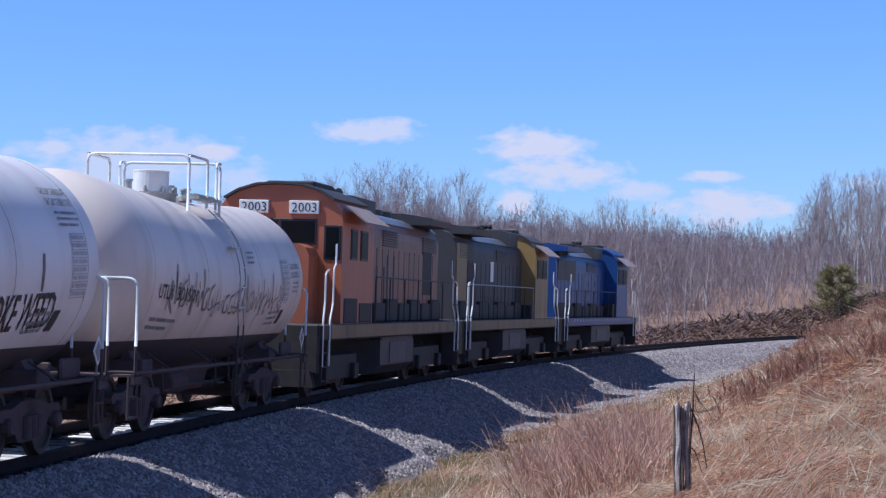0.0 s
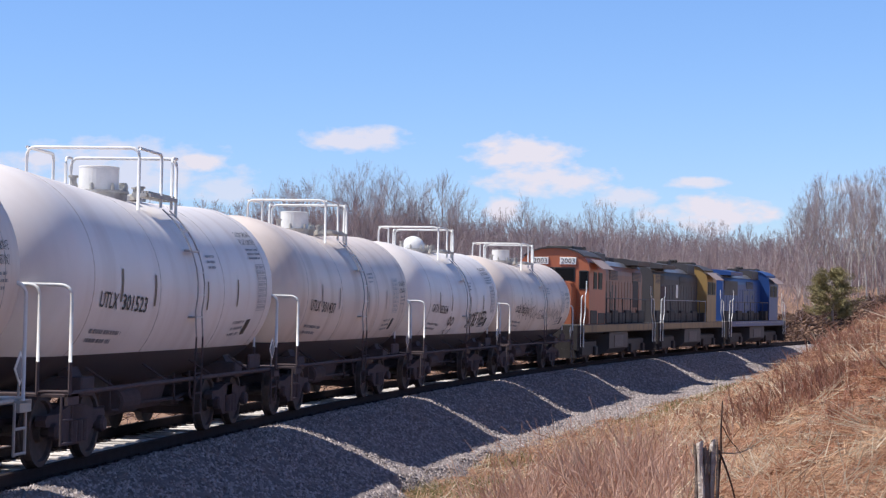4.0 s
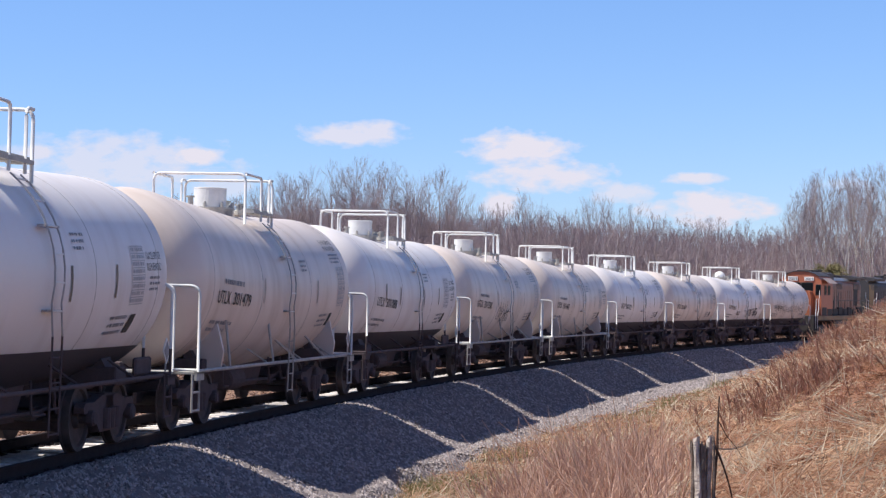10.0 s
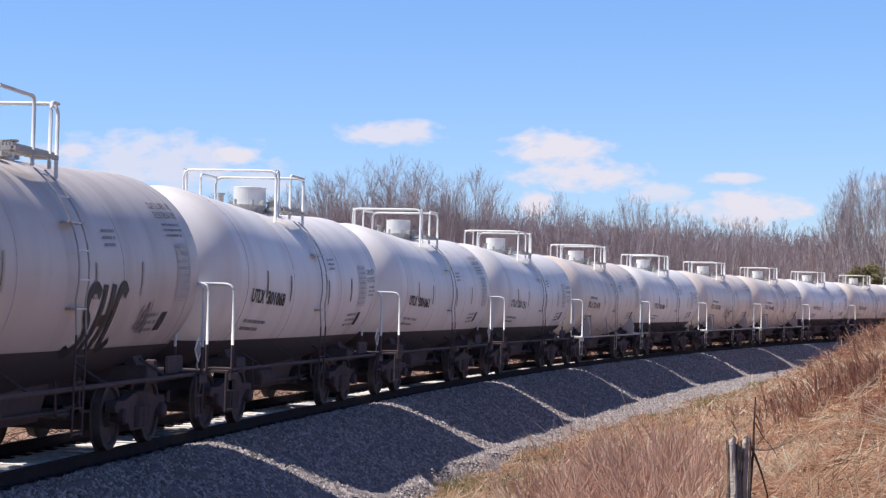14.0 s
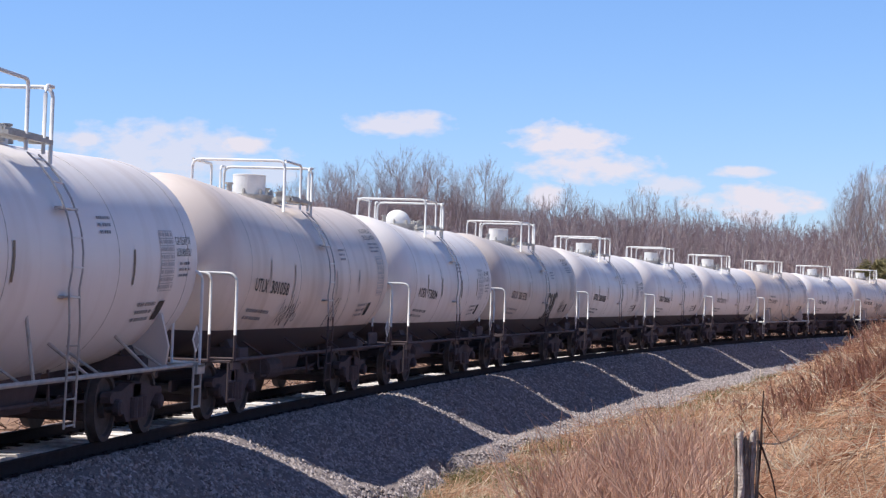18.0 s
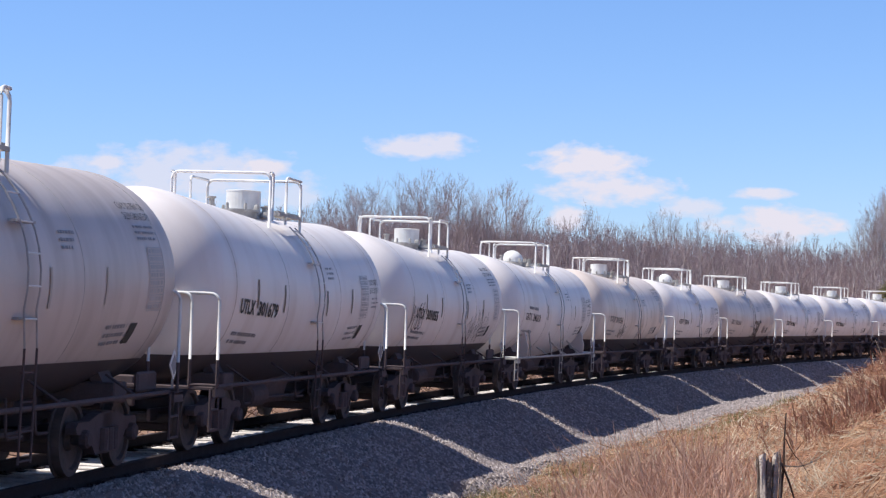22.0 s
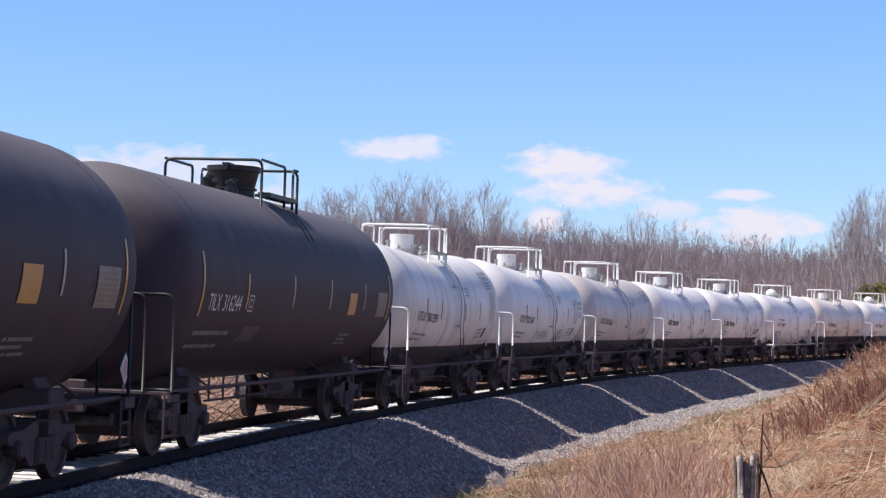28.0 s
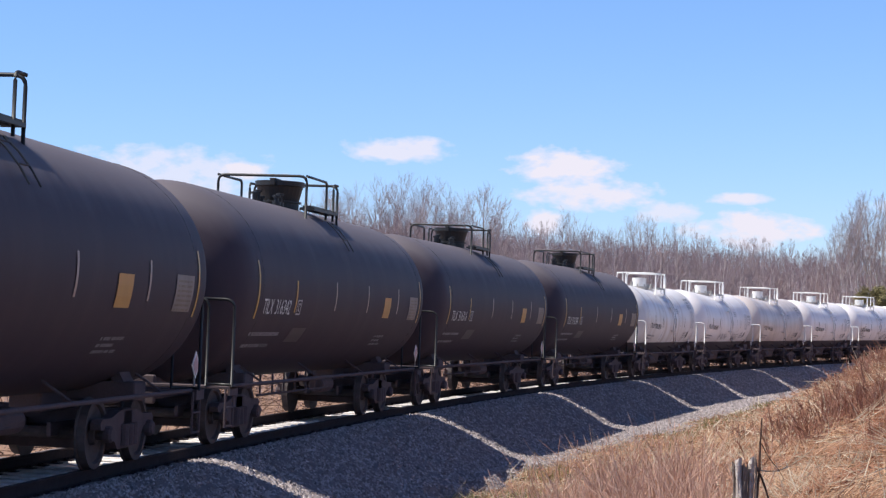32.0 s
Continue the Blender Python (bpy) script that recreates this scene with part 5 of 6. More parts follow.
    prism(bm, [(-0.9, 1.56), (0.9, 1.56), (0.9, 2.5 + nz), (0.82, 2.66 + nz), (0.65, 2.74 + nz), (-0.65, 2.74 + nz), (-0.82, 2.66 + nz), (-0.9, 2.5 + nz)], cab1, cab1 + nose)
    part("short_hood", bm, cab_mat, loco)
    for y in (-0.16, 0.16) if lamps else ():
        bm = bmesh.new()
        turned(bm, [(cab1 - 0.02, 0.11), (cab1 + 0.07, 0.11), (cab1 + 0.075, 0.09)], "x", 14, (0, y, 4.2))
        part("headlight", bm, LAMP_GLASS, loco)
    for y in (-0.56, 0.56) if tall_nose else (-0.98, 0.98):
        bm = bmesh.new()
        box(bm, cab1, cab1 + 0.06, y - 0.33, y + 0.33, 3.90, 4.18, 0.01)
        sign = part("number_board", bm, LETTER_SIGN, loco, "white number board")
        if number:
            vs, fs = lettering(number, 0.2)
            wd = max(x for x, _ in vs)
            bm = bmesh.new()
            q = [bm.verts.new((cab1 + 0.066, y + (x - wd / 2) * 0.56 / wd, 3.94 + z)) for x, z in vs]
            for f in fs:
                bm.faces.new([q[i] for i in f])
            part("number", bm, LETTER_BLACK, sign)
    bm = bmesh.new()
    for i in range(3):
        turned(bm, [(0.0, 0.03), (0.3, 0.035), (0.36, 0.09)], "x", 10, (cab0 - 1.9, -0.15 + 0.15 * i, 4.66))
    tube(bm, [(cab0 - 1.85, 0, 4.45), (cab0 - 1.85, 0, 4.66)], 0.03, 6)
    part("horn", bm, LOCO_UNDER, loco)
    bm = bmesh.new()
    box(bm, cab0 + 0.5, cab1 - 0.8, -0.55, 0.55, 4.52, 4.66, 0.03)
    part("air_conditioner", bm, LOCO_UNDER, loco)
    # walkway handrails
    for y in (-1, 1):
        bm = bmesh.new()
        tube(bm, bend([(hx0 - 0.2, y * 1.46, 1.56), (hx0 - 0.2, y * 1.46, 2.62), (cab0 - 0.15, y * 1.46, 2.62), (cab0 - 0.15, y * 1.46, 1.56)], 0.12, 3), 0.02, 6)
        rail = part("handrail", bm, rail_mat, loco)
        k = int((cab0 - hx0) / 1.5)
        for i in range(1, k):
            x = hx0 + (cab0 - hx0) * i / k
            bm = bmesh.new()
            tube(bm, [(x, y * 1.46, 1.5), (x, y * 1.46, 2.62)], 0.018, 6)
            part("stanchion", bm, LOCO_GREY, rail)
    # equipment boxes along the walkway
    count = int((cab1 - hx0) / 1.35)
    for y in (-1, 1):
        for i in range(count):
            x = hx0 + 0.15 + (cab1 - hx0 - 0.2) * i / count
            out = 1.44 if x > cab0 - 1.0 else wide + 0.14
            bm = bmesh.new()
            box(bm, x, x + 1.22, min(y * (wide - 0.02), y * out), max(y * (wide - 0.02), y * out), 1.565, 2.12 - 0.1 * (i % 2), 0.03)
            part("battery_box", bm, LOCO_UNDER, loco)
    # fuel tank, air reservoirs
    bm = bmesh.new()
    prism(bm, [(-1.4, 0.55), (-1.1, 0.32), (1.1, 0.32), (1.4, 0.55), (1.4, 1.15), (-1.4, 1.15)], -1.9, 1.9)
    part("fuel_tank", bm, LOCO_GREY, loco)
    for y in (-1.25, 1.25):
        bm = bmesh.new()
        turned(bm, [(-1.8, 0.12), (-1.74, 0.16), (1.74, 0.16), (1.8, 0.12)], "x", 14, (0, y, 1.18))
        part("air_reservoir", bm, LOCO_GREY, loco)
    for y in (-1.408, 1.408):
        bm = bmesh.new()
        box(bm, -0.9, 0.9, y - 0.012, y + 0.012, 0.60, 1.08, 0.005)
        part("fuel_panel", bm, FUEL_PANEL, loco, "dull pale panel on the fuel tank")
    if letters is not None:
        # large painted strokes along the hood
        for x, w, z0, z1 in letters:
            bm = bmesh.new()
            box(bm, x, x + w, min(face * (wide + 0.019), face * (wide + 0.026)), max(face * (wide + 0.019), face * (wide + 0.026)), z0, z1)
            part("hood_lettering", bm, LETTER_BLACK, loco)
    add_trucks(loco, H - 3.35, 1.35)
    for d in (1, -1):
        for y in (-1, 1):
            bm = bmesh.new()
            prism(bm, [(y * 0.98, 0.34), (y * 1.14, 0.34), (y * 1.14, 0.86), (y * 0.98, 0.92)], d * (H - 3.35) - 1.75, d * (H - 3.35) + 1.75)
            for x in (-1.35, 1.35):
                box(bm, d * (H - 3.35) + x - 0.2, d * (H - 3.35) + x + 0.2, min(y * 1.1, y * 1.26), max(y * 1.1, y * 1.26), 0.3, 0.66, 0.03)
            part("truck_sideframe", bm, LOCO_UNDER, loco)
    return loco


def build_locos():
    a = build_loco(16.6, LOCO_BROWN, LOCO_ORANGE, LOCO_GREY, LOCO_ORANGE, LOCO_SILL, "sooty orange diesel locomotive with its cab trailing", 0.8, "2003", 0.98,
                   [(-1.2, 0.16, 2.0, 3.2), (-0.5, 0.16, 2.0, 3.2), (-0.1, 0.14, 1.7, 2.9), (0.7, 0.16, 1.75, 2.9), (1.5, 0.16, 1.7, 2.8), (2.3, 0.16, 1.7, 2.8), (3.0, 0.2, 1.7, 2.6)], face=1, lamps=False, tall_nose=True)
    b = build_loco(16.4, LOCO_GREY, LOCO_YELLOW, LOCO_GREY, LOCO_YELLOW, LOCO_SILL, "faded yellow and grey diesel locomotive coupled behind the blue one", 1.4, None, 0.98,
                   [(-3.2 + 0.55 * i, 0.13, 1.66, 2.3) for i in range(8)], rail_mat=LOCO_PALE)
    bm = bmesh.new()
    box(bm, -6.0, -4.8, 0.97, 1.004, 2.25, 3.42)
    part("hood_hatch", bm, LOCO_UNDER, a, "open dark hatch in the hood")
    # yellow end of the hood, a dark door and a white notice
    for name, mat, x0, x1, z0, z1, o in (("hood_end", LOCO_YELLOW, -6.9, -5.6, 1.6, 3.84, 0.02), ("hood_hatch", UNDER_STEEL, -5.4, -4.2, 1.75, 3.3, 0.022), ("notice", LETTER_SIGN, -2.2, -1.75, 2.75, 3.4, 0.024)):
        bm = bmesh.new()
        box(bm, x0, x1, -0.98 - o, -0.97, z0, z1)
        part(name, bm, mat, b)
    c = build_loco(15.8, LOCO_BLUE, LOCO_BLUE, LOCO_BLUE, LOCO_BLUE, LOCO_BLUE, "blue diesel locomotive with pale sill leading the train", 1.3, None, 0.95)
    # faded pale letters, as plain shapes, and a row of pale dashes along the sill
    for strokes in (((-1.6, -1.3, 2.2, 3.3), (-1.31, -0.5, 3.05, 3.3), (-1.31, -0.5, 2.2, 2.45)), ((-0.1, 0.2, 2.2, 3.3), (0.19, 0.8, 3.05, 3.3), (0.6, 0.9, 2.6, 3.06), (0.19, 0.7, 2.6, 2.8))):
        bm = bmesh.new()
        for x0, x1, z0, z1 in strokes:
            box(bm, x0, x1, -0.978, -0.966, z0, z1, 0.0)
        part("hood_emblem", bm, FADED_BLUE, c, "faded pale emblem")
    bm = bmesh.new()
    box(bm, -0.09, 0.09, -1.52, -1.511, 1.41, 1.50)
    dash = mesh_of("sill_dash", bm, LOCO_PALE)
    for i in range(22):
        shared("sill_dash", dash, c, pose(-5.6 + 0.53 * i, 0, 0))
    bm = bmesh.new()
    box(bm, -6.3, -3.2, -0.972, -0.94, 3.0, 3.8, 0.0)
    part("radiator_grille", bm, LOCO_GREY, c, "sooty grey radiator grille")
    MOVERS.append((a, 121.35, 4.95))
    MOVERS.append((b, 137.85, 4.85))
    MOVERS.append((c, 153.95, 4.55))
    return a


BACKWARD = build_locos()


# ---- plants ----
def thin(m, share):
    """Lets part of the light through, as dry blades do."""
    nt = m.node_tree
    bsdf, out = nt.nodes["Principled BSDF"], nt.nodes["Material Output"]
    tr, mix = nt.nodes.new("ShaderNodeBsdfTranslucent"), nt.nodes.new("ShaderNodeMixShader")
    mix.inputs[0].default_value = share
    nt.links.new(bsdf.inputs["Base Color"].links[0].from_socket, tr.inputs["Color"])
    nt.links.new(bsdf.outputs[0], mix.inputs[1])
    nt.links.new(tr.outputs[0], mix.inputs[2])
    nt.links.new(mix.outputs[0], out.inputs["Surface"])
    return m


BARK = island(material("grey bark", (0.62, 0.56, 0.57), 0.9, vary=0.2, scale=4, second=(0.44, 0.39, 0.40), fine=30, bump=0.3, spec=0.1), (0.55, 0.50, 0.48), (1.0, 0.98, 0.95))
BIRCH = island(material("pale birch bark", (0.82, 0.78, 0.76), 0.85, vary=0.25, scale=5, second=(0.34, 0.30, 0.27), fine=20, bump=0.2, spec=0.1), (0.6, 0.56, 0.52), (1.0, 1.0, 1.0))
TWIGS = island(material("bare twigs", (0.43, 0.35, 0.375), 0.9, vary=0.2, scale=0.2, second=(0.31, 0.255, 0.275), bump=0, spec=0.1), (0.6, 0.56, 0.56), (1.0, 0.96, 0.94))
DARK_TWIGS = island(material("dark bare twigs", (0.54, 0.465, 0.48), 0.9, vary=0.2, scale=0.2, second=(0.40, 0.34, 0.355), bump=0, spec=0.1), (0.6, 0.56, 0.56), (1.0, 0.96, 0.94))
BRUSH = thin(island(material("reddish brush stems", (0.92, 0.68, 0.56), 0.85, vary=0.2, scale=2, second=(0.74, 0.50, 0.40), bump=0, spec=0.15), (0.66, 0.56, 0.52), (1.0, 0.98, 0.95)), 0.3)
MOUND_BRUSH = thin(island(material("dark red brush stems", (0.56, 0.31, 0.245), 0.85, vary=0.2, scale=2, second=(0.48, 0.27, 0.20), bump=0, spec=0.15), (0.5, 0.45, 0.43), (1.0, 0.95, 0.92)), 0.25)
STRAW = thin(island(material("dead straw grass", (0.70, 0.50, 0.35), 0.8, vary=0.2, scale=0.6, spread=0.3, second=(0.52, 0.28, 0.19), bump=0, spec=0.15), (0.42, 0.34, 0.30), (1.0, 0.98, 0.95)), 0.4)
STALK = thin(island(material("pale dry stalks", (0.88, 0.76, 0.60), 0.85, vary=0.2, scale=2, bump=0, spec=0.1), (0.5, 0.46, 0.42), (1.0, 1.0, 1.0)), 0.4)
FRESH = thin(island(material("first green grass", (0.36, 0.35, 0.16), 0.8, vary=0.2, scale=2, bump=0, spec=0.15), (0.6, 0.6, 0.5), (1.0, 1.0, 1.0)), 0.4)
NEEDLES = island(material("olive pine needles", (0.46, 0.39, 0.215), 0.8, vary=0.2, scale=2, bump=0, spec=0.2), (0.45, 0.48, 0.45), (1.0, 1.0, 0.9))
POST_WOOD = material("split grey fence post", (0.24, 0.19, 0.165), 0.9, vary=0.3, scale=9, second=(0.09, 0.07, 0.06), fine=50, bump=0.8, spec=0.1)
POST_PALE = material("bleached split timber", (0.60, 0.53, 0.48), 0.9, vary=0.3, scale=9, second=(0.30, 0.24, 0.21), fine=50, bump=0.8, spec=0.1)
WIRE = material("rusty wire", (0.10, 0.06, 0.045), 0.7, metal=0.4, vary=0.2, bump=0)
LOG = island(material("brown cut wood and roots", (0.31, 0.20, 0.16), 0.95, vary=0.3, scale=3, second=(0.12, 0.085, 0.068), bump=0.5, spec=0.1), (0.4, 0.36, 0.34), (1.0, 0.95, 0.9))


def grow_tree(rnd, height, limbs, spread, forks, first=0.2, tilt=(0.85, 0.35), finest=0.008, radius=0.011, lean=0.05, stems=1):
    """A bare tree whose limbs fork again and again: rows of trunk, boughs (from, to, radius, end radius) and twigs (from, to, half width)."""
    trunk, crown, fine = [], [], []
    last = len(forks)

    def branch(p, d, length, r, level):
        n = 3 if level == 0 else 2
        pts, ways = [p], []
        for i in range(n):
            d = d + rnd.normal(0, 0.06, 3) + np.array([0, 0, 0.10])
            d = d / np.linalg.norm(d)
            pts.append(pts[-1] + d * length / n)
            ways.append(d)
        for i in range(n):
            ra, rb = max(r * (1 - 0.75 * i / n), finest), max(r * (1 - 0.75 * (i + 1) / n), finest)
            if ra > finest * 1.15:
                (trunk if level == 0 else crown).append((pts[i], pts[i + 1], ra, rb))
            else:
                fine.append((pts[i], pts[i + 1] + (pts[i + 1] - pts[i]) * 0.15, finest))
        for k in range(forks[level]):
            t = 0.22 + 0.78 * (k + rnd.rand()) / forks[level]
            i = min(int(t * n), n - 1)
            q, e = pts[i] + (pts[i + 1] - pts[i]) * (t * n - i), ways[i]
            side = np.cross(e, rnd.normal(0, 1, 3))
            side = side / np.linalg.norm(side)
            a = rnd.uniform(0.24, 0.58)
            e = e * math.cos(a) + side * math.sin(a)
            ln = length * (0.70 - 0.26 * t) * rnd.uniform(0.65, 1.25)
            if level + 1 == last:
                e = e + np.array([0, 0, 0.12])
                fine.append((q, q + e * ln, finest * 0.8))
            else:
                branch(q, e, ln, r * (0.62 - 0.3 * t), level + 1)

    for st in range(stems):
        d = np.array([rnd.normal(0, lean), rnd.normal(0, lean), 1.0])
        p = np.array([rnd.uniform(-0.4, 0.4) * (stems > 1), rnd.uniform(-0.4, 0.4) * (stems > 1), -0.3])
        top = height * (1.0 if st == 0 else rnd.uniform(0.7, 0.95))
        r, n, pts = top * radius, 9, [p]
        for i in range(n):
            d = d + np.array([rnd.normal(0, 0.055), rnd.normal(0, 0.055), 0.02])
            pts.append(pts[-1] + d / np.linalg.norm(d) * top * 0.95 / n)
            trunk.append((pts[-2], pts[-1], r * (1 - i / n) ** 0.8 + finest, r * (1 - (i + 1) / n) ** 0.8 + finest))
        turn = rnd.uniform(0, 6.28)
        for k in range(limbs):
            f = first + (0.97 - first) * (k + 0.8 * rnd.rand()) / limbs
            i = min(int(f * n), n - 1)
            q = pts[i] + (pts[i + 1] - pts[i]) * (f * n - i)
            turn += 2.4 + rnd.normal(0, 0.3)
            a = tilt[0] + (tilt[1] - tilt[0]) * (f - first) / (1 - first) + rnd.normal(0, 0.10)
            e = np.array([math.cos(turn) * math.sin(a), math.sin(turn) * math.sin(a), math.cos(a)])
            branch(q, e, top * spread * (1.14 - f) ** 0.7 * rnd.uniform(0.75, 1.15), r * (1 - f) ** 0.8 * 0.6 + finest, 0)
    reach = height / max(row[1][2] for row in trunk + crown + fine)
    return [[(row[0] * reach, row[1] * reach, *row[2:]) for row in rows] for rows in (trunk, crown, fine)]


def sticks(rows, sides=3):
    """Vertices and faces of tapered sticks."""
    P0, P1 = np.array([r[0] for r in rows]), np.array([r[1] for r in rows])
    r0, r1 = np.array([r[2] for r in rows]), np.array([r[3] for r in rows])
    d = P1 - P0
    d /= np.maximum(np.linalg.norm(d, axis=1), 1e-6)[:, None]
    ref = np.where(np.abs(d[:, 2:3]) < 0.9, np.array([[0, 0, 1.0]]), np.array([[1.0, 0, 0]]))
    a = np.cross(d, ref)
    a /= np.linalg.norm(a, axis=1)[:, None]
    b = np.cross(d, a)
    V = []
    for P, r in ((P0, r0), (P1, r1)):
        for k in range(sides):
            t = 2 * math.pi * k / sides
            V.append(P + (a * math.cos(t) + b * math.sin(t)) * r[:, None])
    V = np.stack(V, 1)
    F = np.array([(k, (k + 1) % sides, sides + (k + 1) % sides, sides + k) for k in range(sides)])
    n = len(rows)
    F = np.concatenate([F[:, [0, 1, 2]], F[:, [0, 2, 3]]])
    return V.reshape(-1, 3), (F[None] + (2 * sides) * np.arange(n)[:, None, None]).reshape(-1, 3)


def crown_of(branches, fine):
    """Boughs as tapered sticks and the finest twigs as slivers, in one crown."""
    branches = branches or [(f[0], f[1], f[2], f[2] * 0.3) for f in fine[:8]]
    V1, F1 = sticks(branches)
    V2, F2 = spikes(np.array([f[0] for f in fine]), np.array([f[1] for f in fine]), np.array([f[2] for f in fine]))
    return np.concatenate([V1, V2]), np.concatenate([F1, F2 + len(V1)])


def spikes(base_p, tip, width, flat=0.0):
    """Thin blades as single triangles, turned at random, or lying with a face up."""
    n = len(base_p)
    d = tip - base_p
    side = np.cross(d, np.random.RandomState(n).normal(0, 1, (n, 3)) * (1 - flat) + np.array([0, 0, 2.0 * flat]))
    side /= np.maximum(np.linalg.norm(side, axis=1), 1e-6)[:, None]
    V = np.stack([base_p - side * width[:, None], base_p + side * width[:, None], tip], 1)
    return V.reshape(-1, 3), np.arange(3 * n).reshape(-1, 3)


def quick_mesh(name, V, F, mat):
    me = bpy.data.meshes.new(name)
    k = F.shape[1]
    me.vertices.add(len(V))
    me.vertices.foreach_set("co", np.ascontiguousarray(V, np.float32).ravel())
    me.loops.add(F.size)
    me.loops.foreach_set("vertex_index", np.ascontiguousarray(F, np.int32).ravel())
    me.polygons.add(len(F))
    me.polygons.foreach_set("loop_start", np.arange(0, F.size, k, dtype=np.int32))
    me.update(calc_edges=True)
    me.validate()
    me.materials.append(mat)
    return me


def tree_meshes(seed, bark, twigs, **how):
    rnd = np.random.RandomState(seed)
    trunk, crown, fine = grow_tree(rnd, **how)
    return quick_mesh("trunk", *sticks(trunk, 6), bark), quick_mesh("crown", *crown_of(crown, fine), twigs)


def plant_tree(meshes, x, y, height, turn, label, category="tree", group="bare trees"):
    """A tree one metre high for each metre of the drawing's 10."""
    tree = base("bare_tree", label, category, group)
    for name, me in zip(("trunk", "crown"), meshes):
        ob = new(name, me)
        ob.parent = tree
    k = height / 10.0
    tree.matrix_basis = pose(x, y, ground_at(x, y) - 0.1, 0, 0, turn) @ Matrix.Diagonal((k, k, k, 1))
    return tree


def make_trees():
    rnd = random.Random(8)
    wide = [tree_meshes(20 + i, BARK, DARK_TWIGS, height=10.0, limbs=15, spread=0.46, forks=(7, 5, 5), first=0.14, tilt=(0.80, 0.28), finest=0.0050, radius=0.0105, stems=1 + i % 2) for i in range(6)]
    slim = [tree_meshes(40 + i, BIRCH, DARK_TWIGS, height=10.0, limbs=14, spread=0.31, forks=(6, 5, 4), first=0.32, tilt=(0.52, 0.24), finest=0.0046, radius=0.0066, lean=0.11, stems=1 + (i + 1) % 2) for i in range(5)]
    # slope across the view, distance, slope of the tree's top
    tall = [(-0.129, 150, 0.070), (-0.115, 147, 0.065), (-0.100, 141, 0.066), (-0.086, 136, 0.076), (-0.074, 131, 0.079), (-0.062, 134, 0.082), (-0.050, 129, 0.085), (-0.038, 133, 0.085), (-0.028, 127, 0.0895), (-0.018, 131, 0.086), (-0.008, 128, 0.082), (0.001, 132, 0.083), (0.010, 129, 0.075), (0.019, 137, 0.066), (0.030, 146, 0.061), (0.0525, 141, 0.070), (0.062, 150, 0.060), (0.075, 152, 0.058), (0.089, 150, 0.068), (0.098, 147, 0.065), (0.112, 152, 0.062), (0.125, 156, 0.058), (0.146, 160, 0.055), (-0.068, 143, 0.078), (-0.044, 146, 0.081), (-0.012, 144, 0.078)]
    for i, (u, y, k) in enumerate(tall):
        plant_tree(wide[i % 6], u * y, y, k * y + EYE[2] - ground_at(u * y, y) + 0.1, rnd.uniform(0, 360), "bare grey deciduous tree with spreading crown at the wood's edge")
    right = [(0.203, 176, 0.068), (0.209, 181, 0.074), (0.215, 175, 0.077), (0.221, 182, 0.079), (0.227, 176, 0.076), (0.233, 180, 0.080), (0.240, 177, 0.079), (0.247, 183, 0.081), (0.254, 178, 0.079), (0.262, 184, 0.083), (0.270, 180, 0.080), (0.279, 186, 0.082), (0.289, 183, 0.080), (0.196, 186, 0.060), (0.206, 190, 0.067), (0.212, 188, 0.072), (0.218, 191, 0.075), (0.224, 187, 0.077), (0.230, 192, 0.078), (0.237, 188, 0.078), (0.244, 193, 0.079), (0.251, 190, 0.079), (0.258, 194, 0.080), (0.266, 191, 0.079)]
    for i, (u, y, k) in enumerate(right):
        plant_tree(slim[i % 5], u * y, y, k * y + EYE[2] - ground_at(u * y, y) + 0.1, rnd.uniform(0, 360), "bare pale-barked birch with slender upright stems")


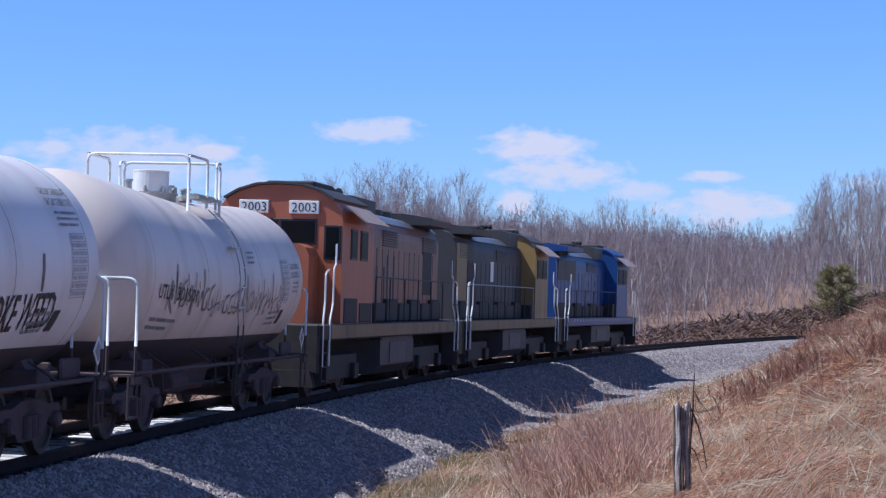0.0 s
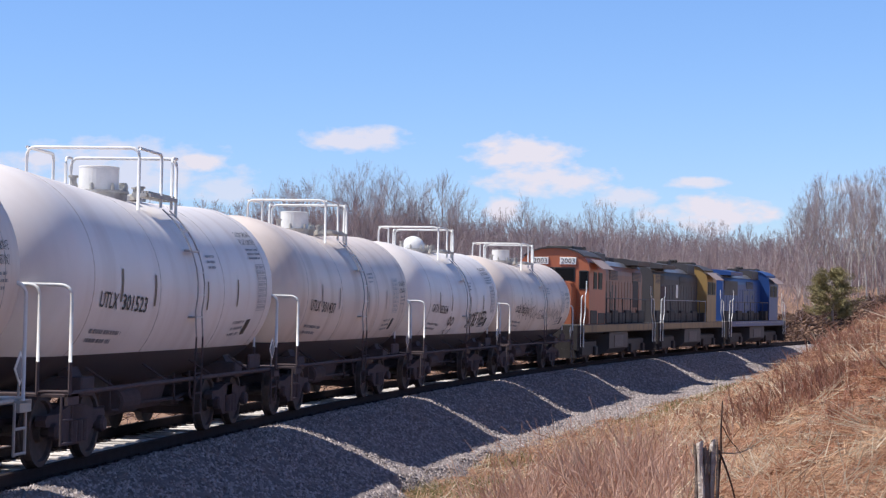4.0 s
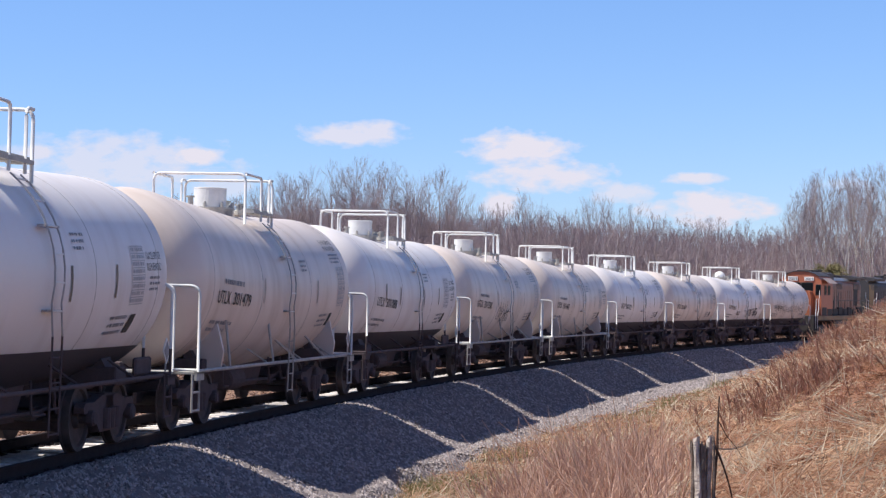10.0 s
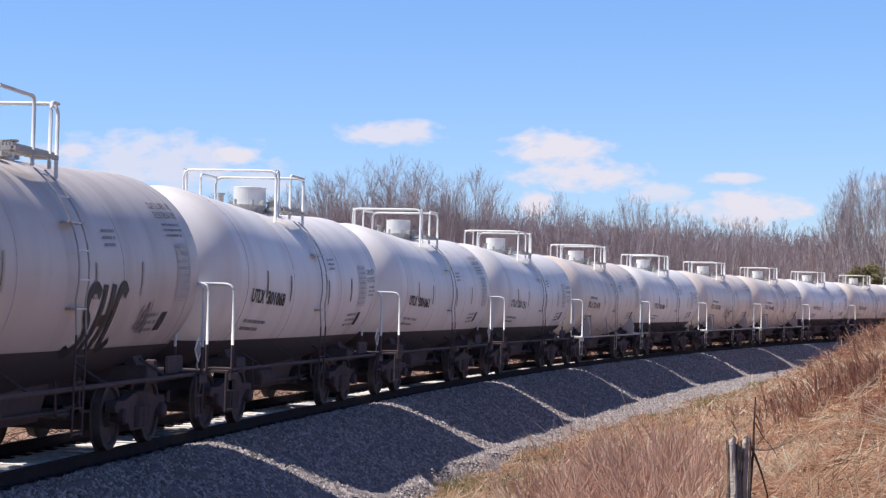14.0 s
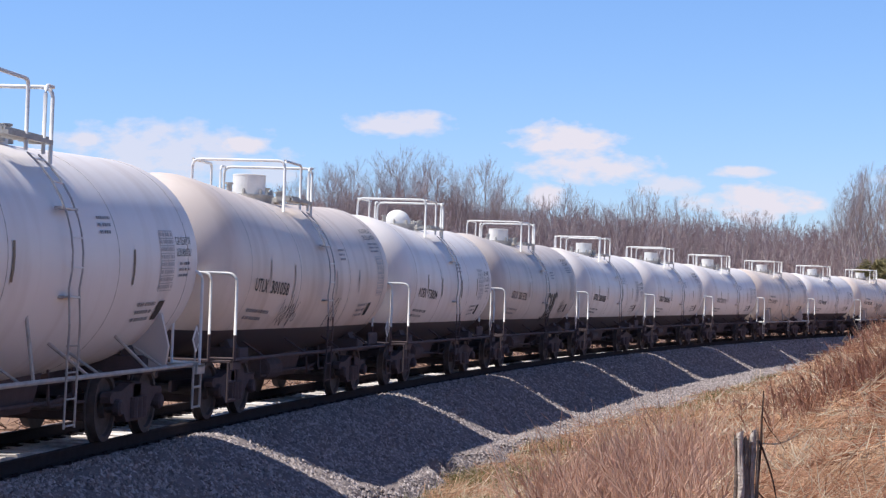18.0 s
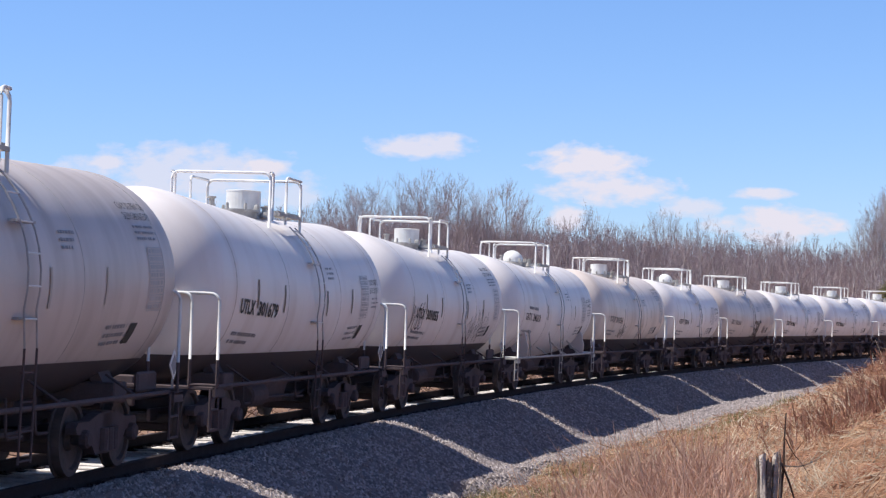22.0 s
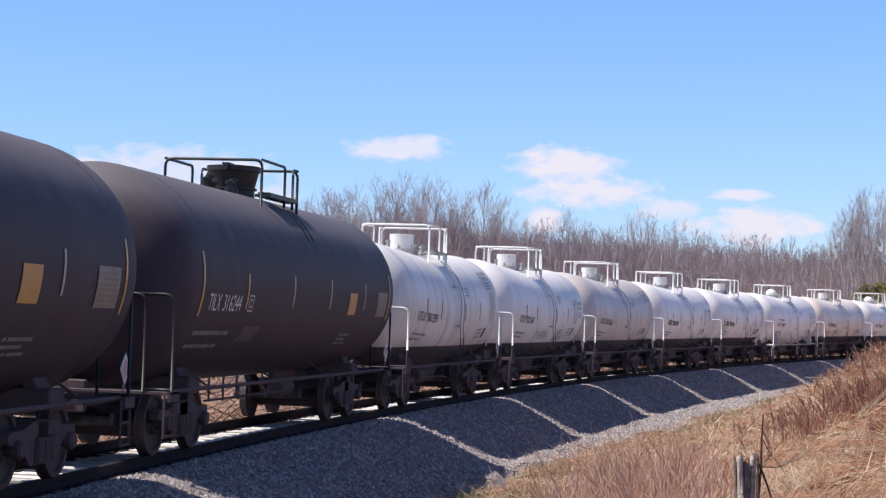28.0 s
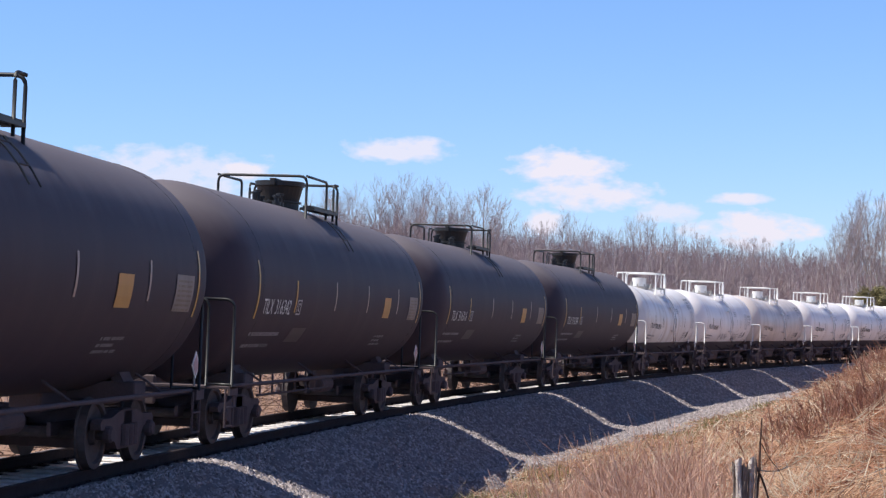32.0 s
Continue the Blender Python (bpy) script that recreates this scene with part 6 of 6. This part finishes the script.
def make_woods():
    """The young wood behind the line: crowded thin stems, too many to count."""
    rnd = np.random.RandomState(17)
    kinds = []
    for i in range(9):
        t, c, f = grow_tree(rnd, 8.0, 8 + i % 3, 0.36, (4, 3, 4), 0.12, (0.75, 0.3), 0.0085, 0.0075, 0.08)
        kinds.append((sticks(t, 4), crown_of(c, f)))
    N = 2100
    u, y = rnd.uniform(-0.16, 0.34, N), 95 + 135 * rnd.rand(N) ** 0.8
    x = u * y
    s, w = track_coords(x, y)
    ok = (w < -10) & ~((w > -16) & (rnd.rand(N) < 0.5))
    x, y, u = x[ok], y[ok], u[ok]
    z = ground_height(x, y) - 0.1
    sky = np.interp(u, [-0.16, -0.02, 0.025, 0.074, 0.12, 0.19, 0.34], [0.060, 0.060, 0.056, 0.0535, 0.050, 0.047, 0.050])
    high = (sky * y + EYE[2] - z) * np.where(rnd.rand(len(y)) < 0.12, rnd.uniform(1.0, 1.12, len(y)), rnd.uniform(0.55, 1.0, len(y)))
    TV, TF, CV, CF = [], [], [], []
    nt_, nc = 0, 0
    for i in range(len(x)):
        (tv, tf), (cv, cf) = kinds[i % 9]
        a, h = rnd.uniform(0, 6.28), high[i] / 8.0
        k = h * rnd.uniform(0.85, 1.2)
        M = np.array([[math.cos(a) * k, -math.sin(a) * k, 0], [math.sin(a) * k, math.cos(a) * k, 0], [0, 0, h]])
        o = np.array([x[i], y[i], z[i]])
        TV.append(tv @ M.T + o)
        TF.append(tf + nt_)
        nt_ += len(tv)
        CV.append(cv @ M.T + o)
        CF.append(cf + nc)
        nc += len(cv)
    # deeper in the wood only the crowns close up
    back = [crown_of(*grow_tree(rnd, 8.0, 8, 0.42, (4, 5), 0.08, (0.8, 0.3), 0.017, 0.006)[1:]) for i in range(6)]
    N = 3200
    u, y = rnd.uniform(-0.16, 0.34, N), 125 + 165 * rnd.rand(N) ** 0.7
    s, w = track_coords(u * y, y)
    ok = w < -22
    u, y = u[ok], y[ok]
    zb = ground_height(u * y, y) - 0.1
    sky = np.interp(u, [-0.16, -0.02, 0.025, 0.074, 0.12, 0.19, 0.34], [0.058, 0.058, 0.053, 0.051, 0.047, 0.044, 0.046])
    high = (sky * y + EYE[2] - zb) * rnd.uniform(0.5, 1.0, len(y))
    for i in range(len(y)):
        cv, cf = back[i % 6]
        a, h = rnd.uniform(0, 6.28), high[i] / 8.0
        M = np.array([[math.cos(a) * h, -math.sin(a) * h, 0], [math.sin(a) * h, math.cos(a) * h, 0], [0, 0, h]])
        CV.append(cv @ M.T + np.array([u[i] * y[i], y[i], zb[i]]))
        CF.append(cf + nc)
        nc += len(cv)
    trunks = new("woodland_stems", quick_mesh("woodland_stems", np.concatenate(TV), np.concatenate(TF), BARK))
    tagged(trunks, "crowded grey stems of a leafless young wood", "woodland", kind="stuff")
    twigs = new("woodland_twigs", quick_mesh("woodland_twigs", np.concatenate(CV), np.concatenate(CF), TWIGS))
    tagged(twigs, "tangle of bare purplish twigs in the wood", "woodland", kind="stuff")
    # undergrowth along the wood's edge and down to the line, each stem with a side shoot
    N = 120000
    u, y = rnd.uniform(-0.50, 0.36, N), 14 + 205 * rnd.rand(N) ** 0.85
    x = u * y
    s, w = track_coords(x, y)
    ok = (w < -4.6) & (u > -0.18 - 6.0 / y) & (rnd.rand(N) < np.clip((-w - 3) / 8, 0.25, 1))
    x, y, w = x[ok], y[ok], w[ok]
    n = len(x)
    b = np.stack([x, y, ground_height(x, y) - 0.05], 1)
    d = rnd.normal(0, 0.30, (n, 3))
    d[:, 2] = 1
    tall = rnd.uniform(0.25, 1.0, n) ** 1.3 * np.interp(-w, [4, 9, 14, 25, 60], [0.6, 1.3, 2.2, 3.2, 3.6])
    fork = b + d * (tall * rnd.uniform(0.3, 0.8, n))[:, None]
    shoot = rnd.normal(0, 0.5, (n, 3))
    shoot[:, 2] = 1
    wide = rnd.uniform(0.007, 0.017, n) * np.clip(y / 90, 0.5, 1.5)
    V, F = spikes(np.concatenate([b, fork]), np.concatenate([b + d * tall[:, None], fork + shoot * (tall * rnd.uniform(0.25, 0.55, n))[:, None]]), np.concatenate([wide, wide * 0.7]))
    under = new("undergrowth", quick_mesh("undergrowth", V, F, TWIGS))
    tagged(under, "dense leafless purple-brown undergrowth beyond the track", "undergrowth", kind="stuff")


def make_slash():
    """Roots and cut branches heaped along the far bank."""
    rnd = np.random.RandomState(23)
    rows = []
    for i in range(12500):
        s, w = (rnd.uniform(50, 230) if i < 4200 else rnd.uniform(85, 190) if i < 8200 else rnd.uniform(-45, 50)), -rnd.uniform(4.3, 11.5)
        h = float(heading(s))
        x, y = np.interp(s, LINE_S, LINE_X) + w * math.cos(h), np.interp(s, LINE_S, LINE_Y) - w * math.sin(h)
        rows.append((x, y))
    xy = np.array(rows)
    z = ground_height(xy[:, 0], xy[:, 1])
    a, up, ln, r = rnd.uniform(0, 6.28, len(xy)), rnd.normal(0.1, 0.35, len(xy)), rnd.uniform(0.2, 1.1, len(xy)), rnd.uniform(0.012, 0.055, len(xy))
    out = [((x, y, q + 0.05 + rr), (x + l * math.cos(t), y + l * math.sin(t), q + 0.1 + abs(e) * l), rr, rr * 0.6) for (x, y), q, t, e, l, rr in zip(xy, z, a, up, ln, r)]
    ob = new("slash_pile", quick_mesh("slash_pile", *sticks([(p0, p1, 1.5 * r0, 1.2 * r1) if i % 3 else (p0, p1, 2.6 * r0, 2.2 * r1) for i, (p0, p1, r0, r1) in enumerate(out[:8200])], 5), LOG))
    fine = [(p0, p1, 0.35 * r0, 0.35 * r1) for p0, p1, r0, r1 in out[8200:]]
    litter = new("twig_litter", quick_mesh("twig_litter", *sticks(fine, 4), LOG))
    tagged(litter, "brown fine twigs lying on the bank beyond the track", "brushwood", kind="stuff")
    tagged(ob, "heaped brown roots and cut branches along the bank", "brushwood", kind="stuff")


def scatter(rnd, n, u0, u1, y0, y1, keep, power=1.0):
    u, y = rnd.uniform(u0, u1, n), y0 + (y1 - y0) * rnd.rand(n) ** power
    x = u * y
    s, w = track_coords(x, y)
    ok = keep(s, w, x, y)
    x, y = x[ok], y[ok]
    return np.stack([x, y, ground_height(x, y)], 1)


def make_grass():
    rnd = np.random.RandomState(31)

    def on_bank(s, w, x, y):
        e = gravel_edge(s)
        return (w > e - 0.15) & (rnd.rand(len(w)) < np.clip((w - e + 0.3) / 0.7, 0.10, 1))

    def mat_of(n, k, spread, low, high, lift, coherent, power):
        """Tufts of k blades that lie over one way, matted into their neighbours."""
        c = scatter(rnd, n, -0.10, 0.36, 6.0, 66, on_bank, power)
        b = np.repeat(c, k, 0)
        m = len(b)
        dist = b[:, 1]
        b[:, :2] += rnd.normal(0, 1, (m, 2)) * (spread + 0.004 * dist)[:, None]
        lie = np.repeat(smooth_noise(c[:, 0] * 0.8, c[:, 1] * 0.8, 9) * 2.4 + rnd.normal(0, 0.7, len(c)), k) + rnd.normal(0, coherent, m)
        ln = np.repeat(rnd.uniform(low, high, len(c)), k) * rnd.uniform(0.5, 1.15, m)
        up = np.repeat(rnd.rand(len(c)) ** 1.5, k) * lift * rnd.uniform(0.4, 1.2, m)
        tip = b + np.stack([np.cos(lie) * ln * (1 - 0.5 * up), np.sin(lie) * ln * (1 - 0.5 * up), ln * up + 0.02], 1)
        b[:, 2] += np.repeat(rnd.uniform(-0.03, 0.12, len(c)), k)
        return spikes(b, tip, 0.0028 + 0.00026 * dist * rnd.uniform(0.4, 1.6, m), 0.6)

    V, F = mat_of(17000, 17, 0.05, 0.25, 0.75, 0.55, 0.45, 1.4)
    tagged(new("dead_grass", quick_mesh("dead_grass", V, F, STRAW)), "matted tan dead grass over the bank", "grass", kind="stuff")
    V, F = mat_of(4200, 12, 0.08, 0.35, 0.95, 0.7, 0.35, 1.25)
    tagged(new("pale_grass", quick_mesh("pale_grass", V, F, STALK)), "long bleached grass flopped over in wisps", "grass", kind="stuff")
    # rough grass on the near bank
    x, y = rnd.uniform(-6, 26, 9000), rnd.uniform(-22, 9, 9000)
    s, w = track_coords(x, y)
    ok = (w > gravel_edge(s)) & (np.hypot(x, y) > 1.2)
    c = np.stack([x[ok], y[ok], ground_height(x[ok], y[ok])], 1)
    b = np.repeat(c, 7, 0) + np.concatenate([rnd.normal(0, 0.1, (7 * len(c), 2)), np.zeros((7 * len(c), 1))], 1)
    n = len(b)
    tip = b + np.stack([rnd.normal(0, 0.22, n), rnd.normal(0, 0.22, n), rnd.uniform(0.02, 0.25, n)], 1)
    V, F = spikes(b, tip, rnd.uniform(0.006, 0.014, n), 0.6)
    tagged(new("near_grass", quick_mesh("near_grass", V, F, STRAW)), "low tan dead grass on the near bank", "grass", kind="stuff")
    # pale stalks that still stand
    b = scatter(rnd, 2600, -0.04, 0.36, 9.0, 60, lambda s, w, x, y: (w > gravel_edge(s)) & (smooth_noise(x * 0.6, y * 0.6, 12) > 0.0), 1.1)
    n = len(b)
    tip = b + np.stack([rnd.normal(0, 0.16, n), rnd.normal(0, 0.16, n), rnd.uniform(0.3, 0.75, n)], 1)
    V, F = spikes(b, tip, 0.002 + 0.00015 * b[:, 1])
    tagged(new("dry_stalks", quick_mesh("dry_stalks", V, F, STALK)), "thin pale dry weed stalks", "weeds", kind="stuff")
    # some new green in the hollow by the ballast and along the mound
    b = scatter(rnd, 85000, -0.06, 0.32, 12.0, 78, lambda s, w, x, y: (w > gravel_edge(s) + 0.25) & (w < np.interp(s, [-10, 15, 40], [5.6, 9, 13])) & (smooth_noise(x * 0.5 + 3, y * 0.5, 14) + np.interp(s, [-25, -8, 5, 25, 45], [1.0, 0.5, -0.1, 0.9, 1.1]) > 0.25), 1.2)
    n = len(b)
    tip = b + np.stack([rnd.normal(0, 0.07, n), rnd.normal(0, 0.07, n), rnd.uniform(0.10, 0.32, n)], 1)
    V, F = spikes(b, tip, 0.003 + 0.00026 * b[:, 1])
    tagged(new("green_grass", quick_mesh("green_grass", V, F, FRESH)), "short new green grass in patches", "grass", kind="stuff")


def make_brush():
    """Reddish thickets on the bank, each stem forking twice."""
    rnd = np.random.RandomState(37)
    c1 = scatter(rnd, 62, 0.05, 0.124, 17.0, 29, lambda s, w, x, y: w > gravel_edge(s) + 0.25)
    c2 = scatter(rnd, 620, 0.175, 0.36, 25.5, 66, lambda s, w, x, y: (w > 8.0) & (smooth_noise(x * 0.7, y * 0.7, 21) + (x / y - 0.2) * 6 > 0.0))
    c3 = scatter(rnd, 70, 0.13, 0.3, 28, 75, lambda s, w, x, y: (w > 7.5))
    for name, mat, label, group, size, count in (("red_brush", BRUSH, "leafless pinkish-brown thickets by the fence post", c1, 0.96, 20), ("mound_brush", MOUND_BRUSH, "dark reddish-brown brush over the grassy mound", c2, 0.42, 26), ("low_brush", MOUND_BRUSH, "low reddish-brown brush along the ballast", c3, 0.36, 16)):
        rows = []
        for c in group:
            k = size * rnd.uniform(0.6, 1.25)
            for i in range(count):
                o = rnd.normal(0, 0.28, 2)
                p = np.array([c[0] + o[0], c[1] + o[1], c[2] - 0.05])
                d = np.array([rnd.normal(0, 0.3) + o[0] * 0.5, rnd.normal(0, 0.3) + o[1] * 0.5, 1.0])
                d /= np.linalg.norm(d)
                h = k * rnd.uniform(0.5, 1.3)
                r = (0.0035 + 0.00012 * c[1]) * rnd.uniform(0.7, 1.6)
                q = p + d * h * 0.55
                rows.append((p, q, r * 1.2, r * 0.9))
                for j in range(3):
                    e = d + rnd.normal(0, 0.35, 3)
                    e /= np.linalg.norm(e)
                    st = p + (q - p) * rnd.uniform(0.5, 1.0)
                    rows.append((st, st + e * h * rnd.uniform(0.25, 0.6), r * 0.8, r * 0.35))
        tagged(new(name, quick_mesh(name, *sticks(rows), mat)), label, "brush", kind="stuff")


def make_pine(x, y, height):
    rnd = np.random.RandomState(41)
    pine = base("pine_tree", "small olive green bushy pine among bare birches", "tree", "pines")
    bm = bmesh.new()
    tube(bm, [(0, 0, -0.2), (0.05, 0, height * 0.5), (0, 0.05, height)], 0.13, 7, r_end=0.02)
    part("trunk", bm, BARK, pine)
    base_p, tips = [], []
    for i in range(110):
        f = 0.08 + 0.90 * (i + rnd.rand()) / 110
        reach = height * 0.52 * min(1.0, 2.0 * (1.04 - f)) ** 0.6 * rnd.uniform(0.45, 1.15)
        a = rnd.uniform(0, 6.28)
        out = np.array([math.cos(a), math.sin(a), rnd.uniform(0.05, 0.5)])
        for j in range(5):
            c = np.array([0, 0, height * f]) + out * reach * (0.35 + 0.65 * (j + 1) / 5)
            k = 24
            b = c + rnd.normal(0, 0.13, (k, 3))
            base_p.append(b)
            tips.append(b + rnd.normal(0, 0.13, (k, 3)) + out * 0.2)
    b, t = np.concatenate(base_p), np.concatenate(tips)
    V, F = spikes(b, t, np.full(len(b), 0.028))
    ob = new("crown", quick_mesh("crown", V, F, NEEDLES))
    ob.parent = pine
    pine.matrix_basis = pose(x, y, ground_at(x, y))


def make_post():
    """A broken split fence post with a strand of wire, and the sapling beside it."""
    x, y = 1.965, 13.0
    g = ground_at(x, y)
    rnd = random.Random(4)
    post = base("fence_post", "broken weathered wooden fence post in dead grass", "fence post")
    for dx, r, top, mat in ((-0.072, 0.013, 0.92, POST_WOOD), (-0.042, 0.022, 0.93, POST_PALE), (-0.002, 0.025, 0.90, POST_WOOD), (0.042, 0.020, 0.935, POST_PALE), (0.072, 0.009, 0.97, POST_WOOD)):
        bm = bmesh.new()
        n, rings = 9, []
        for i in range(11):
            z = g - 0.25 + (top - g + 0.25) * i / 10
            wave = 0.006 * math.sin(1.3 * i + 40 * dx)
            rings.append([bm.verts.new((dx + wave + r * (1 + rnd.uniform(-0.25, 0.25)) * math.cos(6.283 * k / n), 0.02 * math.sin(60 * dx) + 1.5 * r * (1 + rnd.uniform(-0.25, 0.25)) * math.sin(6.283 * k / n), z - g + (rnd.uniform(-0.07, 0.03) if i == 10 else 0))) for k in range(n)])
        for a, b in zip(rings, rings[1:]):
            for k in range(n):
                bm.faces.new((a[k], a[(k + 1) % n], b[(k + 1) % n], b[k]))
        bm.faces.new(rings[-1])
        part("split_timber", bm, mat, post)
    h = 0.93 - g
    post.matrix_basis = pose(x, y, g)
    sap = base("sapling", "thin bare forked sapling beside the fence post", "sapling")
    bm = bmesh.new()
    tube(bm, [(-0.03, 0, -0.1), (-0.01, 0, h - 0.35), (0.015, 0, h - 0.08), (0.022, 0, h + 0.12), (0.034, 0, h + 0.30)], 0.013, 6, r_end=0.005)
    part("stem", bm, WIRE, sap)
    for pts, r, mat in (([(-0.05, -0.03, h + 0.02), (0.012, -0.02, h - 0.08), (0.06, 0.0, h - 0.2), (0.11, 0.02, h - 0.36), (0.15, 0.02, h - 0.62)], 0.010, WIRE), ([(0.015, 0, h - 0.07), (0.12, 0.02, h - 0.08), (0.22, 0.03, h - 0.05), (0.32, 0.05, h + 0.02), (0.40, 0.05, h + 0.08)], 0.005, STALK), ([(0.03, 0, h + 0.12), (0.08, 0.0, h + 0.02), (0.15, 0.0, h - 0.06), (0.19, 0.0, h - 0.13)], 0.004, WIRE), ([(0.20, 0.03, h - 0.06), (0.26, 0.03, h + 0.03), (0.30, 0.02, h + 0.14)], 0.004, STALK), ([(-0.02, 0, h - 0.4), (0.04, 0.0, h - 0.46), (0.10, 0, h - 0.66)], 0.006, WIRE)):
        bm = bmesh.new()
        tube(bm, bend(pts, 0.08, 3), r, 5, r_end=r * 0.5)
        part("twig", bm, mat, sap)
    sap.matrix_basis = pose(x + 0.095, y + 0.05, g)
    for (u, yy, h) in ((0.0817, 24.0, 0.75), (0.093, 30.0, 0.6), (0.06, 19.0, 0.5)):
        w = base("weed_stem", "single tall dry weed stem standing in grass", "weed", "weed stems")
        bm = bmesh.new()
        tube(bm, [(0, 0, -0.05), (0.01, 0, h * 0.6), (0.0, 0.01, h)], 0.012, 5, r_end=0.006)
        part("stem", bm, STALK, w)
        bm = bmesh.new()
        turned(bm, [(h - 0.1, 0.012), (h - 0.05, 0.022), (h + 0.03, 0.008)], "z", 6)
        part("seed_head", bm, STALK, w)
        w.matrix_basis = pose(u * yy, yy, ground_at(u * yy, yy))


make_trees()
make_woods()
make_slash()
make_grass()
make_brush()
make_pine(0.221 * 160, 160, 4.6)
make_post()


make_stones()
make_track()


def make_bird():
    """Wings out to the sides (y), beak ahead (x)."""
    bird = base("bird", "small dark bird diving past the train with wings spread", "bird")
    dark = material("dark plumage", (0.035, 0.033, 0.04), 0.7, vary=0.2, scale=20, bump=0.1)
    bm = bmesh.new()
    turned(bm, [(-0.09, 0.008), (-0.05, 0.025), (0.0, 0.033), (0.045, 0.026), (0.065, 0.021), (0.085, 0.02), (0.10, 0.008), (0.118, 0.002)], "x", 12)
    part("body", bm, dark, bird, smooth=True)
    for d in (1, -1):
        bm = bmesh.new()
        outline = [(0.035, 0.02), (0.05, 0.07), (0.03, 0.12), (-0.03, 0.18), (-0.02, 0.12), (-0.03, 0.07), (-0.03, 0.02)]
        lo, hi = [[bm.verts.new((x, d * y, 0.25 * y + o)) for x, y in outline] for o in (-0.003, 0.004)]
        bm.faces.new(lo)
        bm.faces.new(hi[::-1])
        for k in range(7):
            bm.faces.new((lo[k], lo[(k + 1) % 7], hi[(k + 1) % 7], hi[k]))
        bmesh.ops.recalc_face_normals(bm, faces=bm.faces[:])
        part("wing", bm, dark, bird)
    bm = bmesh.new()
    prism(bm, [(-0.02, -0.004), (0.02, -0.004), (0.028, 0.004), (-0.028, 0.004)], -0.15, -0.08)
    part("tail", bm, dark, bird)
    return bird


BIRD = make_bird()


def motions():
    """The train runs round the curve and away from the bank, its wheels turning; a bird dives past early on."""
    dive = Matrix(((-0.42, 0.91, 0.0), (0.0, 0.0, -1.0), (-0.91, -0.42, 0.0))).to_4x4()
    flight = [(0.0, (-3.2, 35, 14.0)), (0.5, (-6.67, 35, 6.56)), (0.6, (-7.36, 35, 5.08)), (0.8, (-8.9, 34.8, 3.0)), (1.2, (-13.5, 34, 3.2)), (2.0, (-30, 30, 7)), (32.0, (-400, -60, 40))]
    walk(BIRD, [(t, Matrix.Translation(p) @ dive) for t, p in flight])

    def along(t):
        return SPEED * (t - 13) + SLOWING * (t - 13) ** 2

    about = Matrix.Rotation(math.pi, 4, "Z")
    for thing, s13, half in MOVERS:
        rows = []
        for i in range(65):
            m = car_pose(s13 + along(0.5 * i), half)
            rows.append((0.5 * i, m @ about if thing is BACKWARD else m))
        walk(thing, rows)
    spin = [(i / 15, along(i / 15) / 0.457) for i in range(481)]
    for thing, s13, half in MOVERS:
        way = -1 if thing is BACKWARD else 1
        for truck in thing.children:
            for wheels in truck.children:
                if wheels.name.startswith("wheelset"):
                    x = wheels.matrix_basis.translation.x
                    walk(wheels, [(t, Matrix.Translation((x, 0, 0.457)) @ Matrix.Rotation(way * a, 4, "Y")) for t, a in spin])


motions()
